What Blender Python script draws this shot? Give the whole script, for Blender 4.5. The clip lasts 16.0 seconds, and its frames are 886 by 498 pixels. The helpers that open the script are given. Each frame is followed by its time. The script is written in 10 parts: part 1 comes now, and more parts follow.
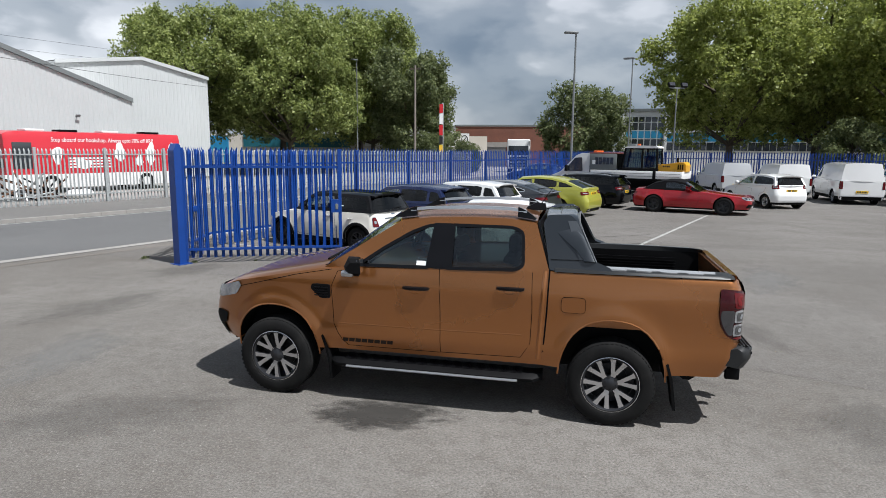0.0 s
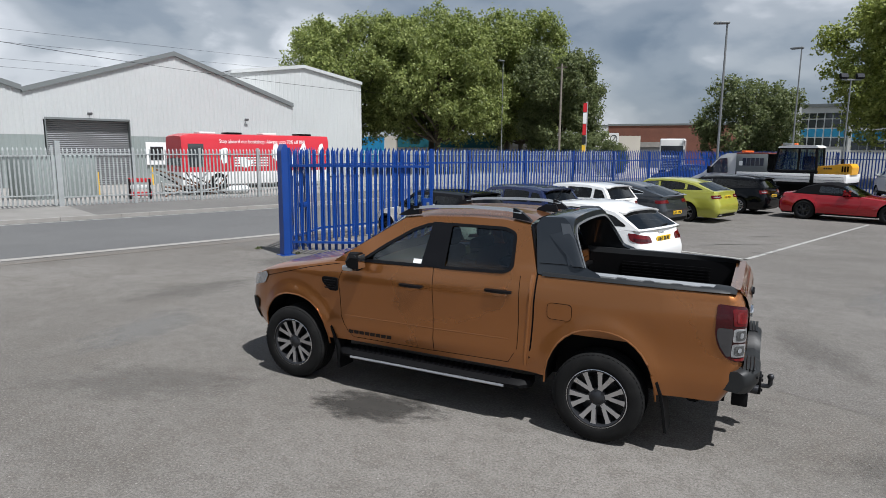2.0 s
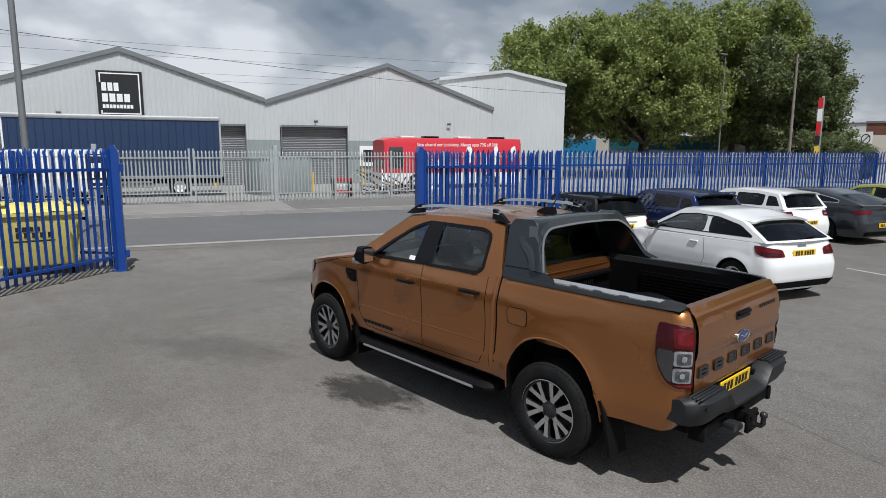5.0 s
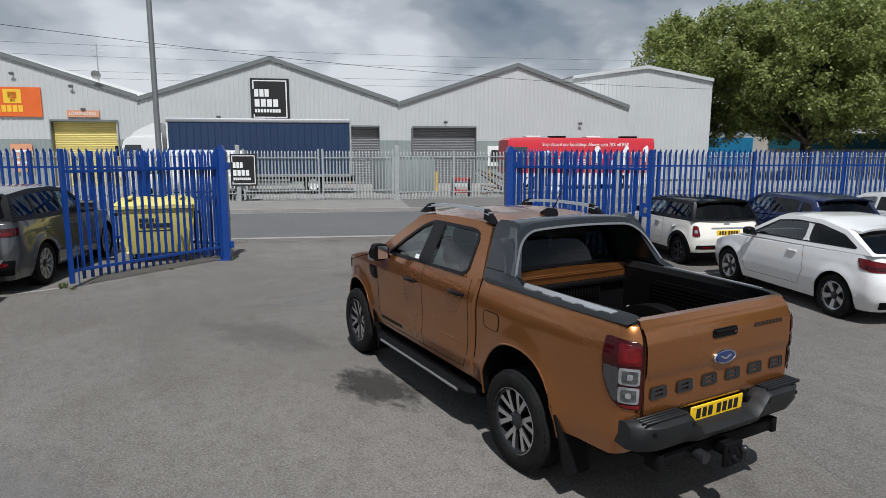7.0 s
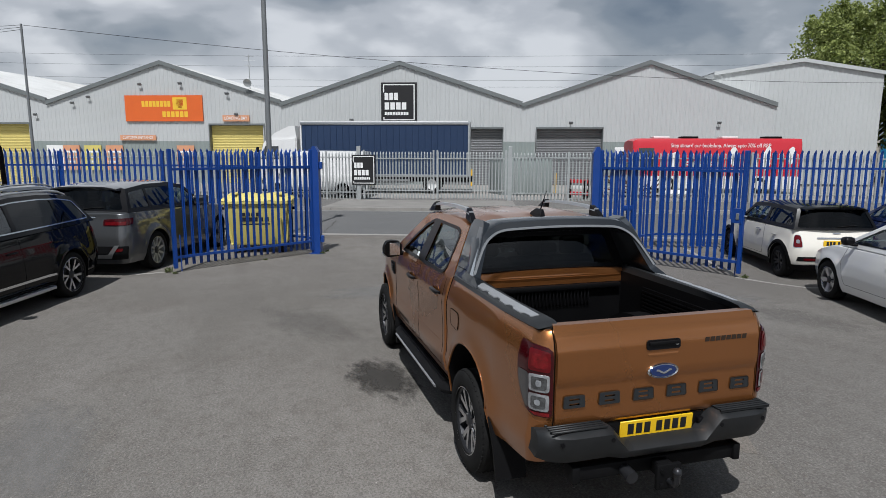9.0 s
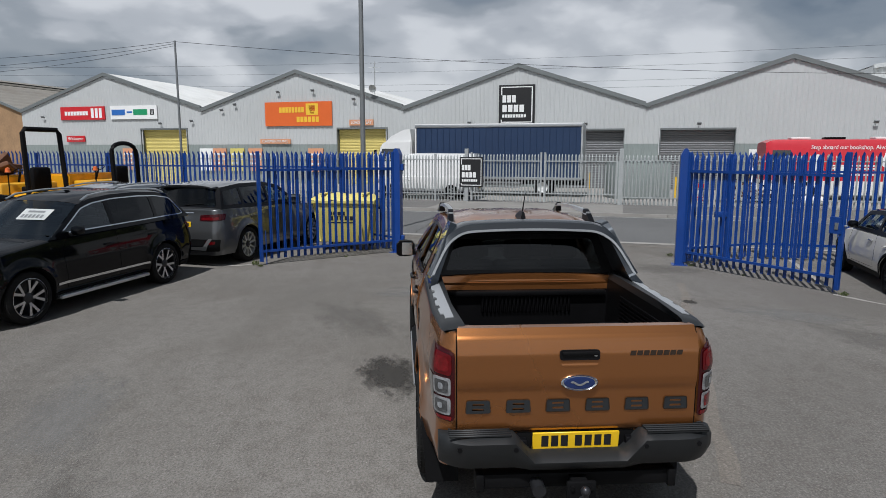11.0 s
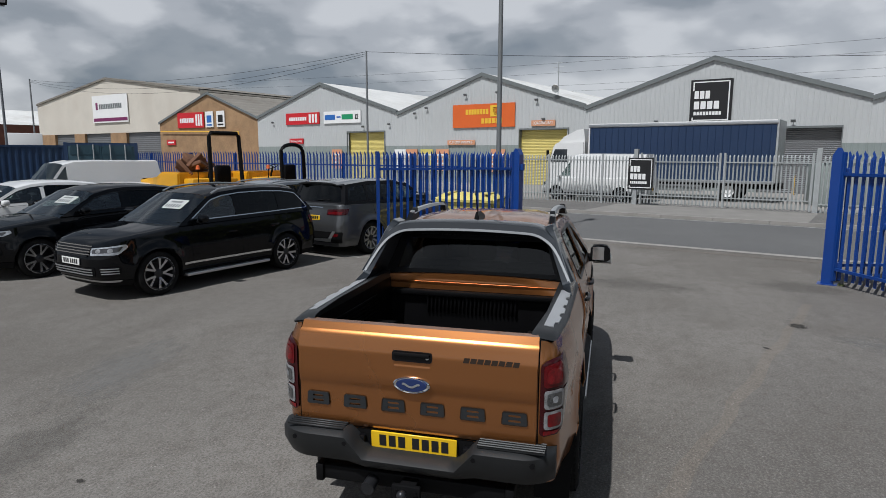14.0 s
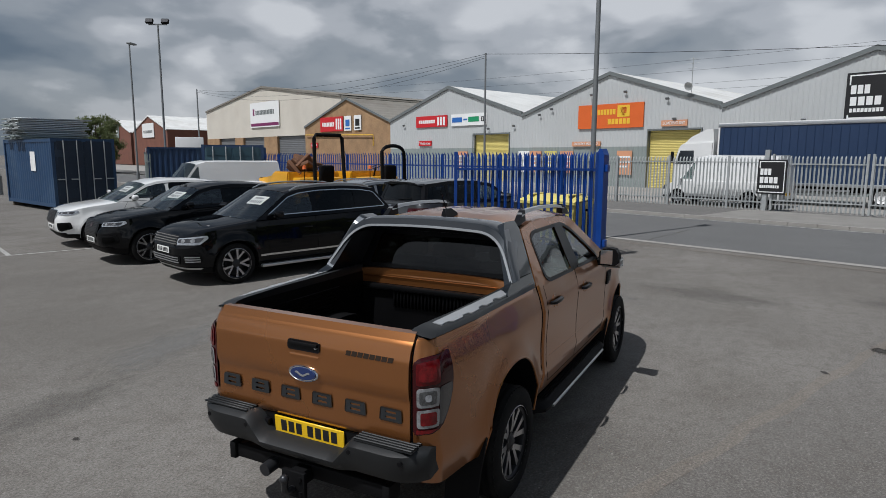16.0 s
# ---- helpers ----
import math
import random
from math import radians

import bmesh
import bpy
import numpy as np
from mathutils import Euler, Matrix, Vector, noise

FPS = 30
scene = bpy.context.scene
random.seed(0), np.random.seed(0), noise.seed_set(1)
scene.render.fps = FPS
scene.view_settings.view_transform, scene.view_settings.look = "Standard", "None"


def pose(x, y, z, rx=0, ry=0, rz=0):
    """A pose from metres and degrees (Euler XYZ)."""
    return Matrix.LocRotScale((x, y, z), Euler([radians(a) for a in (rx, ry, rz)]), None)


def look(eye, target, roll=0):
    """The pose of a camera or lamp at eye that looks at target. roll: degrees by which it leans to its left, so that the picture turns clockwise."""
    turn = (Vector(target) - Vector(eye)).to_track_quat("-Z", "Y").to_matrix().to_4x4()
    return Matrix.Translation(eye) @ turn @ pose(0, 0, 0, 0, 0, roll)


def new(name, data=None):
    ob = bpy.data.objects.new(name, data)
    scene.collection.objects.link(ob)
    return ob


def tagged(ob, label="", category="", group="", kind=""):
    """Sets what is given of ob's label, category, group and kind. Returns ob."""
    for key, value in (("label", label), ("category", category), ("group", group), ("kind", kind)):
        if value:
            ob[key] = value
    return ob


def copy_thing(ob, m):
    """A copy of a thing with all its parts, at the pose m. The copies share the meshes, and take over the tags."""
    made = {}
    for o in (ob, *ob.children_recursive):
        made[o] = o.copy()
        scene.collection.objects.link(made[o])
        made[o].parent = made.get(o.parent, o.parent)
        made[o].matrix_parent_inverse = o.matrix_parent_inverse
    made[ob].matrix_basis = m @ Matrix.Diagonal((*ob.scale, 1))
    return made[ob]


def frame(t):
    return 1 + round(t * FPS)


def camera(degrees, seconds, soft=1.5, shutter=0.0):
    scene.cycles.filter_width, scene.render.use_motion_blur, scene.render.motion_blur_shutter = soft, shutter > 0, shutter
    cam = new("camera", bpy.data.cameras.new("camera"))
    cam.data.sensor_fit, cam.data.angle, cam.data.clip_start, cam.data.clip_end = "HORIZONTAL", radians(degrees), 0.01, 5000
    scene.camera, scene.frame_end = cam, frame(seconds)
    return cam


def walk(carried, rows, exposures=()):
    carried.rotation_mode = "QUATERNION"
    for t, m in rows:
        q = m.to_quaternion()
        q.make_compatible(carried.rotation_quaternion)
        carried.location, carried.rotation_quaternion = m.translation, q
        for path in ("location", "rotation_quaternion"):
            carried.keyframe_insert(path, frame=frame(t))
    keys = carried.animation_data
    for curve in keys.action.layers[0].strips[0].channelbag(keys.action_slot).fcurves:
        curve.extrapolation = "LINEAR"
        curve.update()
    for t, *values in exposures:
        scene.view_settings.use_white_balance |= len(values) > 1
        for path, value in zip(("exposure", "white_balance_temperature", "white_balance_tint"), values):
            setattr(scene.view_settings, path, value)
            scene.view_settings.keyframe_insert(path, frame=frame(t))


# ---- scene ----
cam = camera(70.9, 16.0, 0.7)
PATH = [
    (0, (-0.294, -6.334, 2.422), (-0.729, -4.408, 2.107), 0.51),
    (0.5, (0.063, -6.208, 2.428), (-0.503, -4.317, 2.111), 0.46),
    (1, (0.407, -6.105, 2.430), (-0.274, -4.252, 2.111), 0.43),
    (1.5, (0.744, -5.989, 2.430), (-0.041, -4.177, 2.111), 0.46),
    (2, (1.096, -5.851, 2.425), (0.196, -4.093, 2.107), 0.44),
    (2.5, (1.427, -5.691, 2.418), (0.422, -3.991, 2.100), 0.43),
    (3, (1.733, -5.512, 2.421), (0.622, -3.879, 2.104), 0.49),
    (3.5, (2.015, -5.312, 2.418), (0.818, -3.742, 2.102), 0.42),
    (4, (2.323, -5.091, 2.421), (1.029, -3.599, 2.105), 0.36),
    (6.5, (3.485, -3.861, 2.408), (1.824, -2.791, 2.096), 0.09),
    (7, (3.622, -3.533, 2.407), (1.897, -2.571, 2.093), 0.09),
    (7.5, (3.719, -3.259, 2.408), (1.950, -2.382, 2.094), 0.06),
    (8, (3.919, -2.932, 2.400), (2.101, -2.161, 2.087), 0.10),
    (8.5, (4.091, -2.624, 2.394), (2.228, -1.965, 2.083), 0.13),
    (9, (4.209, -2.305, 2.388), (2.312, -1.754, 2.078), 0.16),
    (11.5, (4.517, -0.675, 2.380), (2.541, -0.647, 2.076), 0.18),
    (12, (4.544, -0.314, 2.385), (2.569, -0.394, 2.079), 0.21),
    (12.5, (4.528, 0.015, 2.381), (2.559, -0.170, 2.078), 0.14),
    (13, (4.472, 0.357, 2.380), (2.517, 0.059, 2.077), 0.16),
    (13.5, (4.418, 0.666, 2.369), (2.480, 0.275, 2.068), 0.13),
    (14, (4.306, 1.039, 2.368), (2.396, 0.530, 2.066), 0.17),
    (14.5, (4.195, 1.354, 2.361), (2.316, 0.737, 2.061), 0.11),
    (15, (4.071, 1.697, 2.350), (2.229, 0.976, 2.053), 0.13),
    (15.5, (3.958, 2.010, 2.341), (2.157, 1.193, 2.045), 0.17),
    (16, (3.794, 2.326, 2.325), (2.041, 1.409, 2.029), 0.20),
]
walk(cam, [(t, look(eye, target, roll)) for t, eye, target, roll in PATH], [(0, 0.28, 6180, 10), (4, -0.03, 6140, 10), (9, -0.26, 6140, 10), (16, -0.46, 6150, 10)])

# ---- sky and sun ----
SUN_TO = Vector((0.69, -0.31, 1.36)).normalized()
world = bpy.data.worlds.new("sky")
scene.world = world
world.use_nodes = True
wn, wl = world.node_tree.nodes, world.node_tree.links
wn.clear()


def wnode(kind, **values):
    nd = wn.new(kind)
    for key, value in values.items():
        nd.inputs[key].default_value = value
    return nd


def wmath(op, a, b=0.0):
    nd = wn.new("ShaderNodeMath")
    nd.operation = op
    for k, v in enumerate((a, b)):
        if isinstance(v, (int, float)):
            nd.inputs[k].default_value = v
        else:
            wl.new(v, nd.inputs[k])
    return nd.outputs[0]


sky = wn.new("ShaderNodeTexSky")
sky.sky_type = "NISHITA"
sky.sun_disc = False
sky.sun_elevation = math.asin(SUN_TO.z)
sky.sun_rotation = math.atan2(SUN_TO.x, SUN_TO.y)
sky.altitude, sky.air_density, sky.dust_density = 20, 1.0, 2.0
coord = wn.new("ShaderNodeTexCoord")
split = wn.new("ShaderNodeSeparateXYZ")
wl.new(coord.outputs["Generated"], split.inputs[0])
flat = wn.new("ShaderNodeCombineXYZ")
lift = wmath("ADD", wmath("MULTIPLY", wmath("MAXIMUM", split.outputs[2], 0.0), 0.55), 0.80)
wl.new(wmath("DIVIDE", split.outputs[0], lift), flat.inputs[0])
wl.new(wmath("DIVIDE", split.outputs[1], lift), flat.inputs[1])
wl.new(wmath("MULTIPLY", split.outputs[2], 2.3), flat.inputs[2])
big = wnode("ShaderNodeTexNoise", Scale=3.1, Detail=9.0, Roughness=0.50, Distortion=0.05)
wl.new(flat.outputs[0], big.inputs["Vector"])
wide = wnode("ShaderNodeTexNoise", Scale=1.15, Detail=3.0, Roughness=0.5)
wl.new(flat.outputs[0], wide.inputs["Vector"])
puff = wn.new("ShaderNodeTexVoronoi")
puff.feature = "SMOOTH_F1"
warp = wn.new("ShaderNodeVectorMath")
warp.operation = "MULTIPLY_ADD"
wl.new(big.outputs["Color"], warp.inputs[0])
warp.inputs[1].default_value = (0.22, 0.22, 0.22)
wl.new(flat.outputs[0], warp.inputs[2])
wl.new(warp.outputs[0], puff.inputs["Vector"])
for key, value in (("Scale", 4.6), ("Detail", 2.5), ("Roughness", 0.45), ("Smoothness", 0.6)):
    puff.inputs[key].default_value = value
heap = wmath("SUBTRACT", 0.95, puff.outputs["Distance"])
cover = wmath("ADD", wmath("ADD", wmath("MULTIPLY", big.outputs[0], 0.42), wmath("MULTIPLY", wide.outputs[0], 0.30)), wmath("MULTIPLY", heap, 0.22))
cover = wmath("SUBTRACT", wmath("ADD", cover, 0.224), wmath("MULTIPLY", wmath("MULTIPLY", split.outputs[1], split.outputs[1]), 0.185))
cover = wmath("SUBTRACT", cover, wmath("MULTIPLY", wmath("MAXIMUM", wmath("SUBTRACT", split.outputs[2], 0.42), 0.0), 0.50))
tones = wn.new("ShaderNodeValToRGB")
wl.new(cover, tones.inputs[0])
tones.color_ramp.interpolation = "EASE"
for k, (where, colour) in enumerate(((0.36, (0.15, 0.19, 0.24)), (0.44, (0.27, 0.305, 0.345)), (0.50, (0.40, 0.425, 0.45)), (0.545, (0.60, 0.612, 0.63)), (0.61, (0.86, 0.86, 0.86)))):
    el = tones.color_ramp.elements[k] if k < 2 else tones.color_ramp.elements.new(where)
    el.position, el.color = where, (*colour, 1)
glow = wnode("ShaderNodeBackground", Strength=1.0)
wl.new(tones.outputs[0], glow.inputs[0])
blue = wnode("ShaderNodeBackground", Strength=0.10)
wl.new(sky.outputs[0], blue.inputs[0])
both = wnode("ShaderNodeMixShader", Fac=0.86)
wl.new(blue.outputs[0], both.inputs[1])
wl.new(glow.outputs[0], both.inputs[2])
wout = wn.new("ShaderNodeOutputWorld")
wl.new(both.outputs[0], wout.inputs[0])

sun_data = bpy.data.lights.new("sun", "SUN")
sun_data.energy, sun_data.angle, sun_data.color = 5.25, radians(0.6), (1.0, 0.975, 0.94)
new("sun", sun_data).matrix_world = look(SUN_TO * 60, (0, 0, 0))
scene.view_settings.exposure = 0.0

# ---- materials ----
def surf(name, colour, rough=0.6, metal=0.0, var=0.12, scale=1.5, fine=40.0, bump=0.15, depth=0.004, coat=0.0, stain=None, stain_amount=0.0, stain_scale=0.7, spec=0.5):
    """A surface with slow stains, fine grain and slight relief, at real size."""
    m = bpy.data.materials.new(name)
    m.use_nodes = True
    nt = m.node_tree
    b = nt.nodes["Principled BSDF"]
    tc = nt.nodes.new("ShaderNodeTexCoord")

    def tex(sc, detail=5.0):
        n = nt.nodes.new("ShaderNodeTexNoise")
        n.inputs["Scale"].default_value, n.inputs["Detail"].default_value = sc, detail
        nt.links.new(tc.outputs["Object"], n.inputs["Vector"])
        return n

    slow, grain = tex(scale), tex(fine, 3.0)
    mixed = nt.nodes.new("ShaderNodeMath")
    mixed.operation = "MULTIPLY_ADD"
    nt.links.new(slow.outputs[0], mixed.inputs[0])
    mixed.inputs[1].default_value = 0.6
    half = nt.nodes.new("ShaderNodeMath")
    half.operation = "MULTIPLY"
    nt.links.new(grain.outputs[0], half.inputs[0])
    half.inputs[1].default_value = 0.4
    nt.links.new(half.outputs[0], mixed.inputs[2])
    ramp = nt.nodes.new("ShaderNodeValToRGB")
    nt.links.new(mixed.outputs[0], ramp.inputs[0])
    ramp.color_ramp.elements[0].position, ramp.color_ramp.elements[1].position = 0.3, 0.7
    ramp.color_ramp.elements[0].color = (*[c * (1 - var) for c in colour], 1)
    ramp.color_ramp.elements[1].color = (*[min(1, c * (1 + var)) for c in colour], 1)
    out = ramp.outputs[0]
    if stain:
        patch_tex = tex(stain_scale, 7.0)
        sr = nt.nodes.new("ShaderNodeValToRGB")
        sr.color_ramp.elements[0].position, sr.color_ramp.elements[1].position = 0.5, 0.72
        nt.links.new(patch_tex.outputs[0], sr.inputs[0])
        amount = nt.nodes.new("ShaderNodeMath")
        amount.operation = "MULTIPLY"
        nt.links.new(sr.outputs[0], amount.inputs[0])
        amount.inputs[1].default_value = stain_amount
        mx = nt.nodes.new("ShaderNodeMix")
        mx.data_type = "RGBA"
        nt.links.new(amount.outputs[0], mx.inputs[0])
        nt.links.new(out, mx.inputs[6])
        mx.inputs[7].default_value = (*stain, 1)
        out = mx.outputs[2]
    nt.links.new(out, b.inputs["Base Color"])
    rr = nt.nodes.new("ShaderNodeMapRange")
    nt.links.new(slow.outputs[0], rr.inputs[0])
    rr.inputs[3].default_value, rr.inputs[4].default_value = max(0.02, rough * 0.88), min(1, rough * 1.12)
    nt.links.new(rr.outputs[0], b.inputs["Roughness"])
    b.inputs["Metallic"].default_value = metal
    b.inputs["Specular IOR Level"].default_value = spec
    if coat:
        b.inputs["Coat Weight"].default_value, b.inputs["Coat Roughness"].default_value = coat, 0.03
    if bump:
        bp = nt.nodes.new("ShaderNodeBump")
        bp.inputs["Strength"].default_value, bp.inputs["Distance"].default_value = bump, depth
        nt.links.new(grain.outputs[0], bp.inputs["Height"])
        nt.links.new(bp.outputs[0], b.inputs["Normal"])
    return m


def paint(name, colour, metal=0.35, rough=0.32, coat=1.0, spec=0.15):
    """Car paint: a flaked base under clear lacquer, with a film of dust."""
    return surf(name, colour, rough, metal, 0.05, 0.9, 900.0, 0.0, 0.0003, coat=coat, spec=spec)


def glass(name, tint=(0.46, 0.52, 0.52), gloss=0.03):
    """Thin tinted glass: what is behind it, and a reflection that grows towards grazing views."""
    m = bpy.data.materials.new(name)
    m.use_nodes = True
    nt = m.node_tree
    nt.nodes.remove(nt.nodes["Principled BSDF"])
    see = nt.nodes.new("ShaderNodeBsdfTransparent")
    see.inputs[0].default_value = (*tint, 1)
    shine = nt.nodes.new("ShaderNodeBsdfGlossy")
    shine.inputs["Color"].default_value = (0.9, 0.93, 0.95, 1)
    shine.inputs["Roughness"].default_value = 0.012
    lw = nt.nodes.new("ShaderNodeLayerWeight")
    lw.inputs["Blend"].default_value = 0.5
    up = nt.nodes.new("ShaderNodeMath")
    up.operation = "POWER"
    nt.links.new(lw.outputs["Facing"], up.inputs[0])
    up.inputs[1].default_value = 3.6
    fac = nt.nodes.new("ShaderNodeMath")
    fac.operation = "MULTIPLY_ADD"
    nt.links.new(up.outputs[0], fac.inputs[0])
    fac.inputs[1].default_value, fac.inputs[2].default_value = 0.66, gloss
    mx = nt.nodes.new("ShaderNodeMixShader")
    nt.links.new(fac.outputs[0], mx.inputs[0])
    nt.links.new(see.outputs[0], mx.inputs[1])
    nt.links.new(shine.outputs[0], mx.inputs[2])
    nt.links.new(mx.outputs[0], nt.nodes["Material Output"].inputs[0])
    return m


def ground_mat(name, dark, light, chip, worn, patchy):
    """Old asphalt: stones in the binder, broad worn and dirty areas, tyre-darkened streaks."""
    m = bpy.data.materials.new(name)
    m.use_nodes = True
    nt = m.node_tree
    b = nt.nodes["Principled BSDF"]
    tc = nt.nodes.new("ShaderNodeTexCoord")

    def tex(sc, detail=6.0, rough=0.6, stretch=None):
        n = nt.nodes.new("ShaderNodeTexNoise")
        n.inputs["Scale"].default_value, n.inputs["Detail"].default_value, n.inputs["Roughness"].default_value = sc, detail, rough
        if stretch:
            mp = nt.nodes.new("ShaderNodeMapping")
            mp.inputs["Scale"].default_value = stretch
            mp.inputs["Rotation"].default_value = (0, 0, radians(-25))
            nt.links.new(tc.outputs["Object"], mp.inputs[0])
            nt.links.new(mp.outputs[0], n.inputs["Vector"])
        else:
            nt.links.new(tc.outputs["Object"], n.inputs["Vector"])
        return n

    def blend(fac, a, c):
        mx = nt.nodes.new("ShaderNodeMix")
        mx.data_type = "RGBA"
        nt.links.new(fac, mx.inputs[0])
        for k, v in ((6, a), (7, c)):
            if isinstance(v, tuple):
                mx.inputs[k].default_value = (*v, 1)
            else:
                nt.links.new(v, mx.inputs[k])
        return mx.outputs[2]

    def step(src, lo, hi, top=1.0):
        r = nt.nodes.new("ShaderNodeMapRange")
        nt.links.new(src, r.inputs[0])
        r.inputs[1].default_value, r.inputs[2].default_value, r.inputs[4].default_value = lo, hi, top
        return r.outputs[0]

    broad, mid = tex(0.22, 6.0), tex(0.85, 8.0)
    streak = tex(1.0, 5.0, 0.6, (0.22, 1.3, 1.0))
    grit, stone = tex(55.0, 4.0, 0.7), nt.nodes.new("ShaderNodeTexVoronoi")
    stone.inputs["Scale"].default_value = 75.0
    nt.links.new(tc.outputs["Object"], stone.inputs["Vector"])
    col = blend(step(broad.outputs[0], 0.36, 0.64), dark, light)
    col = blend(step(mid.outputs[0], 0.48, 0.72, worn), col, (dark[0] * 0.76, dark[1] * 0.72, dark[2] * 0.68))
    col = blend(step(streak.outputs[0], 0.52, 0.70, patchy), col, tuple(c * 0.8 for c in dark))
    speck = tex(6.5, 9.0, 0.78)
    col = blend(step(speck.outputs[0], 0.47, 0.62, worn * 0.75), col, (dark[0] * 0.68, dark[1] * 0.65, dark[2] * 0.62))
    brown = tex(17.0, 7.0, 0.75)
    col = blend(step(brown.outputs[0], 0.54, 0.68, worn * 0.6), col, (dark[0] * 1.12, dark[1] * 0.92, dark[2] * 0.78))
    col = blend(step(grit.outputs[0], 0.45, 0.60, 0.62), col, tuple(c * 0.55 for c in dark))
    pebble = tex(42.0, 6.0, 0.8)
    col = blend(step(pebble.outputs[0], 0.50, 0.64, 0.58), col, tuple(c * 1.38 for c in light))
    col = blend(step(stone.outputs["Distance"], 0.24, 0.08, 0.45), col, chip)
    fleck = nt.nodes.new("ShaderNodeTexVoronoi")
    fleck.inputs["Scale"].default_value = 9.0
    nt.links.new(tc.outputs["Object"], fleck.inputs["Vector"])
    col = blend(step(fleck.outputs["Distance"], 0.07, 0.04, 0.55), col, tuple(min(0.5, c * 1.4) for c in chip))
    nt.links.new(col, b.inputs["Base Color"])
    b.inputs["Roughness"].default_value = 0.88
    b.inputs["Specular IOR Level"].default_value = 0.25
    bp = nt.nodes.new("ShaderNodeBump")
    bp.inputs["Strength"].default_value, bp.inputs["Distance"].default_value = 0.55, 0.006
    nt.links.new(grit.outputs[0], bp.inputs["Height"])
    nt.links.new(bp.outputs[0], b.inputs["Normal"])
    return m


ASPHALT = ground_mat("yard_asphalt", (0.131, 0.121, 0.109), (0.204, 0.192, 0.176), (0.308, 0.291, 0.266), 0.70, 0.48)
ROAD = ground_mat("road_asphalt", (0.115, 0.115, 0.115), (0.142, 0.141, 0.139), (0.2, 0.2, 0.19), 0.25, 0.2)
PAVING = ground_mat("footway_asphalt", (0.13, 0.125, 0.12), (0.17, 0.165, 0.155), (0.3, 0.29, 0.27), 0.3, 0.1)
CONCRETE = surf("concrete", (0.29, 0.275, 0.255), 0.9, var=0.18, scale=1.2, fine=30, bump=0.4, stain=(0.2, 0.19, 0.17), stain_amount=0.5)
LINE = surf("worn_road_paint", (0.34, 0.335, 0.315), 0.8, var=0.25, scale=6, fine=40, bump=0.2, stain=(0.15, 0.15, 0.145), stain_amount=0.9, stain_scale=5)
BLUE = surf("blue_powder_coat", (0.005, 0.043, 0.225), 0.33, var=0.12, scale=2, fine=60, bump=0.08, stain=(0.015, 0.04, 0.14), stain_amount=0.3)
GALV = surf("galvanised_steel", (0.46, 0.48, 0.48), 0.5, 0.55, var=0.16, scale=3, fine=40, bump=0.1, stain=(0.3, 0.31, 0.3), stain_amount=0.4)
CLAD = surf("light_grey_cladding", (0.475, 0.49, 0.49), 0.5, var=0.05, scale=0.3, fine=8, bump=0.05, stain=(0.43, 0.44, 0.43), stain_amount=0.35, stain_scale=0.25)
CLAD_DARK = surf("grey_green_cladding", (0.24, 0.275, 0.265), 0.55, var=0.08, scale=0.5, fine=10, bump=0.05)
TRIM_GREY = surf("grey_flashing", (0.15, 0.165, 0.165), 0.5, var=0.1, scale=1, fine=20, bump=0.1)
ROOF_SHEET = surf("weathered_roof_sheet", (0.66, 0.66, 0.64), 0.7, var=0.12, scale=0.5, fine=12, bump=0.2, stain=(0.42, 0.4, 0.36), stain_amount=0.5, stain_scale=0.3)
ROOF_OLD = surf("lichened_cement_roof", (0.21, 0.195, 0.17), 0.9, var=0.2, scale=0.8, fine=14, bump=0.3, stain=(0.12, 0.1, 0.08), stain_amount=0.6, stain_scale=0.4)
SHUTTER = surf("grey_roller_shutter", (0.17, 0.175, 0.18), 0.5, 0.3, var=0.1, scale=1, fine=30, bump=0.05)
SHUTTER_Y = surf("yellow_roller_shutter", (0.62, 0.52, 0.17), 0.5, var=0.08, scale=1, fine=30, bump=0.05)
BRICK_BUFF = surf("buff_brick", (0.31, 0.195, 0.105), 0.9, var=0.3, scale=0.9, fine=9, bump=0.3, depth=0.01, stain=(0.26, 0.15, 0.08), stain_amount=0.4)
BRICK_RED = surf("red_brick", (0.17, 0.068, 0.045), 0.9, var=0.25, scale=0.9, fine=9, bump=0.3, depth=0.01, stain=(0.16, 0.07, 0.05), stain_amount=0.5)
RENDER = surf("cream_panel", (0.58, 0.54, 0.47), 0.8, var=0.08, scale=0.6, fine=10, bump=0.1, stain=(0.45, 0.4, 0.34), stain_amount=0.5, stain_scale=0.3)
WHITE = surf("white_painted_metal", (0.74, 0.74, 0.73), 0.45, var=0.05, scale=0.8, fine=30, bump=0.03)
BLACK = surf("black_plastic", (0.0055, 0.0055, 0.006), 0.6, var=0.2, scale=6, fine=300, bump=0.15, depth=0.001, spec=0.1)
TRIM_BLACK = surf("satin_black_trim", (0.005, 0.005, 0.006), 0.3, var=0.15, scale=4, fine=200, bump=0.05, depth=0.0005, spec=0.2)
RUBBER = surf("tyre_rubber", (0.010, 0.010, 0.010), 0.85, var=0.3, scale=8, fine=120, bump=0.25, depth=0.002, stain=(0.03, 0.028, 0.026), stain_amount=0.35, stain_scale=6, spec=0.15)
DARK = surf("dark_interior", (0.005, 0.005, 0.006), 0.8, var=0.3, scale=4, fine=80, bump=0.2, spec=0.1)
GAP = surf("shut_gap", (0.003, 0.003, 0.003), 0.9, var=0.1, bump=0, spec=0.05)
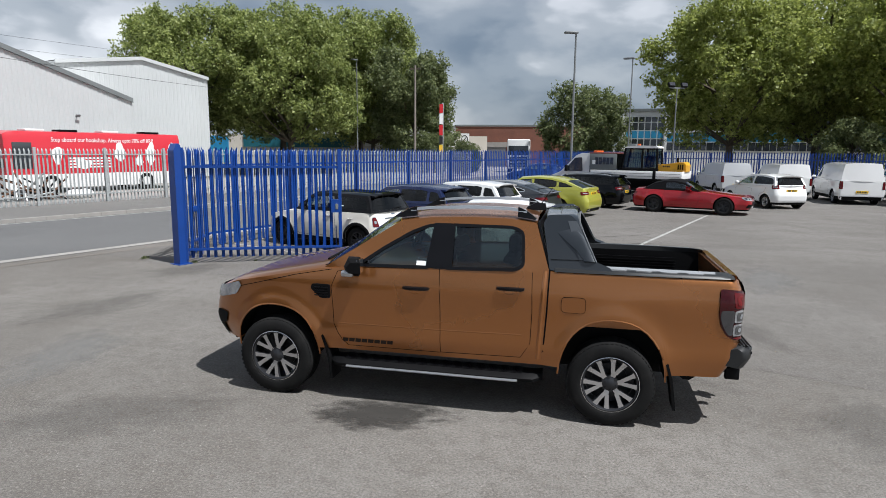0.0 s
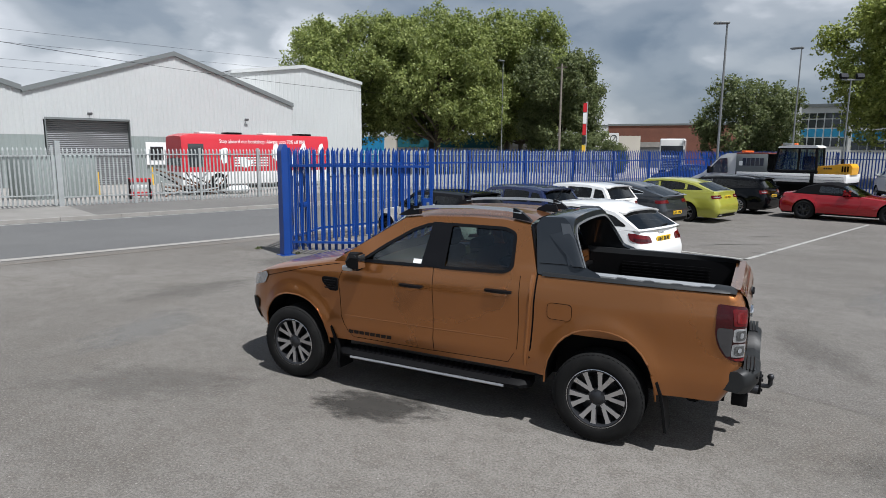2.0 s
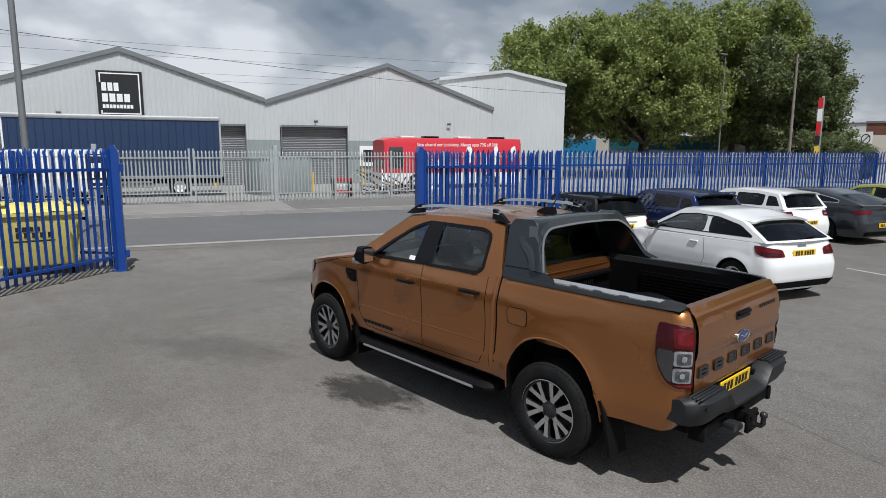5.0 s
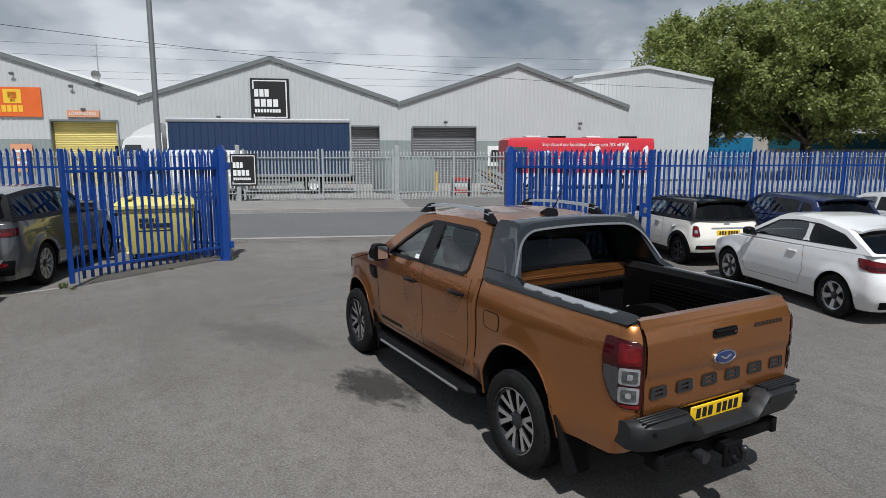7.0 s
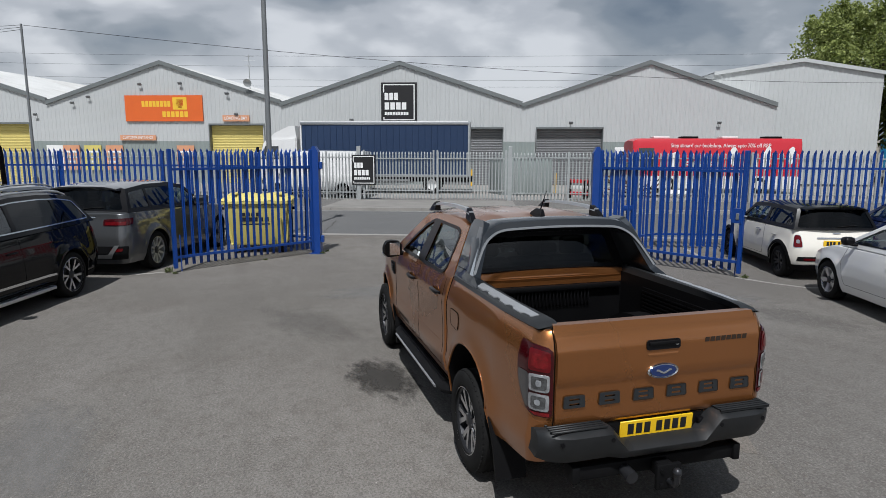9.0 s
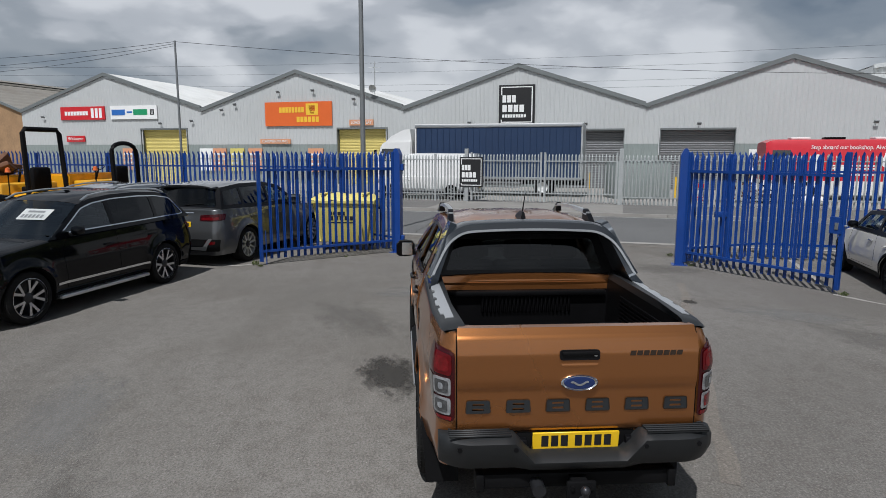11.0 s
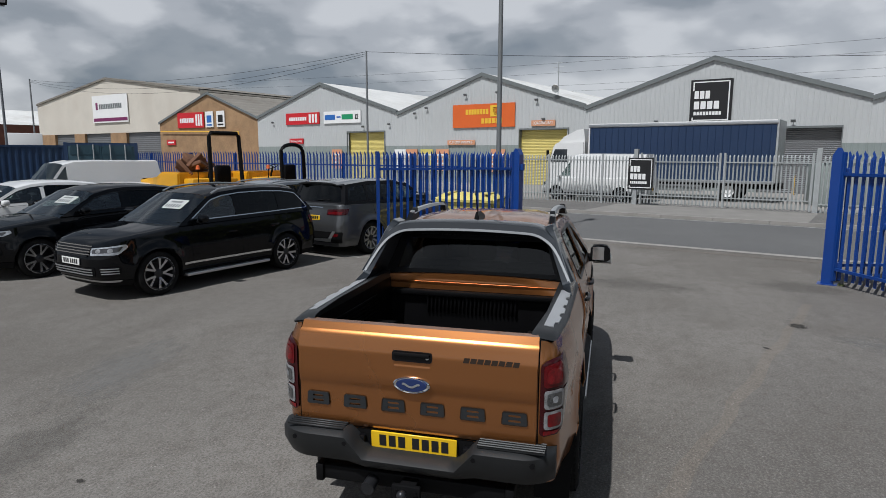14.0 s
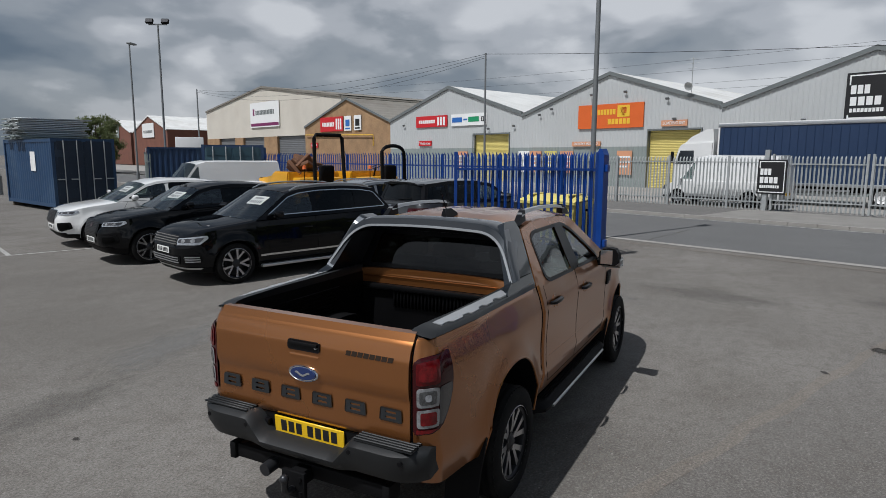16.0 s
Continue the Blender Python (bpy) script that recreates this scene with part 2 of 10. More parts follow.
CHROME = surf("chrome", (0.75, 0.76, 0.77), 0.12, 1.0, var=0.03, bump=0)
HEAD_LENS = surf("headlamp_lens", (0.42, 0.44, 0.47), 0.15, 0.5, var=0.5, scale=16, fine=160, bump=0.2, depth=0.001, coat=1.0)
RAIL = surf("brushed_rail_aluminium", (0.46, 0.47, 0.48), 0.42, 0.6, var=0.06, scale=6, fine=200, bump=0.04, depth=0.0005)
SILVER = surf("satin_aluminium", (0.52, 0.53, 0.54), 0.34, 0.85, var=0.06, scale=6, fine=200, bump=0.04, depth=0.0005)
ALLOY = surf("machined_alloy", (0.55, 0.55, 0.56), 0.28, 0.9, var=0.06, scale=6, fine=200, bump=0.03, depth=0.0005)
ALLOY_DARK = surf("dark_alloy", (0.035, 0.036, 0.04), 0.35, 0.5, var=0.15, scale=6, fine=200, bump=0.03, depth=0.0005)
STEEL_POLE = surf("grey_painted_pole", (0.19, 0.2, 0.205), 0.5, 0.3, var=0.12, scale=1.5, fine=40, bump=0.1)
RED_LENS = surf("red_lamp_lens", (0.09, 0.002, 0.004), 0.2, var=0.35, scale=14, fine=160, bump=0.1, depth=0.001, coat=0.4, spec=0.2)
RED_DARK = surf("dark_red_lamp_lens", (0.035, 0.0015, 0.003), 0.15, var=0.2, scale=14, fine=160, bump=0.1, depth=0.001, coat=0.5, spec=0.2)
CLEAR_LENS = surf("clear_lamp_lens", (0.27, 0.275, 0.285), 0.2, 0.3, var=0.6, scale=18, fine=160, bump=0.2, depth=0.001, coat=1.0)
SMOKE_LENS = surf("smoked_lamp_lens", (0.045, 0.045, 0.05), 0.12, 0.3, var=0.2, scale=18, fine=160, bump=0.2, depth=0.001, coat=1.0)
PLATE_Y = surf("yellow_number_plate", (0.80, 0.50, 0.012), 0.35, var=0.04, scale=8, fine=200, bump=0.02, depth=0.0005)
PLATE_W = surf("white_number_plate", (0.78, 0.78, 0.75), 0.35, var=0.04, scale=8, fine=200, bump=0.02, depth=0.0005)
INK = surf("black_print", (0.012, 0.012, 0.013), 0.5, var=0.1, bump=0)
WHITE_INK = surf("white_print", (0.8, 0.8, 0.79), 0.5, var=0.03, bump=0)
RED_SIGN = surf("red_sign", (0.55, 0.018, 0.025), 0.4, var=0.05, bump=0)
ORANGE_SIGN = surf("orange_sign", (0.68, 0.13, 0.025), 0.4, var=0.05, bump=0)
FADED_SIGN = surf("faded_orange_sign", (0.62, 0.30, 0.17), 0.5, var=0.1, bump=0)
YELLOW_SIGN = surf("yellow_print", (0.80, 0.50, 0.04), 0.4, var=0.04, bump=0)
BLUE_SIGN = surf("blue_print", (0.03, 0.14, 0.45), 0.4, var=0.04, bump=0)
GREEN_SIGN = surf("green_print", (0.02, 0.28, 0.12), 0.4, var=0.04, bump=0)
PURPLE_SIGN = surf("plum_print", (0.18, 0.02, 0.1), 0.4, var=0.04, bump=0)
BIN_Y = surf("yellow_bin_plastic", (0.62, 0.53, 0.15), 0.5, var=0.08, scale=2, fine=60, bump=0.08, stain=(0.45, 0.38, 0.1), stain_amount=0.35)
PLANT_Y = surf("plant_yellow", (0.72, 0.36, 0.012), 0.4, var=0.1, scale=2, fine=40, bump=0.06, stain=(0.25, 0.15, 0.05), stain_amount=0.5, stain_scale=2)
RUST = surf("rusty_steel", (0.14, 0.065, 0.035), 0.9, var=0.35, scale=4, fine=50, bump=0.4, stain=(0.06, 0.03, 0.02), stain_amount=0.7, stain_scale=3)
NAVY = surf("navy_container_paint", (0.007, 0.019, 0.040), 0.5, var=0.2, scale=0.8, fine=20, bump=0.1, stain=(0.02, 0.045, 0.075), stain_amount=0.5, stain_scale=0.6)
CURTAIN = surf("blue_trailer_curtain", (0.014, 0.034, 0.085), 0.45, var=0.1, scale=0.6, fine=6, bump=0.2, depth=0.02)
BUS_RED = surf("red_bus_paint", (0.52, 0.012, 0.026), 0.35, var=0.05, scale=0.6, fine=30, bump=0.03, coat=0.5)
BARK = surf("plane_bark", (0.085, 0.07, 0.05), 0.95, var=0.35, scale=1.5, fine=12, bump=0.7, depth=0.03)
GLASS = glass("car_glass", (0.42, 0.50, 0.48), 0.10)
GLASS_MID = glass("tinted_glass", (0.32, 0.39, 0.38), 0.075)
GLASS_DARK = glass("privacy_glass", (0.05, 0.055, 0.06), 0.03)


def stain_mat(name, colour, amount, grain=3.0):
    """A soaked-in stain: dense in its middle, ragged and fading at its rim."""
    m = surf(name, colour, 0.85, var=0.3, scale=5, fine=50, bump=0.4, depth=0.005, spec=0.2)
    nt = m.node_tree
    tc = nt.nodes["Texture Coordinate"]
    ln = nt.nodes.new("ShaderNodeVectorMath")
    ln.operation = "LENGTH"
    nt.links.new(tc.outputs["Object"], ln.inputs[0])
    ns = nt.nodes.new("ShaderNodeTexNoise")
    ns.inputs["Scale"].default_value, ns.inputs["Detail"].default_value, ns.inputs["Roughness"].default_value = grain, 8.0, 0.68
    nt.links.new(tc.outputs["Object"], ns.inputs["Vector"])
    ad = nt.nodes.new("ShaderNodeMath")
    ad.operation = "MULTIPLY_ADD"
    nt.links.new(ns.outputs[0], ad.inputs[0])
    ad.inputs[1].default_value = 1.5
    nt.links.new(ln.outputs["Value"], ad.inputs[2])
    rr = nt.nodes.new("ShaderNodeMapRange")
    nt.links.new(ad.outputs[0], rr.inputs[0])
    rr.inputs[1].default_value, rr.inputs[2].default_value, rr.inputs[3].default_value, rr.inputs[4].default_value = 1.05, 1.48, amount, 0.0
    see = nt.nodes.new("ShaderNodeBsdfTransparent")
    mx = nt.nodes.new("ShaderNodeMixShader")
    nt.links.new(rr.outputs[0], mx.inputs[0])
    nt.links.new(see.outputs[0], mx.inputs[1])
    nt.links.new(nt.nodes["Principled BSDF"].outputs[0], mx.inputs[2])
    nt.links.new(mx.outputs[0], nt.nodes["Material Output"].inputs[0])
    return m


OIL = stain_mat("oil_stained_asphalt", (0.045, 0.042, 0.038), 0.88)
WORN = stain_mat("dirt_stained_asphalt", (0.105, 0.098, 0.090), 0.24, 2.2)
PALE = stain_mat("pale_scuffed_asphalt", (0.22, 0.216, 0.21), 0.34, 2.6)
WINDOW = surf("window_glass", (0.03, 0.035, 0.04), 0.06, var=0.3, scale=0.5, bump=0, coat=1.0)


def leaf_mat(name, a, b2, through_light=0.48):
    m = bpy.data.materials.new(name)
    m.use_nodes = True
    nt = m.node_tree
    b = nt.nodes["Principled BSDF"]
    geo = nt.nodes.new("ShaderNodeNewGeometry")
    ramp = nt.nodes.new("ShaderNodeValToRGB")
    ramp.color_ramp.elements[0].color, ramp.color_ramp.elements[1].color = (*a, 1), (*b2, 1)
    nt.links.new(geo.outputs["Random Per Island"], ramp.inputs[0])
    nt.links.new(ramp.outputs[0], b.inputs["Base Color"])
    b.inputs["Roughness"].default_value = 0.55
    tr = nt.nodes.new("ShaderNodeBsdfTranslucent")
    nt.links.new(ramp.outputs[0], tr.inputs[0])
    mx = nt.nodes.new("ShaderNodeMixShader")
    mx.inputs[0].default_value = through_light
    nt.links.new(b.outputs[0], mx.inputs[1])
    nt.links.new(tr.outputs[0], mx.inputs[2])
    nt.links.new(mx.outputs[0], nt.nodes["Material Output"].inputs[0])
    return m


LEAF = leaf_mat("plane_leaves", (0.112, 0.152, 0.035), (0.37, 0.415, 0.135))
LEAF_DULL = leaf_mat("maple_leaves", (0.078, 0.105, 0.038), (0.205, 0.235, 0.095))
LEAF_LIGHT = leaf_mat("light_plane_leaves", (0.16, 0.20, 0.038), (0.40, 0.44, 0.12))

# ---- building tools ----
U, N = Vector((0.342, 0.940, 0)), Vector((0.940, -0.342, 0))  # along the road, and away from it into the yard


def at(s, n, z=0.0):
    return U * s + N * n + Vector((0, 0, z))


def spot(s, n, turn, z=0.0):
    """A pose at road coordinates; turn 0 faces away from the road, 180 towards it, 90 up the road."""
    p = at(s, n, z)
    return pose(p.x, p.y, p.z, 0, 0, turn - 20.0)


def lerp(a, b, t):
    return a + (b - a) * t


def curve(points):
    xs, ys = [p[0] for p in points], [p[1] for p in points]
    return lambda x: float(np.interp(x, xs, ys))


def finish(bm, smooth=True, angle=38):
    bmesh.ops.remove_doubles(bm, verts=bm.verts, dist=0.0002)
    bmesh.ops.recalc_face_normals(bm, faces=bm.faces)
    me = bpy.data.meshes.new("m")
    bm.to_mesh(me)
    bm.free()
    if smooth:
        me.shade_smooth()
        me.set_sharp_from_angle(angle=radians(angle))
    return me


def part(name, bm, material, parent=None, label="", smooth=True, angle=38):
    """One mesh object out of a bmesh or mesh, under a thing or a part."""
    me = bm if isinstance(bm, bpy.types.Mesh) else finish(bm, smooth, angle)
    if material and not me.materials:
        me.materials.append(material)
    me.name = name
    ob = new(name, me)
    if parent:
        ob.parent = parent
    if label:
        ob["label"] = label
    return ob


def thing(name, label, category, m=None, group="", kind=""):
    ob = new(name)
    ob.empty_display_size = 0.2
    if m is not None:
        ob.matrix_world = m
    return tagged(ob, label, category, group, kind)


def box(bm, x0, x1, y0, y1, z0, z1, bevel=0.0, seg=2):
    r = bmesh.ops.create_cube(bm, size=1.0)
    for v in r["verts"]:
        v.co = Vector((lerp(x0, x1, v.co.x + 0.5), lerp(y0, y1, v.co.y + 0.5), lerp(z0, z1, v.co.z + 0.5)))
    if bevel:
        edges = list({e for v in r["verts"] for e in v.link_edges})
        bmesh.ops.bevel(bm, geom=edges, offset=bevel, segments=seg, affect="EDGES", profile=0.5)
    return bm


def boxed(*a, **k):
    return box(bmesh.new(), *a, **k)


def tube(bm, points, r, seg=10, r_end=None):
    """A round bar along a line of points."""
    pts = [Vector(p) for p in points]
    rings = []
    for k, p in enumerate(pts):
        d = (pts[min(k + 1, len(pts) - 1)] - pts[max(k - 1, 0)]).normalized()
        side = d.cross(Vector((0, 0, 1)) if abs(d.z) < 0.9 else Vector((1, 0, 0))).normalized()
        up = side.cross(d)
        rad = r if r_end is None else lerp(r, r_end, k / max(1, len(pts) - 1))
        rings.append([bm.verts.new(p + rad * (math.cos(a) * side + math.sin(a) * up)) for a in (2 * math.pi * j / seg for j in range(seg))])
    for a, b in zip(rings, rings[1:]):
        for j in range(seg):
            bm.faces.new((a[j], a[(j + 1) % seg], b[(j + 1) % seg], b[j]))
    bm.faces.new(rings[0][::-1])
    bm.faces.new(rings[-1])
    return bm


def tubed(*a, **k):
    return tube(bmesh.new(), *a, **k)


def lathe(bm, profile, seg=40, centre=(0, 0, 0), close=False):
    """A profile of (radius, y) turned round the y axis."""
    rings = []
    for r, y in profile:
        if r < 1e-4:
            rings.append([bm.verts.new((centre[0], centre[1] + y, centre[2]))])
        else:
            rings.append([bm.verts.new((centre[0] + r * math.cos(2 * math.pi * j / seg), centre[1] + y, centre[2] + r * math.sin(2 * math.pi * j / seg))) for j in range(seg)])
    pairs = list(zip(rings, rings[1:])) + ([(rings[-1], rings[0])] if close else [])
    for a, b in pairs:
        for j in range(seg):
            k = (j + 1) % seg
            if len(a) == 1 and len(b) == 1:
                continue
            if len(a) == 1:
                bm.faces.new((a[0], b[k], b[j]))
            elif len(b) == 1:
                bm.faces.new((a[j], a[k], b[0]))
            else:
                bm.faces.new((a[j], a[k], b[k], b[j]))
    return bm


def loft(bm, rings, cap=True):
    """Rings of equal length, each closed."""
    vs = [[bm.verts.new(p) for p in ring] for ring in rings]
    for a, b in zip(vs, vs[1:]):
        for j in range(len(a)):
            k = (j + 1) % len(a)
            bm.faces.new((a[j], a[k], b[k], b[j]))
    if cap:
        bm.faces.new(vs[0][::-1])
        bm.faces.new(vs[-1])
    return bm


def area2(poly):
    return sum(a[0] * b[1] - b[0] * a[1] for a, b in zip(poly, poly[1:] + poly[:1])) / 2


def rounded(poly, r, seg=4):
    """A polygon with its corners rounded."""
    out, n = [], len(poly)
    for k in range(n):
        p, a, b = (Vector((*poly[j % n], 0)) for j in (k, k - 1, k + 1))
        da, db = (a - p), (b - p)
        cut = min(r, da.length * 0.45, db.length * 0.45)
        if cut < 1e-4:
            out.append((p.x, p.y))
            continue
        p0, p1 = p + da.normalized() * cut, p + db.normalized() * cut
        for j in range(seg + 1):
            t = j / seg
            q = (1 - t) ** 2 * p0 + 2 * t * (1 - t) * p + t * t * p1
            out.append((q.x, q.y))
    return out


def clip(poly, a, b, c):
    """The part of a polygon where a*x + b*y <= c."""
    out = []
    for p, q in zip(poly, poly[1:] + poly[:1]):
        dp, dq = a * p[0] + b * p[1] - c, a * q[0] + b * q[1] - c
        if dp <= 0:
            out.append(p)
        if dp * dq < 0:
            t = dp / (dp - dq)
            out.append((lerp(p[0], q[0], t), lerp(p[1], q[1], t)))
    return out


def inset(poly, dist):
    """A convex polygon moved inwards; dist: one number, or one for each edge."""
    if area2(poly) < 0:
        poly = poly[::-1]
        dist = dist if isinstance(dist, (int, float)) else dist[-2::-1] + dist[-1:]
    out = poly
    for k, (p, q) in enumerate(zip(poly, poly[1:] + poly[:1])):
        d = dist if isinstance(dist, (int, float)) else dist[k]
        ex, ey = q[0] - p[0], q[1] - p[1]
        ln = math.hypot(ex, ey)
        if ln < 1e-6:
            continue
        a, b = ey / ln, -ex / ln
        out = clip(out, a, b, a * p[0] + b * p[1] - d)
    return out


def dense(poly, most):
    out = []
    for p, q in zip(poly, poly[1:] + poly[:1]):
        k = max(1, int(math.hypot(q[0] - p[0], q[1] - p[1]) / most))
        out += [(lerp(p[0], q[0], j / k), lerp(p[1], q[1], j / k)) for j in range(k)]
    return out


def sheet(bm, outline, holes, to3, thick=0.0, out=None):
    """A flat outline with holes, filled, laid onto a surface by to3(a, b), with a thickness."""
    edges, made = [], []
    for poly in [outline, *holes]:
        vs = [bm.verts.new((p[0], p[1], 0)) for p in poly]
        made += vs
        edges += [bm.edges.new((a, b)) for a, b in zip(vs, vs[1:] + vs[:1])]
    got = bmesh.ops.triangle_fill(bm, edges=edges, use_beauty=True, use_dissolve=False, normal=(0, 0, 1))
    faces = [f for f in got["geom"] if isinstance(f, bmesh.types.BMFace)]
    for v in made:
        v.co = Vector(to3(v.co.x, v.co.y))
    if thick:
        bmesh.ops.recalc_face_normals(bm, faces=faces)
        mid = sum((v.co for v in made), Vector()) / len(made)
        way = Vector((0, math.copysign(1, mid.y), 0)) if abs(mid.y) > 0.3 and out is None else Vector(out or (-1, 0, 0))
        if sum(f.normal.dot(way) * f.calc_area() for f in faces) < 0:
            bmesh.ops.reverse_faces(bm, faces=faces)
        total = {v: Vector() for v in made}
        for f in faces:
            for v in f.verts:
                total[v] += f.normal * f.calc_area()
        back = {v: bm.verts.new(v.co - total[v].normalized() * thick) for v in made}
        rim = [(lp.vert, lp.link_loop_next.vert) for f in faces for lp in f.loops if lp.edge.is_boundary]
        for f in faces:
            bm.faces.new([back[v] for v in reversed(f.verts)])
        for a, b in rim:
            bm.faces.new((b, a, back[a], back[b]))
    return bm


def slab(bm, outline, to3, thick_fn):
    """A filled outline with a front by to3(a, b, 0) and a back by to3(a, b, thick)."""
    fr = [bm.verts.new(to3(a, b, 0.0)) for a, b in outline]
    bk = [bm.verts.new(to3(a, b, thick_fn)) for a, b in outline]
    bm.faces.new(fr)
    bm.faces.new(bk[::-1])
    for k in range(len(fr)):
        j = (k + 1) % len(fr)
        bm.faces.new((fr[k], bk[k], bk[j], fr[j]))
    return bm


def grid(bm, nu, nv, to3):
    vs = [[bm.verts.new(to3(i / nu, j / nv)) for j in range(nv + 1)] for i in range(nu + 1)]
    for i in range(nu):
        for j in range(nv):
            bm.faces.new((vs[i][j], vs[i + 1][j], vs[i + 1][j + 1], vs[i][j + 1]))
    return bm


def words(name, text, size, material, parent, place, label="", width=None):
    """Readable writing in the built-in font, as a thin mesh."""
    cu = bpy.data.curves.new("w", "FONT")
    cu.body, cu.size, cu.extrude, cu.align_x, cu.align_y = text, size, 0.004, "CENTER", "CENTER"
    tmp = new("w", cu)
    dg = bpy.context.evaluated_depsgraph_get()
    me = bpy.data.meshes.new_from_object(tmp.evaluated_get(dg))
    bpy.data.objects.remove(tmp)
    if width:
        xs = [v.co.x for v in me.vertices]
        f = width / (max(xs) - min(xs))
        for v in me.vertices:
            v.co.x *= f
    me.materials.clear()
    ob = part(name, me, material, parent, label)
    ob.matrix_local = place
    return ob

# ---- vehicles: common parts ----
class Shell:
    """The lower body of a vehicle. x runs forward from the rear axle, y to its left, z up."""

    def __init__(s, wb, rear, front, width, zb, belt, top, plan, sec, tyre, arch, lean_r=(), lean_f=(), flare=0.02, re=0.10, bed=None, arch_in=0.52, rise=None):
        s.wb, s.rear, s.front, s.zb, s.belt, s.tyre, s.arch, s.re, s.bed, s.arch_in = wb, rear, front, zb, belt, tyre, arch, re, bed, arch_in
        s.half, s.flare = width / 2, flare
        s.rise = rise or (arch, arch)
        s.bow = 2.0 if rise is None else 2.3
        s.top, s.plan, s.sec = curve(top), curve(plan), curve(sec)
        s.lr, s.lf = curve(lean_r or [(0, 0)]), curve(lean_f or [(0, 0)])

    def hw(s, x):
        w = s.half * s.plan(x)
        d = max(0.0, min(x - s.rear, s.front - x))
        if d < s.re:
            w -= s.re * (1 - math.sqrt(max(0.0, 1 - ((s.re - d) / s.re) ** 2)))
        return w

    def y(s, x, z):
        y = s.hw(x) * s.sec((z - s.zb) / (s.belt - s.zb))
        for xa, rise in zip((0.0, s.wb), s.rise):
            d = math.hypot(x - xa, (z - s.tyre) * s.arch / rise)
            y += s.flare * math.exp(-((d - s.arch) / 0.09) ** 2)
        return y

    def lean(s, x, z):
        fall = 0.55
        k = max(0.0, 1 - (x - s.rear) / fall)
        j = max(0.0, 1 - (s.front - x) / fall)
        return s.lr(z) * k * k + s.lf(z) * j * j

    def arch_at(s, xa, k, scale=1.0):
        """A point (x, z) of a wheel arch's edge, k from 0 (front) to 1 (rear)."""
        rise = s.rise[0 if xa == 0 else 1]
        x = s.arch * scale * math.cos(math.pi * k)
        return xa + x, s.tyre + rise * scale * max(0.0, 1 - (abs(x) / (s.arch * scale)) ** s.bow) ** (1 / s.bow)

    def on(s, x, z, side=1, off=0.0):
        """A point of the side, a little out of it."""
        return Vector((x + s.lean(x, z), side * (s.y(x, z) + off), z))

    def end(s, a, z, rear=True, off=0.0):
        """A point of the rear or front, a metres from the middle round the corner (a > 0: left)."""
        xs = [s.rear + t for t in (0, 0.002, 0.01, 0.025, 0.045, 0.07, 0.1, 0.14, 0.2, 0.3, 0.45, 0.7, 1.0)] if rear else [s.front - t for t in (0, 0.002, 0.01, 0.025, 0.045, 0.07, 0.1, 0.14, 0.2, 0.3, 0.45, 0.7, 1.0)]
        pts = [(xs[0], 0.0)] + [(x, s.y(x, z)) for x in xs]
        left, sg = abs(a), (1 if a >= 0 else -1)
        for p, q in zip(pts, pts[1:]):
            ln = math.hypot(q[0] - p[0], q[1] - p[1])
            if left <= ln or q is pts[-1]:
                t = left / max(ln, 1e-6)
                x, y = lerp(p[0], q[0], t), lerp(p[1], q[1], t)
                nx, ny = (q[1] - p[1]) / max(ln, 1e-6), -(q[0] - p[0]) / max(ln, 1e-6)
                if rear:
                    nx, ny = -nx, -ny
                return Vector((x + s.lean(x, z) + nx * off, sg * (y + ny * off), z))
            left -= ln

    def mesh(s):
        st = set(np.round(np.arange(s.rear + 0.16, s.front - 0.16, 0.09), 4))
        for d in (0, 0.004, 0.012, 0.03, 0.055, 0.085, 0.12):
            st |= {round(s.rear + d, 4), round(s.front - d, 4)}
        for xa in (0.0, s.wb):
            st = {x for x in st if not xa - s.arch - 0.03 < x < xa + s.arch + 0.03}
            st |= {round(xa - s.arch * math.cos(math.pi * k / 22), 4) for k in range(23)}
            st |= {round(xa - s.arch - 0.004, 4), round(xa + s.arch + 0.004, 4)}
        if s.bed:
            st |= {round(v + e, 4) for v in s.bed[:2] for e in (-0.002, 0.002)}
        bm = bmesh.new()
        rings, K = [], 14
        for x in sorted(st):
            zt, low, inner = s.top(x), s.zb, False
            for xa, rise in zip((0.0, s.wb), s.rise):
                if abs(x - xa) <= s.arch + 0.0005:
                    low = max(s.zb, s.tyre + rise * max(0.0, 1 - (abs(x - xa) / s.arch) ** s.bow) ** (1 / s.bow))
                    inner = True
            w0 = s.y(x, s.zb + 0.02)
            yin = min(s.arch_in, w0 - 0.02) if inner else w0 - 0.06
            half = [(0, s.zb), (yin, s.zb), (yin, low)]
            for k in range(K + 1):
                z = lerp(low, zt, k / K)
                half.append((s.y(x, z), z))
            wt = s.y(x, zt)
            if s.bed and s.bed[0] <= x <= s.bed[1]:
                half += [(wt - 0.012, zt + 0.012), (s.bed[3], zt + 0.012), (s.bed[3] - 0.02, s.bed[2]), (0, s.bed[2])]
            elif s.bed and x < s.bed[0]:
                half += [(wt - 0.012, zt + 0.010), (wt * 0.72, zt + 0.012), (wt * 0.4, zt + 0.012), (0, zt + 0.012)]
            else:
                half += [(wt - 0.03, zt + 0.018), (wt * 0.72, zt + 0.035), (wt * 0.4, zt + 0.045), (0, zt + 0.048)]
            rings.append([(x + s.lean(x, z), y, z) for y, z in half])
        vl = [[bm.verts.new(p) for p in r] for r in rings]
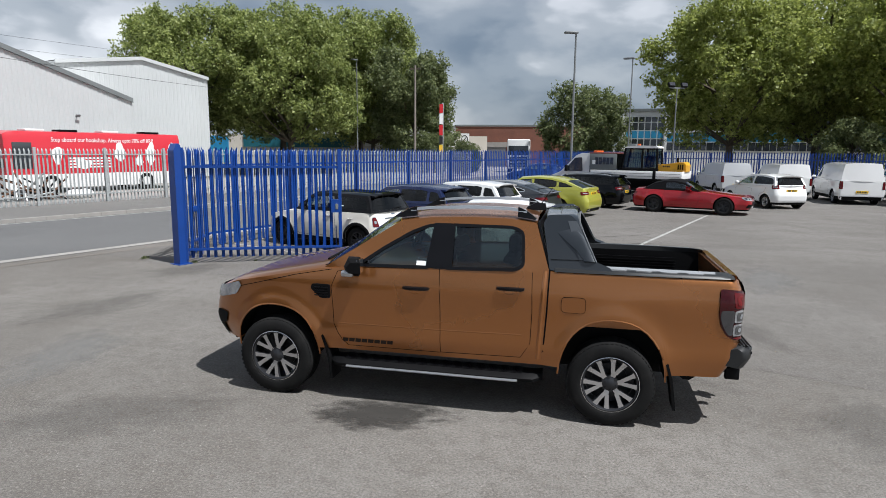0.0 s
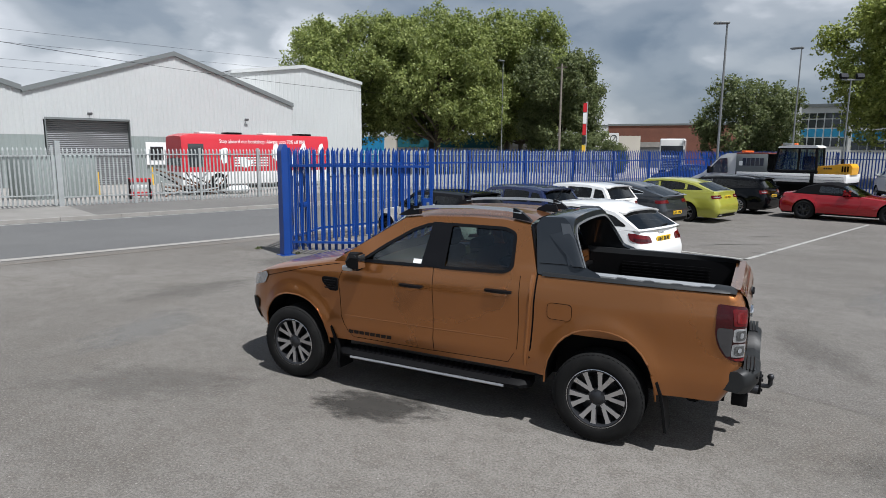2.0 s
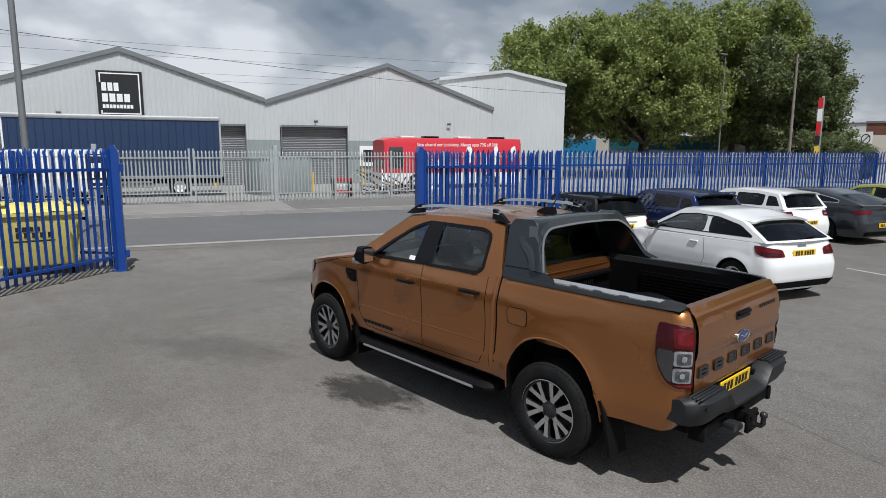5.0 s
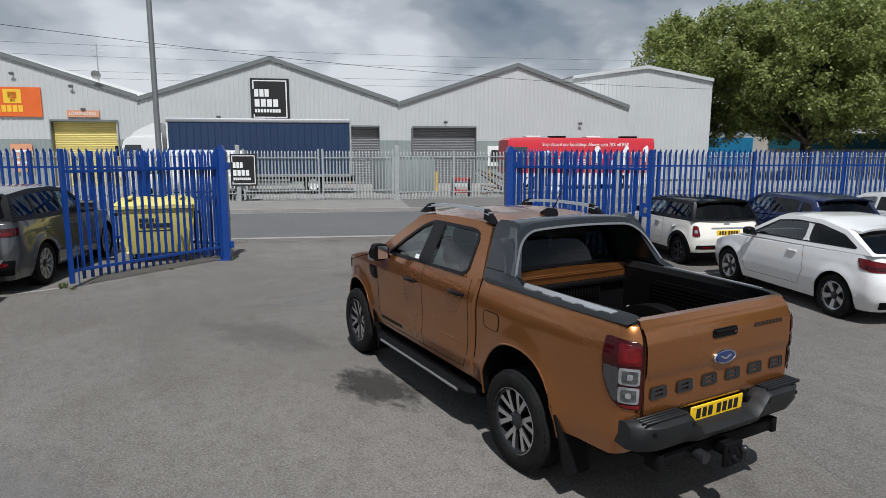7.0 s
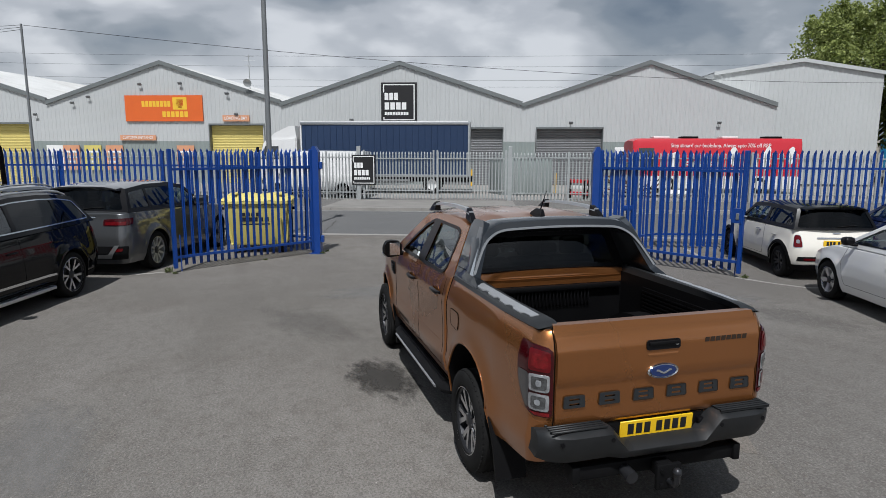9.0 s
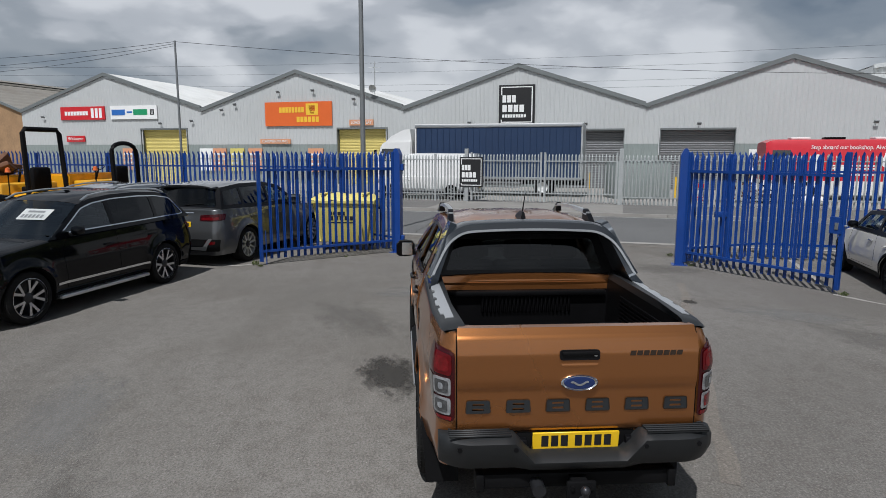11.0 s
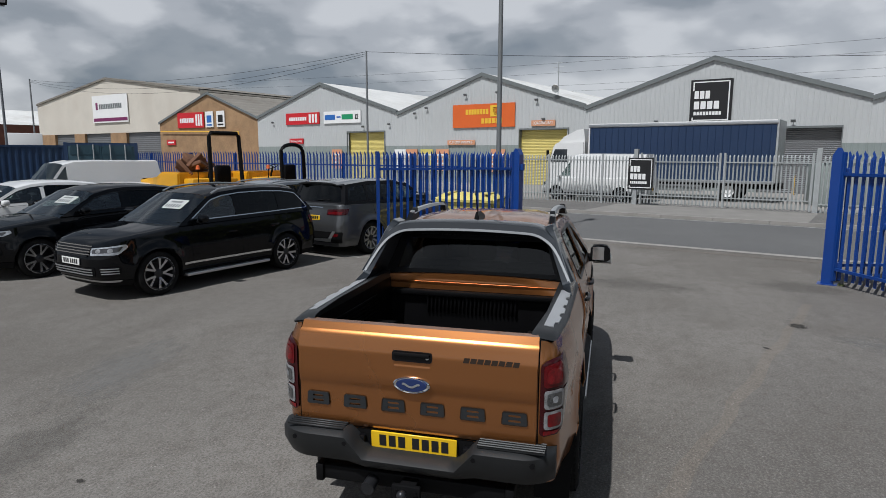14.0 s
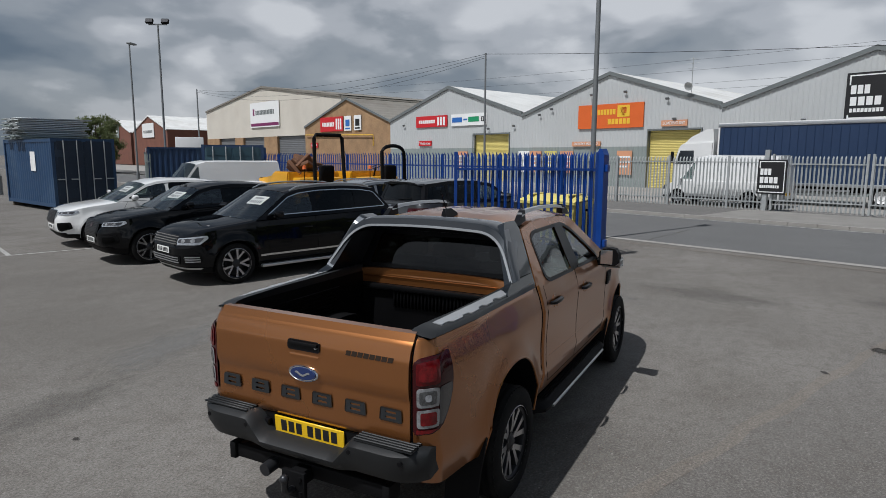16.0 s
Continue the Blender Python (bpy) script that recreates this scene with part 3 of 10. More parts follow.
        vr = [[v if k in (0, len(r) - 1) else bm.verts.new((v.co.x, -v.co.y, v.co.z)) for k, v in enumerate(r)] for r in vl]
        for side in (vl, vr):
            for a, b in zip(side, side[1:]):
                for k in range(len(a) - 1):
                    q = [a[k], a[k + 1], b[k + 1], b[k]]
                    bm.faces.new(q)
        for l, r in ((vl[0], vr[0]), (vl[-1], vr[-1])):
            for k in range(len(l) - 1):
                q = [v for i, v in enumerate((l[k], l[k + 1], r[k + 1], r[k])) if v not in (l[k], l[k + 1], r[k + 1], r[k])[:i]]
                if len(q) > 2:
                    bm.faces.new(q)
        return bm


def wheel_meshes(r, width, rim_r, spokes, split, style):
    """The tyre, rim, dark disc behind and hub of a wheel at the origin, its outer face towards +y."""
    h = width / 2
    tyre = bmesh.new()
    lathe(tyre, [(rim_r - 0.01, -h * 0.9), (rim_r + 0.01, -h), (r - 0.05, -h * 1.02), (r - 0.018, -h * 0.92), (r, -h * 0.72)]
          + [p for y in (-0.42, -0.14, 0.14, 0.42) for p in ((r, y * h - 0.022), (r - 0.008, y * h - 0.012), (r - 0.008, y * h + 0.012), (r, y * h + 0.022))]
          + [(r, h * 0.72), (r - 0.018, h * 0.92), (r - 0.05, h * 1.02), (rim_r + 0.03, h * 1.03), (rim_r + 0.01, h), (rim_r - 0.01, h * 0.9)], 48)
    blocks = 56
    for k in range(blocks):
        a = 2 * math.pi * k / blocks
        for sgn in (-1, 1):
            c = bmesh.ops.create_cube(tyre, size=1.0)["verts"]
            bmesh.ops.transform(tyre, matrix=Matrix.Rotation(a + sgn * 0.02, 4, "Y") @ Matrix.Translation((r - 0.016, sgn * h * 0.80, 0)) @ Matrix.Diagonal((0.016, h * 0.22, 0.022, 1)), verts=c)
    rim = bmesh.new()
    lathe(rim, [(rim_r - 0.004, h * 0.98), (rim_r + 0.006, h * 0.95), (rim_r - 0.006, h * 0.86), (rim_r - 0.022, h * 0.80), (rim_r - 0.03, h * 0.2), (rim_r - 0.03, -h * 0.8)], 48)
    face = h * 0.80
    for k in range(spokes):
        a = 2 * math.pi * k / spokes

        def bar(a0, a1, r0, r1, w0, w1, y0, y1):
            p, q = Vector((r0 * math.cos(a0), 0, r0 * math.sin(a0))), Vector((r1 * math.cos(a1), 0, r1 * math.sin(a1)))
            d = (q - p).normalized()
            sd = Vector((-d.z, 0, d.x))
            ring = []
            for c, w, y in ((p, w0, y0), (q, w1, y1)):
                ring.append([c + sd * w + Vector((0, y - 0.03, 0)), c + sd * w * 0.8 + Vector((0, y, 0)), c - sd * w * 0.8 + Vector((0, y, 0)), c - sd * w + Vector((0, y - 0.03, 0))])
            loft(rim, ring)

        if split:
            mid = rim_r * 0.44
            bar(a, a, rim_r * 0.2, mid + 0.004, 0.024, 0.032, face - 0.020, face - 0.010)
            for sg in (-1, 1):
                bar(a + sg * 0.12, a + sg * (split + 0.01), mid - 0.006, rim_r * 0.78, 0.021, 0.023, face - 0.011, face - 0.003)
                bar(a + sg * (split + 0.01), a + sg * (split + 0.03), rim_r * 0.77, rim_r - 0.008, 0.023, 0.033, face - 0.0035, face)
        else:
            bar(a, a, rim_r * 0.2, rim_r - 0.01, 0.03, style.get("w", 0.028), face - 0.02, face)
    disc = bmesh.new()
    lathe(disc, [(0, -h * 0.15), (rim_r * 0.62, -h * 0.15), (rim_r * 0.62, -h * 0.35), (0, -h * 0.35)], 28)
    lathe(disc, [(rim_r - 0.035, -h * 0.4), (0, -h * 0.4)], 28)
    hub = bmesh.new()
    lathe(hub, [(0, face + 0.004), (rim_r * 0.14, face), (rim_r * 0.20, face - 0.012), (rim_r * 0.30, face - 0.02), (rim_r * 0.30, face - 0.06)], 28)
    for k in range(5 if spokes == 5 else 6):
        a = 2 * math.pi * (k + 0.5) / (5 if spokes == 5 else 6)
        tube(hub, [(rim_r * 0.25 * math.cos(a), face - 0.03, rim_r * 0.25 * math.sin(a)), (rim_r * 0.25 * math.cos(a), face - 0.008, rim_r * 0.25 * math.sin(a))], 0.013, 6)
    bmesh.ops.recalc_face_normals(rim, faces=rim.faces)
    if split:
        for f in rim.faces:
            f.material_index = 1 if f.normal.y > 0.8 else 0
    return [finish(b, True, 40) for b in (tyre, rim, disc, hub)]


def wheels(root, r, width, rim_r, track, wb, spokes=5, split=0.0, rim_mat=None, hub_mat=None, turn=0.0, w=0.028):
    tyre, rim, disc, hub = wheel_meshes(r, width, rim_r, spokes, split, {"w": w})
    for me, mt in ((tyre, RUBBER), (rim, ALLOY_DARK if split else rim_mat or ALLOY), (disc, ALLOY_DARK), (hub, hub_mat or ALLOY_DARK)):
        me.materials.append(mt)
    rim.materials.append(rim_mat or ALLOY)
    for x, sg in ((0, 1), (0, -1), (wb, 1), (wb, -1)):
        ty = part("wheel", tyre, None, root)
        ty.matrix_local = pose(x, sg * track / 2, r, 0, 0, (0 if sg > 0 else 180) + (turn if x else 0)) @ Matrix.Rotation(0.2 + x, 4, "Y")
        part("rim", rim, None, ty)
        part("brake_disc", disc, None, ty)
        part("hub_cap", hub, None, ty)


def arch_liners(root, S, depth=0.34):
    for xa in (0.0, S.wb):
        for sg in (-1, 1):
            bm = bmesh.new()

            def at3(u, v):
                x, z = S.arch_at(xa, min(1, max(0, lerp(-0.08, 1.08, u))), 0.985)
                if u < 0.06 or u > 0.94:
                    z = S.zb
                return (x, sg * lerp(S.arch_in + 0.004, S.y(x, max(z, S.tyre)) - 0.008, v), z)

            grid(bm, 22, 3, at3)
            part("wheel_arch_liner", bm, BLACK, root)
            bm = bmesh.new()
            grid(bm, 20, 2, lambda u, v: (S.arch_at(xa, lerp(0.002, 0.998, u), 0.99)[0], sg * (S.arch_in + 0.008), lerp(S.zb, max(S.zb, S.arch_at(xa, lerp(0.002, 0.998, u), 0.99)[1]), v)))
            part("inner_arch", bm, BLACK, root)


def strip(bm, pts, width, outward, lift=0.0015):
    """A thin flat ribbon along points of a surface; outward(p) gives the way out of it."""
    pts = [Vector(p) for p in pts]
    rows = []
    for k, p in enumerate(pts):
        d = (pts[min(k + 1, len(pts) - 1)] - pts[max(0, k - 1)]).normalized()
        o = Vector(outward(p)).normalized()
        sd = d.cross(o).normalized() * width / 2
        rows.append([bm.verts.new(p + sd * 1.0 - o * 0.002), bm.verts.new(p + sd + o * lift), bm.verts.new(p - sd + o * lift), bm.verts.new(p - sd - o * 0.002)])
    for a, b in zip(rows, rows[1:]):
        for k in range(3):
            bm.faces.new((a[k], a[k + 1], b[k + 1], b[k]))
    return bm


def side_line(bm, S, pts, width=0.007, step=0.06, sides=(-1, 1)):
    """A shut line along (x, z) points, on both sides."""
    out = []
    for p, q in zip(pts, pts[1:]):
        k = max(1, int(math.hypot(q[0] - p[0], q[1] - p[1]) / step))
        out += [(lerp(p[0], q[0], j / k), lerp(p[1], q[1], j / k)) for j in range(k)]
    out.append(pts[-1])
    for sg in sides:
        strip(bm, [S.on(x, z, sg) for x, z in out], width, lambda p: (0, sg, 0.05))


def shut_line(root, name, S, pts, width=0.005):
    """A shut line on each side, as a part of its own."""
    for sg in (-1, 1):
        bm = bmesh.new()
        side_line(bm, S, pts, width, sides=(sg,))
        part(name, bm, GAP, root)


def patch_rows(bm, outline, to3, rows=16, cols=10):
    """A filled outline as a fine grid, so that it follows a curved surface."""
    z0, z1 = min(p[1] for p in outline), max(p[1] for p in outline)
    grid_rows = []
    for k in range(rows + 1):
        z = lerp(z0, z1, 0.5 - 0.5 * math.cos(math.pi * (0.012 + 0.976 * k / rows)))
        hit = []
        for p, q in zip(outline, outline[1:] + outline[:1]):
            if (p[1] - z) * (q[1] - z) < 0:
                hit.append(lerp(p[0], q[0], (z - p[1]) / (q[1] - p[1])))
        if len(hit) > 1:
            grid_rows.append([bm.verts.new(to3(lerp(min(hit), max(hit), j / cols), z)) for j in range(cols + 1)])
    for a, b in zip(grid_rows, grid_rows[1:]):
        for j in range(cols):
            bm.faces.new((a[j], a[j + 1], b[j + 1], b[j]))


def end_patch(root, name, S, outline, material, rear=True, off=0.006, thick=0.03, label="", mirror=True, parent=None, most=0.05):
    """A lamp, plate or panel lying on the rear or front; outline in (a, z)."""
    res = []
    for sg in ((1, -1) if mirror else (1,)):
        bm = bmesh.new()
        patch_rows(bm, outline, lambda a, z: S.end(a * sg, z, rear, off))
        res.append(part(name, bm, material, parent or root, label))
        res[-1].data.materials[0] = material
    return res


def side_patch(root, name, S, outline, material, off=0.005, label="", most=0.06, sides=(1, -1)):
    for sg in sides:
        bm = bmesh.new()
        patch_rows(bm, outline, lambda x, z: S.on(x, z, sg, off))
        part(name, bm, material, root, label)


def number_plate(root, place, material, w=0.52, h=0.111):
    """A plate with its characters as plain bars; place: its middle, facing +y of the place."""
    bm = boxed(-w / 2, w / 2, -0.006, 0.006, -h / 2, h / 2, bevel=0.003, seg=1)
    pl = part("number_plate", bm, material, root)
    pl.matrix_local = place
    for k in range(7):
        ink = bmesh.new()
        x = -w * 0.41 + w * 0.82 * (k + 0.5 + (0.35 if k > 3 else -0.1)) / 7.3
        box(ink, x - 0.021, x + 0.021, 0.006, 0.0075, -h * 0.33, h * 0.33)
        part("character_bar", ink, INK, pl, smooth=False)
    return pl


class Cabin:
    """The part above the belt: pillars, roof and glass."""

    def __init__(c, S, outline, tumble=0.34, crown=0.05, bulge=0.10, edge=0.93):
        c.S, c.o, c.tumble, c.crown, c.bulge, c.edge = S, outline, tumble, crown, bulge, edge

    def ys(c, x, z):
        return c.S.hw(min(max(x, c.S.rear + 0.3), c.S.front - 0.5)) * c.edge - c.tumble * max(0, z - c.S.belt) - 0.05 * max(0, z - c.S.belt - 0.2) ** 2

    def side(c, x, z, sg=1, off=0.0):
        return Vector((x, sg * (c.ys(x, z) + off), z))


def car(name, label, category, m, S, cab, windows, body_mat, roof_mat=None, glass_rear=None, tail=None, rear_glass=(0.10, 0.90, 0.86), lamps=None, front=None, wheel=None,
        doors=(), handles=(), plate_z=None, plate_front=None, skirt=None, group="", roof_rails=False, mirror_x=None, pillar=0.07, spoiler=False, seats=True, trim=None, frame_mat=None, tumble=0.34, mirror_mat=None, handle_mat=None, cladding=0.0, wiper=True):
    """A car: cab is the outline (x, z) of its glasshouse: rear base, front base, front top, ..., rear top."""
    root = thing(name, label, category, m, group)
    C = Cabin(S, cab, tumble)
    part("body", S.mesh(), body_mat, root)
    arch_liners(root, S)
    wheels(root, S.tyre, wheel.get("width", 0.22), wheel.get("rim", S.tyre * 0.66), wheel["track"], S.wb, wheel.get("n", 5), wheel.get("split", 0.0), wheel.get("mat"), wheel.get("hub"), w=wheel.get("w", 0.028))
    # pillars and side glass
    ins = inset(cab, pillar)
    holes = []
    for a, b in windows:
        w = clip(clip(ins, -1, 0, -a), 1, 0, b)
        if len(w) > 2:
            holes.append(rounded(w, 0.08 if b - a > 0.9 else 0.045, 4))
    for sg in (1, -1):
        bm = bmesh.new()
        sheet(bm, dense(cab, 0.12), [dense(h, 0.12) for h in holes], lambda x, z: C.side(x, z, sg), 0.025)
        part("side_pillar", bm, frame_mat or body_mat, root)
        for k, h in enumerate(holes):
            bm = bmesh.new()
            sheet(bm, dense(h, 0.12), [], lambda x, z: C.side(x, z, sg, -0.008))
            part("side_window", bm, (glass_rear or GLASS) if windows[k][1] < windows[0][0] + 0.01 and len(windows) > 1 else GLASS, root)
        if trim:
            bm = bmesh.new()
            for h in [rounded(clip(clip(ins, -1, 0, -windows[-1][0]), 1, 0, windows[0][1]), 0.05, 3)]:
                ring = dense(h, 0.1)
                strip(bm, [C.side(x, z, sg, 0.002) for x, z in ring + ring[:1]], 0.018, lambda p: (0, sg, 0.3))
            part("window_trim", bm, trim, root)
    rb, fb, ft, rt = cab[0], cab[1], cab[2], cab[-1]
    roofline = curve(sorted([(p[0], p[1]) for p in cab[2:]]))

    def roof3(u, v):
        x = lerp(rt[0], ft[0], u)
        z = roofline(x)
        y = lerp(-1, 1, v)
        return (x + 0.05 * (1 - y * y) * (1 if u > 0.99 else (-0.5 if u < 0.01 else 0)), y * C.ys(x, z), z + C.crown * (1 - y ** 4))

    bm = bmesh.new()
    grid(bm, 14, 14, roof3)
    part("roof", bm, roof_mat or body_mat, root)

    def screen3(base, top, bul):
        def f(yy, v):
            x, z = lerp(base[0], top[0], v), lerp(base[1], top[1], v)
            w = C.ys(lerp(base[0], top[0], v), z)
            return Vector((x + bul * (1 - yy * yy), yy * w, z + C.crown * (1 - yy ** 4) * v))
        return f

    wind = screen3(fb, ft, 0.10)
    bm = bmesh.new()
    grid(bm, 14, 6, lambda u, v: wind(lerp(-0.985, 0.985, u), lerp(-0.02, 1.0, v)))
    part("windscreen", bm, GLASS, root)
    rear3 = screen3(rb, rt, -0.05)
    if rear_glass:
        lo, hi, wd = rear_glass
        hole = rounded([(-wd, lo), (wd, lo), (wd * 0.96, hi), (-wd * 0.96, hi)], 0.08, 3)
        bm = bmesh.new()
        sheet(bm, dense(hole, 0.15), [], lambda a, b: rear3(a, b) + Vector((0.008, 0, 0)))
        part("rear_window", bm, glass_rear or GLASS, root)
    bm = bmesh.new()
    sheet(bm, dense([(-1, 0), (1, 0), (1, 1), (-1, 1)], 0.15), [dense(hole, 0.15)] if rear_glass else [], lambda a, b: rear3(a, b))
    part("tailgate_frame", bm, frame_mat or body_mat, root)
    # cabin floor and seats behind the glass
    bm = bmesh.new()
    sheet(bm, dense(inset([(rb[0] + 0.05, -0.7), (fb[0] - 0.05, -0.7), (fb[0] - 0.05, 0.7), (rb[0] + 0.05, 0.7)], 0.01), 0.3), [], lambda x, y: (x, y * C.ys(x, S.belt) / 0.75, S.belt + 0.052))
    part("cabin_floor", bm, DARK, root)
    if seats:
        span = fb[0] - rb[0]
        for fx in ((0.28, 0.58) if span > 1.9 else (0.5,)):
            for yy in (0.36, -0.36):
                bm = bmesh.new()
                box(bm, rb[0] + span * fx - 0.07, rb[0] + span * fx + 0.07, yy - 0.22, yy + 0.22, S.belt + 0.05, S.belt + 0.20, 0.04)
                box(bm, rb[0] + span * fx - 0.06, rb[0] + span * fx + 0.03, yy - 0.12, yy + 0.12, S.belt + 0.20, S.belt + 0.34, 0.04)
                part("seat", bm, DARK, root)
    # shut lines, handles, mirrors
    for line in doors:
        shut_line(root, "door_gap", S, line)
    for hx, hz in handles:
        for sg in (1, -1):
            p = S.on(hx, hz, sg, 0.012)
            part("door_handle", boxed(p.x - 0.10, p.x + 0.10, p.y - 0.014, p.y + 0.014, p.z - 0.016, p.z + 0.016, 0.011), handle_mat or body_mat, root)
    mx = mirror_x if mirror_x is not None else fb[0] - 0.42
    for sg in (1, -1):
        y = C.ys(mx, S.belt + 0.05)
        bm = boxed(mx - 0.06, mx + 0.10, sg * (y + 0.06) - 0.0, sg * (y + 0.23), S.belt + 0.03, S.belt + 0.16, 0.05, 3)
        mir = part("door_mirror", bm, mirror_mat or body_mat, root)
        part("mirror_arm", boxed(mx - 0.01, mx + 0.06, sg * (y - 0.03), sg * (y + 0.10), S.belt + 0.015, S.belt + 0.05, 0.012), BLACK, mir)
    if cladding:
        for xa in (0.0, S.wb):
            for sg in (1, -1):
                bm = bmesh.new()

                def band(u, v):
                    x, z = S.arch_at(xa, lerp(0.0, 1.0, u), lerp(0.985, 1.0 + cladding / S.arch, v))
                    return S.on(x, z, sg, 0.009 if 0.1 < v < 0.9 else 0.002)

                grid(bm, 22, 4, band)
                part("arch_cladding", bm, BLACK, root, "black plastic arch cladding")
    if wiper and rear_glass:
        bm = bmesh.new()
        tube(bm, [rear3(a, b) + Vector((-0.012, 0, 0.006)) for a, b in ((0.0, rear_glass[0] + 0.02), (-0.25, rear_glass[0] + 0.07), (-0.5, rear_glass[0] + 0.09))], 0.010, 6)
        part("rear_wiper", bm, BLACK, root)
    if skirt:
        z0, z1 = skirt
        for a, b in ((S.rear + 0.12, -S.arch - 0.01), (S.arch + 0.01, S.wb - S.arch - 0.01), (S.wb + S.arch + 0.01, S.front - 0.12)):
            for sg in (1, -1):
                bm = bmesh.new()
                grid(bm, 10, 3, lambda u, v: S.on(lerp(a, b, u), lerp(z0, z1, v), sg, 0.006))
                part("lower_trim", bm, BLACK, root)
        for rear in (True, False):
            bm = bmesh.new()
            grid(bm, 18, 3, lambda u, v: S.end(lerp(-1, 1, u) * S.half * 1.05, lerp(z0, z1, v), rear, 0.006))
            part("lower_trim", bm, BLACK, root)
    if spoiler:
        bm = bmesh.new()
        w = C.ys(rt[0], rt[1]) * 0.93
        loft(bm, [[(rt[0] + 0.02, y, rt[1] + 0.02 + C.crown * (1 - (y / w) ** 4)), (rt[0] - 0.17, y * 0.96, rt[1] - 0.0 + C.crown * (1 - (y / w) ** 4)), (rt[0] - 0.16, y * 0.96, rt[1] - 0.03 + C.crown * (1 - (y / w) ** 4)), (rt[0] - 0.02, y, rt[1] - 0.03)] for y in np.linspace(-w, w, 13)])
        part("roof_spoiler", bm, roof_mat or body_mat, root)
    if roof_rails:
        for sg in (1, -1):
            a, b = rt[0] + 0.12, ft[0] - 0.1
            pts = []
            for k in range(13):
                x = lerp(a, b, k / 12)
                pts.append((x, sg * (C.ys(x, roofline(x)) - 0.02), roofline(x) + 0.025 + (0.028 if 0 < k < 12 else 0.0)))
            part("roof_rail", tubed(pts, 0.018, 8), SILVER, root)
    for lamp in lamps or ():
        end_patch(root, lamp[0], S, lamp[1], lamp[2], lamp[3], lamp[4] if len(lamp) > 4 else 0.006)
    if plate_z:
        p = S.end(0, plate_z, True, 0.012)
        number_plate(root, pose(p.x, 0, plate_z, 0, 0, 90), PLATE_Y)
    if plate_front:
        p = S.end(0, plate_front, False, 0.014)
        number_plate(root, pose(p.x, 0, plate_front, 0, 0, -90), PLATE_W)
    return root, C


SEC = [(-0.1, 0.87), (0, 0.90), (0.12, 0.955), (0.35, 1.0), (0.6, 0.995), (0.85, 0.962), (1.0, 0.93), (1.2, 0.89)]

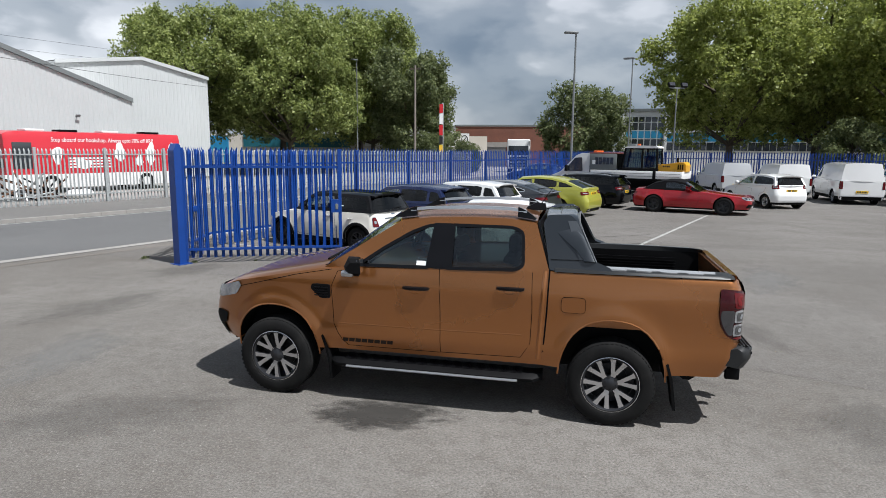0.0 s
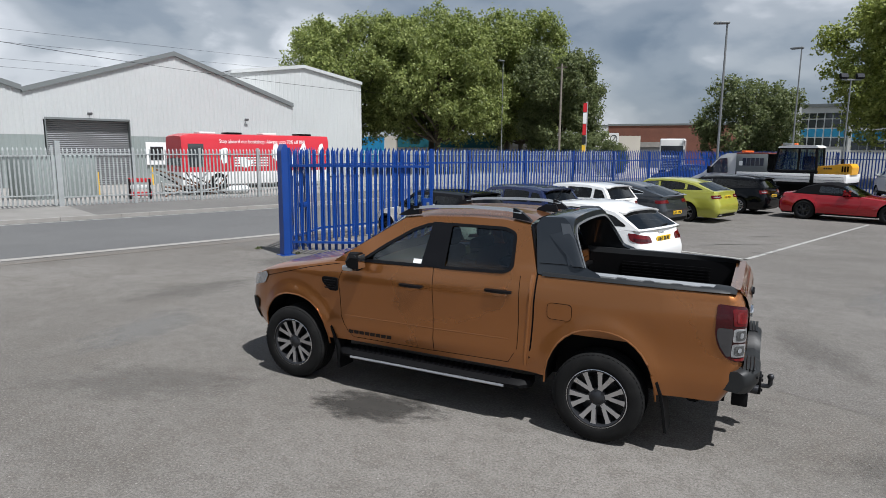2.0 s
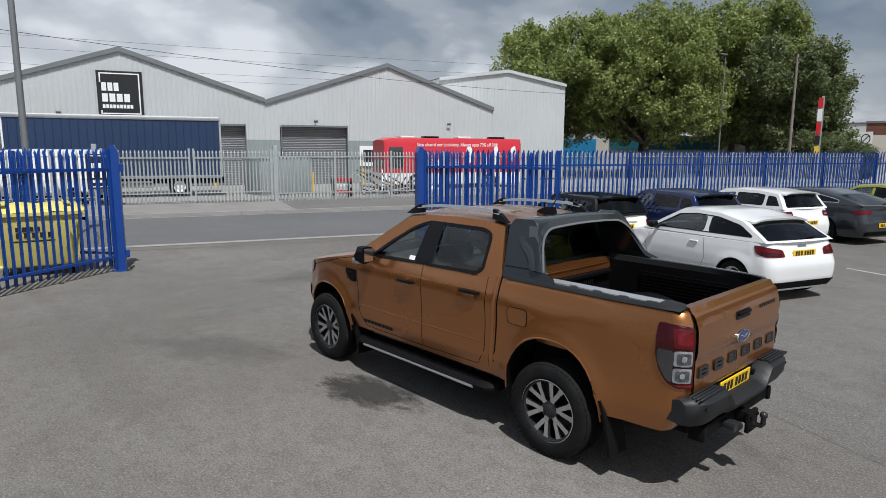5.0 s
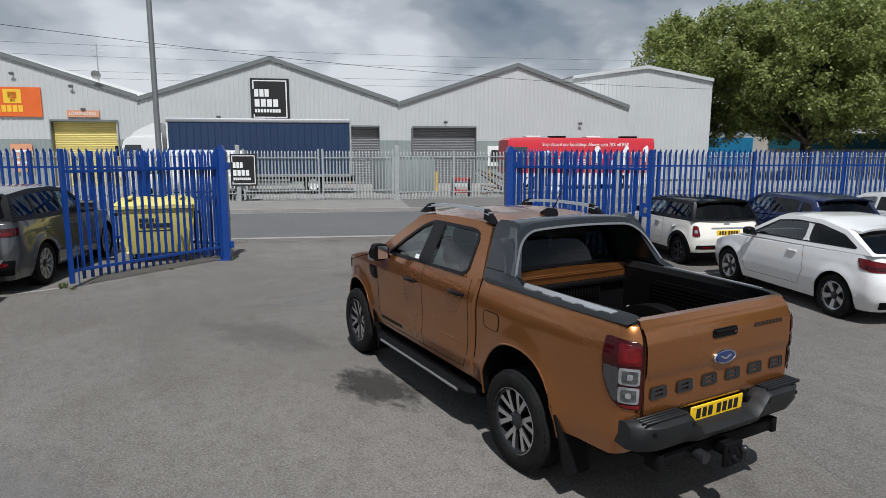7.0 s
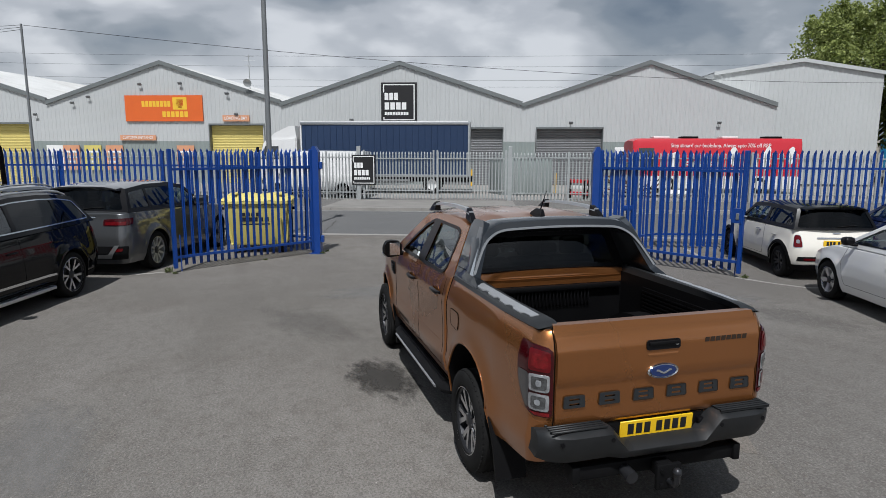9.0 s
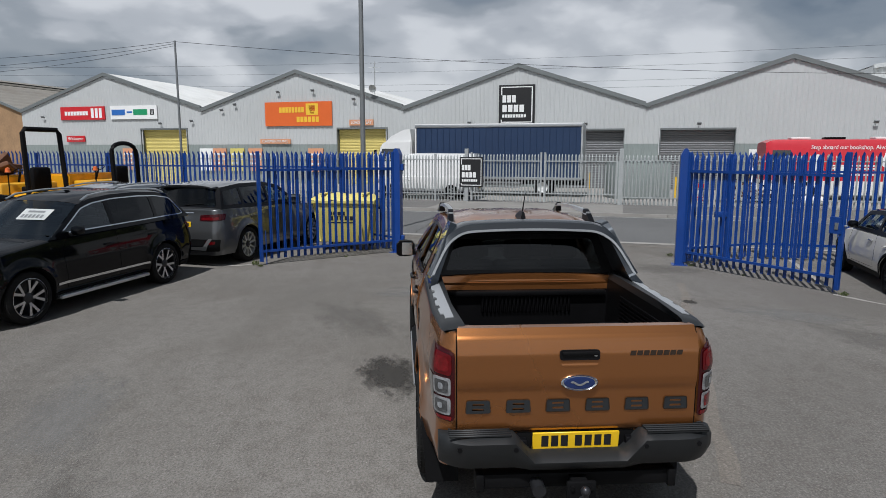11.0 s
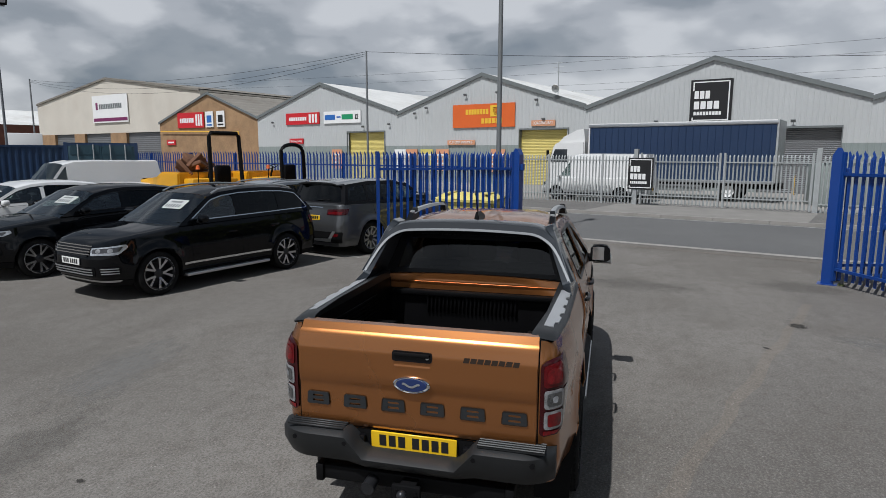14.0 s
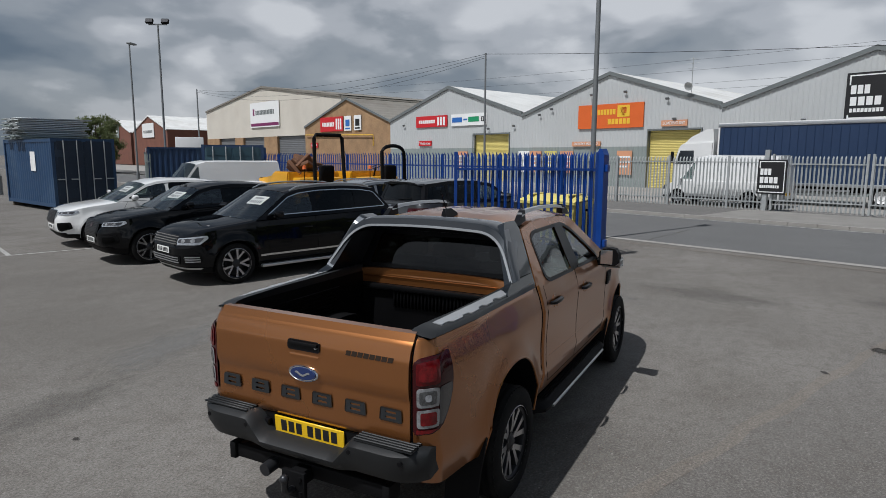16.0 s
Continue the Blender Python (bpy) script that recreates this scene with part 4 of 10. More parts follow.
# ---- the pickup ----
def pickup():
    ORANGE = surf("orange_metallic_paint", (0.350, 0.138, 0.042), 0.28, 0.80, 0.05, 0.8, 1200.0, 0.0, 0.0002, coat=0.75, spec=0.3)
    DECAL = surf("dark_bronze_decal", (0.028, 0.018, 0.012), 0.5, var=0.2, bump=0, spec=0.2)
    GREY = paint("graphite_paint", (0.026, 0.03, 0.035), 0.5, 0.35)
    SAIL_LIGHT = paint("mid_grey_paint", (0.085, 0.092, 0.10), 0.5, 0.35)
    root = thing("pickup_truck", "orange metallic double-cab pickup truck parked on the asphalt yard", "pickup truck", pose(0, 0, 0, 0, 0, 180))
    sec = [(-0.2, 0.93), (0, 0.955), (0.12, 0.984), (0.20, 0.999), (0.29, 0.988), (0.48, 0.987), (0.68, 0.998), (0.76, 1.0), (0.84, 0.985), (0.93, 0.960), (1.0, 0.935), (1.2, 0.9)]
    S = Shell(3.22, -1.06, 4.05, 1.775, 0.50, 1.36,
              [(-1.12, 1.347), (-0.95, 1.349), (0.5, 1.36), (0.6, 1.36), (2.35, 1.31), (2.75, 1.285), (3.2, 1.20), (3.7, 1.10), (3.9, 1.03), (4.06, 0.93)],
              [(-1.06, 0.93), (-0.85, 0.958), (-0.5, 0.99), (0.4, 1.0), (2.6, 1.0), (3.1, 0.985), (3.5, 0.94), (3.8, 0.845), (4.05, 0.68)],
              sec, 0.385, 0.465,
              lean_r=[(0.5, 0.12), (0.62, 0.05), (0.8, 0.0), (1.24, 0.0), (1.33, 0.022), (1.385, 0.06)],
              lean_f=[(0.45, -0.14), (0.6, -0.02), (0.75, 0.02), (0.95, -0.02), (1.1, -0.1)],
              flare=0.034, re=0.11, rise=(0.585, 0.525), bed=(-0.955, 0.50, 0.84, 0.70), arch_in=0.55)
    part("body", S.mesh(), ORANGE, root)
    arch_liners(root, S)
    wheels(root, 0.385, 0.262, 0.252, 1.56, 3.22, 6, 0.215, ALLOY, ALLOY_DARK)
    # glasshouse
    cab = [(0.56, 1.34), (2.70, 1.30), (1.98, 1.755), (1.70, 1.79), (1.30, 1.805), (0.95, 1.80), (0.70, 1.765)]
    C = Cabin(S, cab, tumble=0.46, crown=0.045, edge=0.945)
    ins = inset(cab, 0.062)
    winA = rounded([(1.66, 1.345), (2.36, 1.335), (2.12, 1.50), (1.86, 1.655), (1.70, 1.715), (1.60, 1.725)], 0.035, 3)
    winB = rounded([(0.80, 1.40), (0.87, 1.36), (1.53, 1.345), (1.50, 1.728), (0.92, 1.725), (0.82, 1.69)], 0.045, 3)
    for sg in (1, -1):
        bm = bmesh.new()
        sheet(bm, dense(cab, 0.08), [dense(winA, 0.1), dense(winB, 0.1)], lambda x, z: C.side(x, z, sg), 0.03)
        part("cab_side", bm, ORANGE, root)
        for w, mt in ((winA, GLASS), (winB, GLASS_MID)):
            bm = bmesh.new()
            sheet(bm, dense(w, 0.1), [], lambda x, z: C.side(x, z, sg, -0.010))
            part("side_window", bm, mt, root)
        bm = bmesh.new()
        for w in (winA, winB):
            ring = dense(w, 0.05)
            strip(bm, [C.side(x, z, sg, 0.001) for x, z in ring + ring[:1]], 0.03, lambda p: (0, sg, 0.4), 0.004)
        grid(bm, 4, 10, lambda u, v: C.side(lerp(lerp(1.45, 1.45, v), lerp(1.70, 1.655, v), u), lerp(1.338, 1.742, v), sg, 0.006))
        part("window_surround", bm, TRIM_BLACK, root)
    roofline = curve(sorted((p[0], p[1]) for p in cab[2:]))

    def roof3(u, v):
        x, y = lerp(0.70, 1.98, u), lerp(-1, 1, v)
        z = roofline(x)
        ridge = 0.007 * max(0, math.cos(y * math.pi * 3.5)) * (1 if 0.1 < u < 0.9 else 0)
        return (x + (0.09 * (1 - y * y) if u > 0.99 else 0), y * C.ys(x, z), z + 0.05 * (1 - y ** 4) + ridge)

    bm = bmesh.new()
    grid(bm, 18, 40, roof3)
    part("roof", bm, ORANGE, root)

    def wind3(u, v):
        y, x, z = lerp(-0.985, 0.985, u), lerp(2.72, 1.99, v), lerp(1.29, 1.757, v)
        return (x + 0.12 * (1 - y * y), y * C.ys(x, z), z + 0.05 * (1 - y ** 4) * v)

    bm = bmesh.new()
    grid(bm, 16, 8, wind3)
    part("windscreen", bm, GLASS, root)
    bm = bmesh.new()
    tube(bm, [(2.78, 0.55, 1.325), (2.74, 0.1, 1.37), (2.70, -0.1, 1.40)], 0.012, 6)
    tube(bm, [(2.80, -0.1, 1.34), (2.72, -0.5, 1.36)], 0.012, 6)
    part("wiper", bm, BLACK, root)
    # rear wall of the cab with its window
    def back3(y, z):
        return Vector((lerp(0.55, 0.68, max(0, (z - 1.36) / 0.42)) - 0.008 * (1 - (y / 0.8) ** 2), y, z))

    hole = rounded([(-0.70, 1.395), (0.70, 1.395), (0.60, 1.71), (-0.60, 1.71)], 0.06, 4)
    bm = bmesh.new()
    sheet(bm, dense([(-0.80, 0.84), (0.80, 0.84), (0.80, 1.36), (0.64, 1.78), (-0.64, 1.78), (-0.80, 1.36)], 0.12), [dense(hole, 0.12)], back3, 0.02)
    part("cab_back", bm, TRIM_BLACK, root, "black rear wall of the cab")
    bm = bmesh.new()
    loft(bm, [[Vector((0.500, y, 1.312)), Vector((0.494, y, 1.334)), Vector((0.512, y, 1.341)), Vector((0.500, y, 1.346)), Vector((0.505, y, 1.380)), Vector((0.516, y, 1.386)), Vector((0.60, y, 1.388)), Vector((0.60, y, 1.312))] for y in np.linspace(-0.69, 0.69, 5)])
    part("cab_shelf", bm, ORANGE, root)
    bm = bmesh.new()
    sheet(bm, dense(hole, 0.12), [], lambda y, z: back3(y, z) + Vector((0.004, 0, 0)))
    part("rear_window", bm, GLASS_DARK, root, "dark privacy glass")
    bm = bmesh.new()
    sheet(bm, dense(inset(hole, -0.0), 0.05), [dense(inset(hole, 0.035), 0.05)], lambda y, z: back3(y, z) + Vector((-0.006, 0, 0)))
    part("window_surround", bm, TRIM_BLACK, root)
    # cabin inside
    bm = bmesh.new()
    box(bm, 0.62, 2.6, -0.8, 0.8, 1.0, 1.30)
    part("cabin_floor", bm, DARK, root, smooth=False)
    bm = bmesh.new()
    loft(bm, [[(2.75, y, 1.30), (2.45, y, 1.40), (2.28, y, 1.36), (2.25, y, 1.29)] for y in np.linspace(-0.78, 0.78, 7)])
    part("dashboard", bm, BLACK, root)
    for x, ys, tall in ((1.62, (0.38, -0.38), 0.0), (0.95, (0.42, 0.0, -0.42), -0.03)):
        for y in ys:
            bm = boxed(x - 0.08, x + 0.06, y - 0.22, y + 0.22, 1.28, 1.48 + tall, 0.05, 3)
            part("seat", bm, DARK, root)
            part("headrest", boxed(x - 0.07, x + 0.02, y - 0.12, y + 0.12, 1.49 + tall, 1.66 + tall, 0.04, 3), DARK, root)
    bm = bmesh.new()
    lathe(bm, [(0.185, -0.014), (0.2, 0), (0.185, 0.014), (0.17, 0)], 28, close=True)
    box(bm, -0.17, 0.17, -0.01, 0.01, -0.03, 0.03)
    sw = part("steering_wheel", bm, BLACK, root)
    sw.matrix_local = pose(2.12, -0.38, 1.36, 0, 0, 90) @ pose(0, 0, 0, -25)
    # windscreen sticker
    bm = bmesh.new()
    sheet(bm, [(1.68, 1.36), (1.79, 1.36), (1.79, 1.40), (1.68, 1.40)], [], lambda x, z: C.side(x, z, 1, -0.004))
    part("window_sticker", bm, WHITE_INK, root)
    # door and panel gaps
    for line in ([(2.38, 1.30), (2.56, 1.27), (2.62, 1.12), (2.60, 0.75), (2.52, 0.60), (2.46, 0.545), (1.545, 0.545)], [(1.565, 1.335), (1.55, 1.0), (1.545, 0.545)], [(0.715, 1.345), (0.705, 1.0), (0.715, 0.70), (0.80, 0.56), (1.545, 0.548)]):
        shut_line(root, "door_gap", S, line)
    shut_line(root, "bonnet_gap", S, [(2.62, 1.285), (3.0, 1.215), (3.55, 1.075), (3.75, 1.02)], 0.006)
    shut_line(root, "bed_gap", S, [(0.563, 1.375), (0.575, 1.0), (0.605, 0.52)], 0.014)
    # cab rear pillar edge with the rounded return beside the gap
    for sg in (1, -1):
        bm = bmesh.new()
        tube(bm, [S.on(lerp(0.645, 0.60, (z - 0.56) / 0.8), z, sg, -0.012) for z in np.linspace(0.56, 1.36, 9)], 0.024, 8)
        part("pillar_edge", bm, ORANGE, root)
    # pressed creases low on the doors and below the windows
    for sg in (1, -1):
        for pts, r in (([(0.80, 0.775), (1.5, 0.765), (2.55, 0.765)], 0.009),):
            bm = bmesh.new()
            f = curve(pts)
            tube(bm, [S.on(x, f(x), sg, -r * 0.70) for x in np.linspace(pts[0][0], pts[-1][0], 24)], r, 10)
            part("door_crease", bm, ORANGE, root)
    # fuel flap
    bm = bmesh.new()
    flap = rounded([(0.24, 1.01), (0.45, 1.01), (0.45, 1.15), (0.24, 1.15)], 0.04, 3)
    sheet(bm, dense(flap, 0.05), [], lambda x, z: S.on(x, z, 1, 0.004))
    part("fuel_flap", bm, ORANGE, root)
    bm = bmesh.new()
    ring = dense(flap, 0.03)
    strip(bm, [S.on(x, z, 1, 0.0) for x, z in ring + ring[:1]], 0.003, lambda p: (0, 1, 0), 0.0055)
    part("fuel_flap_gap", bm, GAP, root)
    # door handles with cups
    for sg in (1, -1):
        for hx, hz in ((1.784, 1.152), (0.907, 1.196)):
            p = S.on(hx, hz, sg)
            bm = bmesh.new()
            loft(bm, [[(p.x + a, p.y + sg * (0.012 + d), p.z - h), (p.x + a, p.y + sg * (0.034 + d), p.z - h * 0.6), (p.x + a, p.y + sg * (0.034 + d), p.z + h * 0.6), (p.x + a, p.y + sg * (0.012 + d), p.z + h)] for a, d, h in ((-0.13, -0.012, 0.012), (-0.10, 0.006, 0.018), (0, 0.012, 0.019), (0.09, 0.006, 0.018), (0.12, -0.012, 0.014))])
            hd = part("door_handle", bm, TRIM_BLACK, root, "black door handle")
            bm = bmesh.new()
            patch_rows(bm, (rounded([(hx - 0.06, hz - 0.045), (hx + 0.05, hz - 0.045), (hx + 0.05, hz + 0.045), (hx - 0.06, hz + 0.045)], 0.04, 4)), lambda x, z: S.on(x, z, sg, 0.002))
            part("handle_cup", bm, ORANGE, hd)
            bm = bmesh.new()
            tube(bm, [S.on(hx - 0.005 + 0.062 * math.cos(t), hz - 0.004 + 0.050 * math.sin(t), sg, 0.0) for t in np.linspace(0, 2 * math.pi, 25)], 0.004, 6)
            part("cup_rim", bm, ORANGE, hd)
    # side vents
    for sg in (1, -1):
        vent = rounded([(2.63, 1.005), (2.73, 1.00), (2.83, 1.09), (2.82, 1.14), (2.63, 1.14)], 0.02, 2)
        bm = bmesh.new()
        sheet(bm, dense(vent, 0.05), [], lambda x, z: S.on(x, z, sg, 0.010), 0.012)
        v = part("side_vent", bm, BLACK, root, "black fender vent")
        bm = bmesh.new()
        for z in (1.03, 1.055, 1.08, 1.105):
            strip(bm, [S.on(x, z, sg, 0.011) for x in np.linspace(2.65, 2.79, 6)], 0.012, lambda p: (0, sg, 0), 0.008)
        part("vent_slat", bm, TRIM_BLACK, v)
    # model name in worn dark decal bars, low on the doors
    for sg in (1, -1):
        for k in range(8):
            bm = bmesh.new()
            x0 = 2.515 - k * 0.064
            sheet(bm, [(x0, 0.585), (x0 - 0.054, 0.585), (x0 - 0.062, 0.622), (x0 - 0.006, 0.622)], [], lambda x, z: S.on(x, z, sg, 0.003))
            part("decal_bar", bm, DECAL, root)
    # mirrors: a black shell with a bright lower cap, on a short arm from the door
    for sg in (1, -1):
        y, zm = C.ys(2.36, 1.36), 1.345
        bm = bmesh.new()
        loft(bm, [[(2.30 + a * 0.9, sg * (y + d), zm + c - h), (2.42 + a, sg * (y + d), zm + c - h * 0.9), (2.445 + a, sg * (y + d), zm + c), (2.40 + a, sg * (y + d), zm + c + h), (2.30 + a * 0.9, sg * (y + d), zm + c + h)] for d, c, h, a in ((0.035, 0.0, 0.045, 0.02), (0.065, 0.002, 0.078, 0.015), (0.14, 0.004, 0.088, 0.0), (0.20, 0.003, 0.083, -0.02), (0.235, 0.0, 0.05, -0.05))])
        mir = part("door_mirror", bm, BLACK, root, "black door mirror with a bright lower cap")
        part("mirror_glass", boxed(2.290, 2.298, sg * (y + 0.06), sg * (y + 0.22), zm - 0.065, zm + 0.07, 0.002, 1), CHROME, mir)
        part("mirror_arm", boxed(2.33, 2.43, sg * (y - 0.05), sg * (y + 0.07), zm - 0.075, zm - 0.035, 0.015), BLACK, mir)
        part("mirror_cap", boxed(2.33, 2.452, sg * (y + 0.085), sg * (y + 0.228), zm - 0.086, zm - 0.03, 0.018), SILVER, mir)
    # side steps
    for sg in (1, -1):
        bm = bmesh.new()
        prof = [(0.70, 0.36), (0.87, 0.335), (0.905, 0.345), (0.912, 0.372), (0.875, 0.402), (0.74, 0.425), (0.70, 0.41)]
        loft(bm, [[(x, sg * (0.70 + (py - 0.70) * f), pz) for py, pz in prof] for x, f in ((0.60, 0.55), (0.68, 0.96), (0.8, 1.0), (2.48, 1.0), (2.58, 0.95), (2.68, 0.5))])
        stp = part("side_step", bm, BLACK, root, "black side step")
        bm = bmesh.new()
        for k in range(7):
            y = 0.745 + k * 0.018
            strip(bm, [(x, sg * y, 0.426 - (y - 0.74) * 0.17) for x in (0.78, 1.6, 2.5)], 0.010, lambda p: (0, 0, 1), 0.006)
        part("tread_rib", bm, TRIM_BLACK, stp)
        bm = bmesh.new()
        tube(bm, [(0.82, sg * 0.910, 0.350), (2.47, sg * 0.910, 0.350)], 0.013, 8)
        part("step_trim", bm, SILVER, stp, "bright edge strip")
    # mud flaps
    for x, lean in ((-0.52, 0.02), (2.66, 0.01)):
        for sg in (1, -1):
            bm = bmesh.new()
            loft(bm, [[(x - 0.012 - d, sg * 0.65, z), (x + 0.012 - d, sg * 0.65, z), (x + 0.012 - d, sg * (w - 0.02), z), (x - 0.012 - d, sg * (w - 0.02), z)] for z, d, w in ((0.70, -0.085, 0.90), (0.60, -0.05, 0.918), (0.50, -0.02, 0.912), (0.40, 0.0, 0.90), (0.19, lean + 0.01, 0.89))])
            part("mud_flap", bm, BLACK, root)
    # rear arch edge trims
    for xa in (0.0, 3.22):
        for sg in (1, -1):
            bm = bmesh.new()
            pts = []
            for k in range(19):
                x, z = S.arch_at(xa, lerp(0.02, 0.98, k / 18), 0.998)
                pts.append(S.on(x, z, sg, -0.004))
            tube(bm, pts, 0.009, 6)
            part("arch_lip", bm, ORANGE, root)
    # load bed liner: floor, sides, front and tailgate panels, each with its ribs
    LINER = surf("ribbed_bed_liner", (0.0045, 0.0045, 0.005), 0.45, var=0.2, scale=4, fine=200, bump=0.2, depth=0.001, spec=0.10)
    x0, x1, yb, zf, zr = -0.95, 0.495, 0.675, 0.848, 1.36

    def panel(name, to3, parent=None, label=""):
        bm = bmesh.new()
        grid(bm, 10, 4, to3)
        return part(name, bm, LINER, parent or root, label)

    def ribs(parent, bm, places):
        me = finish(bm)
        for p in places:
            part("liner_rib", me, LINER, parent).matrix_local = Matrix.Translation(p)

    floor_panel = panel("bed_floor", lambda u, v: (lerp(x0, x1, u), lerp(-yb, yb, v), zf), None, "ribbed black plastic bed floor")
    ribs(floor_panel, boxed(x0 + 0.05, x1 - 0.05, -0.018, 0.018, -0.002, 0.012, 0.004, 1), [(0, lerp(-0.6, 0.6, k / 16), zf) for k in range(17)])
    for sg in (1, -1):
        side = panel("bed_side", lambda u, v: (lerp(x0, x1, u), sg * lerp(yb, yb + 0.012, v), lerp(zf, zr, v)), None, "black plastic bed side liner")
        ribs(side, boxed(x0 + 0.25, x1 - 0.35, -0.006, 0.006, 0, 0.011), [(0, sg * (yb - 0.004), 1.10 + k * 0.03) for k in range(7)])
    front_panel = panel("bed_front", lambda u, v: (x1 - 0.004, lerp(-0.705, 0.705, u), lerp(zf, 1.275, v)), None, "ribbed black plastic bed front")
    ribs(front_panel, boxed(x1 - 0.030, x1 - 0.002, -0.008, 0.008, 1.09, 1.215, 0.006, 1), [(0, lerp(-0.36, 0.36, k / 22), 0) for k in range(23)])
    part("liner_ledge", boxed(x1 - 0.05, x1 - 0.002, -0.66, 0.66, 1.228, 1.272, 0.012), LINER, front_panel)
    panel("bed_tail", lambda u, v: (x0 + 0.002, lerp(-yb, yb, u), lerp(zf, 1.335, v)), None, "black plastic tailgate liner")
    for sg in (1, -1):
        for x in (-0.72, 0.40):
            bm = bmesh.new()
            lathe(bm, [(0.022, -0.005), (0.028, 0), (0.022, 0.005), (0.016, 0)], 12, close=True)
            part("tie_down_ring", bm, STEEL_POLE, root).matrix_local = pose(x, sg * 0.655, 0.98, 0, 0, 90)
    # wheel boxes of the bed
    for sg in (1, -1):
        bm = bmesh.new()
        prof = [(lerp(-0.46, 0.46, t), zf + 0.25 * math.sin(math.pi * t) ** 0.5) for t in np.linspace(0, 1, 14)]
        loft(bm, [[(x, sg * y, z) for x, z in prof] for y in (0.674, 0.53, 0.51)])
        part("wheel_box", bm, BLACK, root)
    # rail caps and silver load rails
    for sg in (1, -1):
        bm = bmesh.new()
        loft(bm, [[(x, sg * (S.y(x, 1.36) + 0.010), 1.362), (x, sg * (S.y(x, 1.36) - 0.002), 1.380 + d), (x, sg * (S.y(x, 1.36) - 0.030), 1.391 + d), (x, sg * (S.y(x, 1.36) - 0.105), 1.405 + d), (x, sg * (S.y(x, 1.36) - 0.125), 1.402 + d), (x, sg * 0.69, 1.35)] for x, d in ((0.52, 0.012), (0.1, 0.006), (-0.5, 0.004), (-0.86, 0.0), (-0.94, -0.006), (-0.985, -0.026))])
        part("bed_rail_cap", bm, surf("rail_cap_plastic", (0.016, 0.017, 0.018), 0.42, var=0.15, scale=5, fine=200, bump=0.1, depth=0.0008, spec=0.4) if sg > 0 else bpy.data.materials["rail_cap_plastic"], root, "dark grey bed rail cap")
        bm = bmesh.new()
        edge_in = []
        for k in range(4):
            a = lerp(0.06, -0.79, k / 4)
            b = lerp(0.06, -0.79, (k + 1) / 4)
            edge_in += [(a - 0.03, 0.048), (b + 0.075, 0.048), (b + 0.055, 0.022), (b - 0.005, 0.022)]
        outline = [(x, dy * 0.70) for x, dy in [(0.09, -0.045), (0.085, 0.03)] + edge_in + [(-0.82, 0.03), (-0.83, -0.045)]]
        z0 = 1.396
        slab(bm, [(x, S.y(x, 1.36) - 0.054 + dy) for x, dy in outline], lambda x, y, d: (x, sg * y, z0 + 0.012 - d + (x + 0.4) * 0.012 - (y - S.y(x, 1.36) + 0.066) * 0.17), 0.014)
        part("load_rail", bm, RAIL, root, "satin silver load rail")
    # sports bar: sail panels and a hoop behind the roof
    for sg in (1, -1):
        def sail(x, z, off=0.0):
            y = lerp(S.y(0.3, 1.36) - 0.006, 0.645, (z - 1.38) / 0.44)
            return Vector((x, sg * (y + off), z))

        outl = rounded([(0.565, 1.372), (0.02, 1.378), (0.045, 1.415), (0.155, 1.455), (0.20, 1.53), (0.335, 1.79), (0.40, 1.85), (0.60, 1.845), (0.64, 1.78)], 0.02, 2)
        bm = bmesh.new()
        sheet(bm, dense(outl, 0.06), [], lambda x, z: sail(x, z), 0.055)
        sp = part("sail_panel", bm, GREY, root, "dark grey sports-bar sail panel", smooth=False)
        bm = bmesh.new()
        sheet(bm, dense([(0.175, 1.462), (0.31, 1.462), (0.425, 1.80), (0.345, 1.80), (0.205, 1.53)], 0.05), [], lambda x, z: sail(x, z, 0.006), 0.006)
        part("sail_edge", bm, SAIL_LIGHT, sp, "lighter grey trailing edge of the sail")
        bm = bmesh.new()
        strip(bm, [sail(x, z, 0.006) for x, z in ((0.56, 1.465), (0.24, 1.47))], 0.004, lambda p: (0, sg, 0.3))
        part("sail_groove", bm, GAP, root)
    # hoop over the cab's rear edge and the silver frame of its opening
    gate_curve = rounded([(-0.815, 1.40), (-0.62, 1.765), (0.62, 1.765), (0.815, 1.40)], 0.16, 10)
    arc = [(y, z + 0.022 * max(0.0, 1 - (y / 0.6) ** 2)) for y, z in gate_curve if z > 1.44]
    arc = [(-0.79, 1.45), (-0.743, 1.54), (-0.70, 1.62)] + sorted([p for p in arc if p[1] > 1.64]) + [(0.70, 1.62), (0.743, 1.54), (0.79, 1.45)]
    top_mid = [(y, 1.765 + 0.022 * (1 - (y / 0.6) ** 2)) for y in np.linspace(-0.4, 0.4, 9)]
    arc = sorted(arc + top_mid, key=lambda p: math.atan2(p[1] - 1.2, -p[0]))
    arc.sort(key=lambda p: p[0])

    def hoop_x(z):
        return lerp(0.165, 0.345, (z - 1.45) / 0.37)

    bm = bmesh.new()
    rows = []
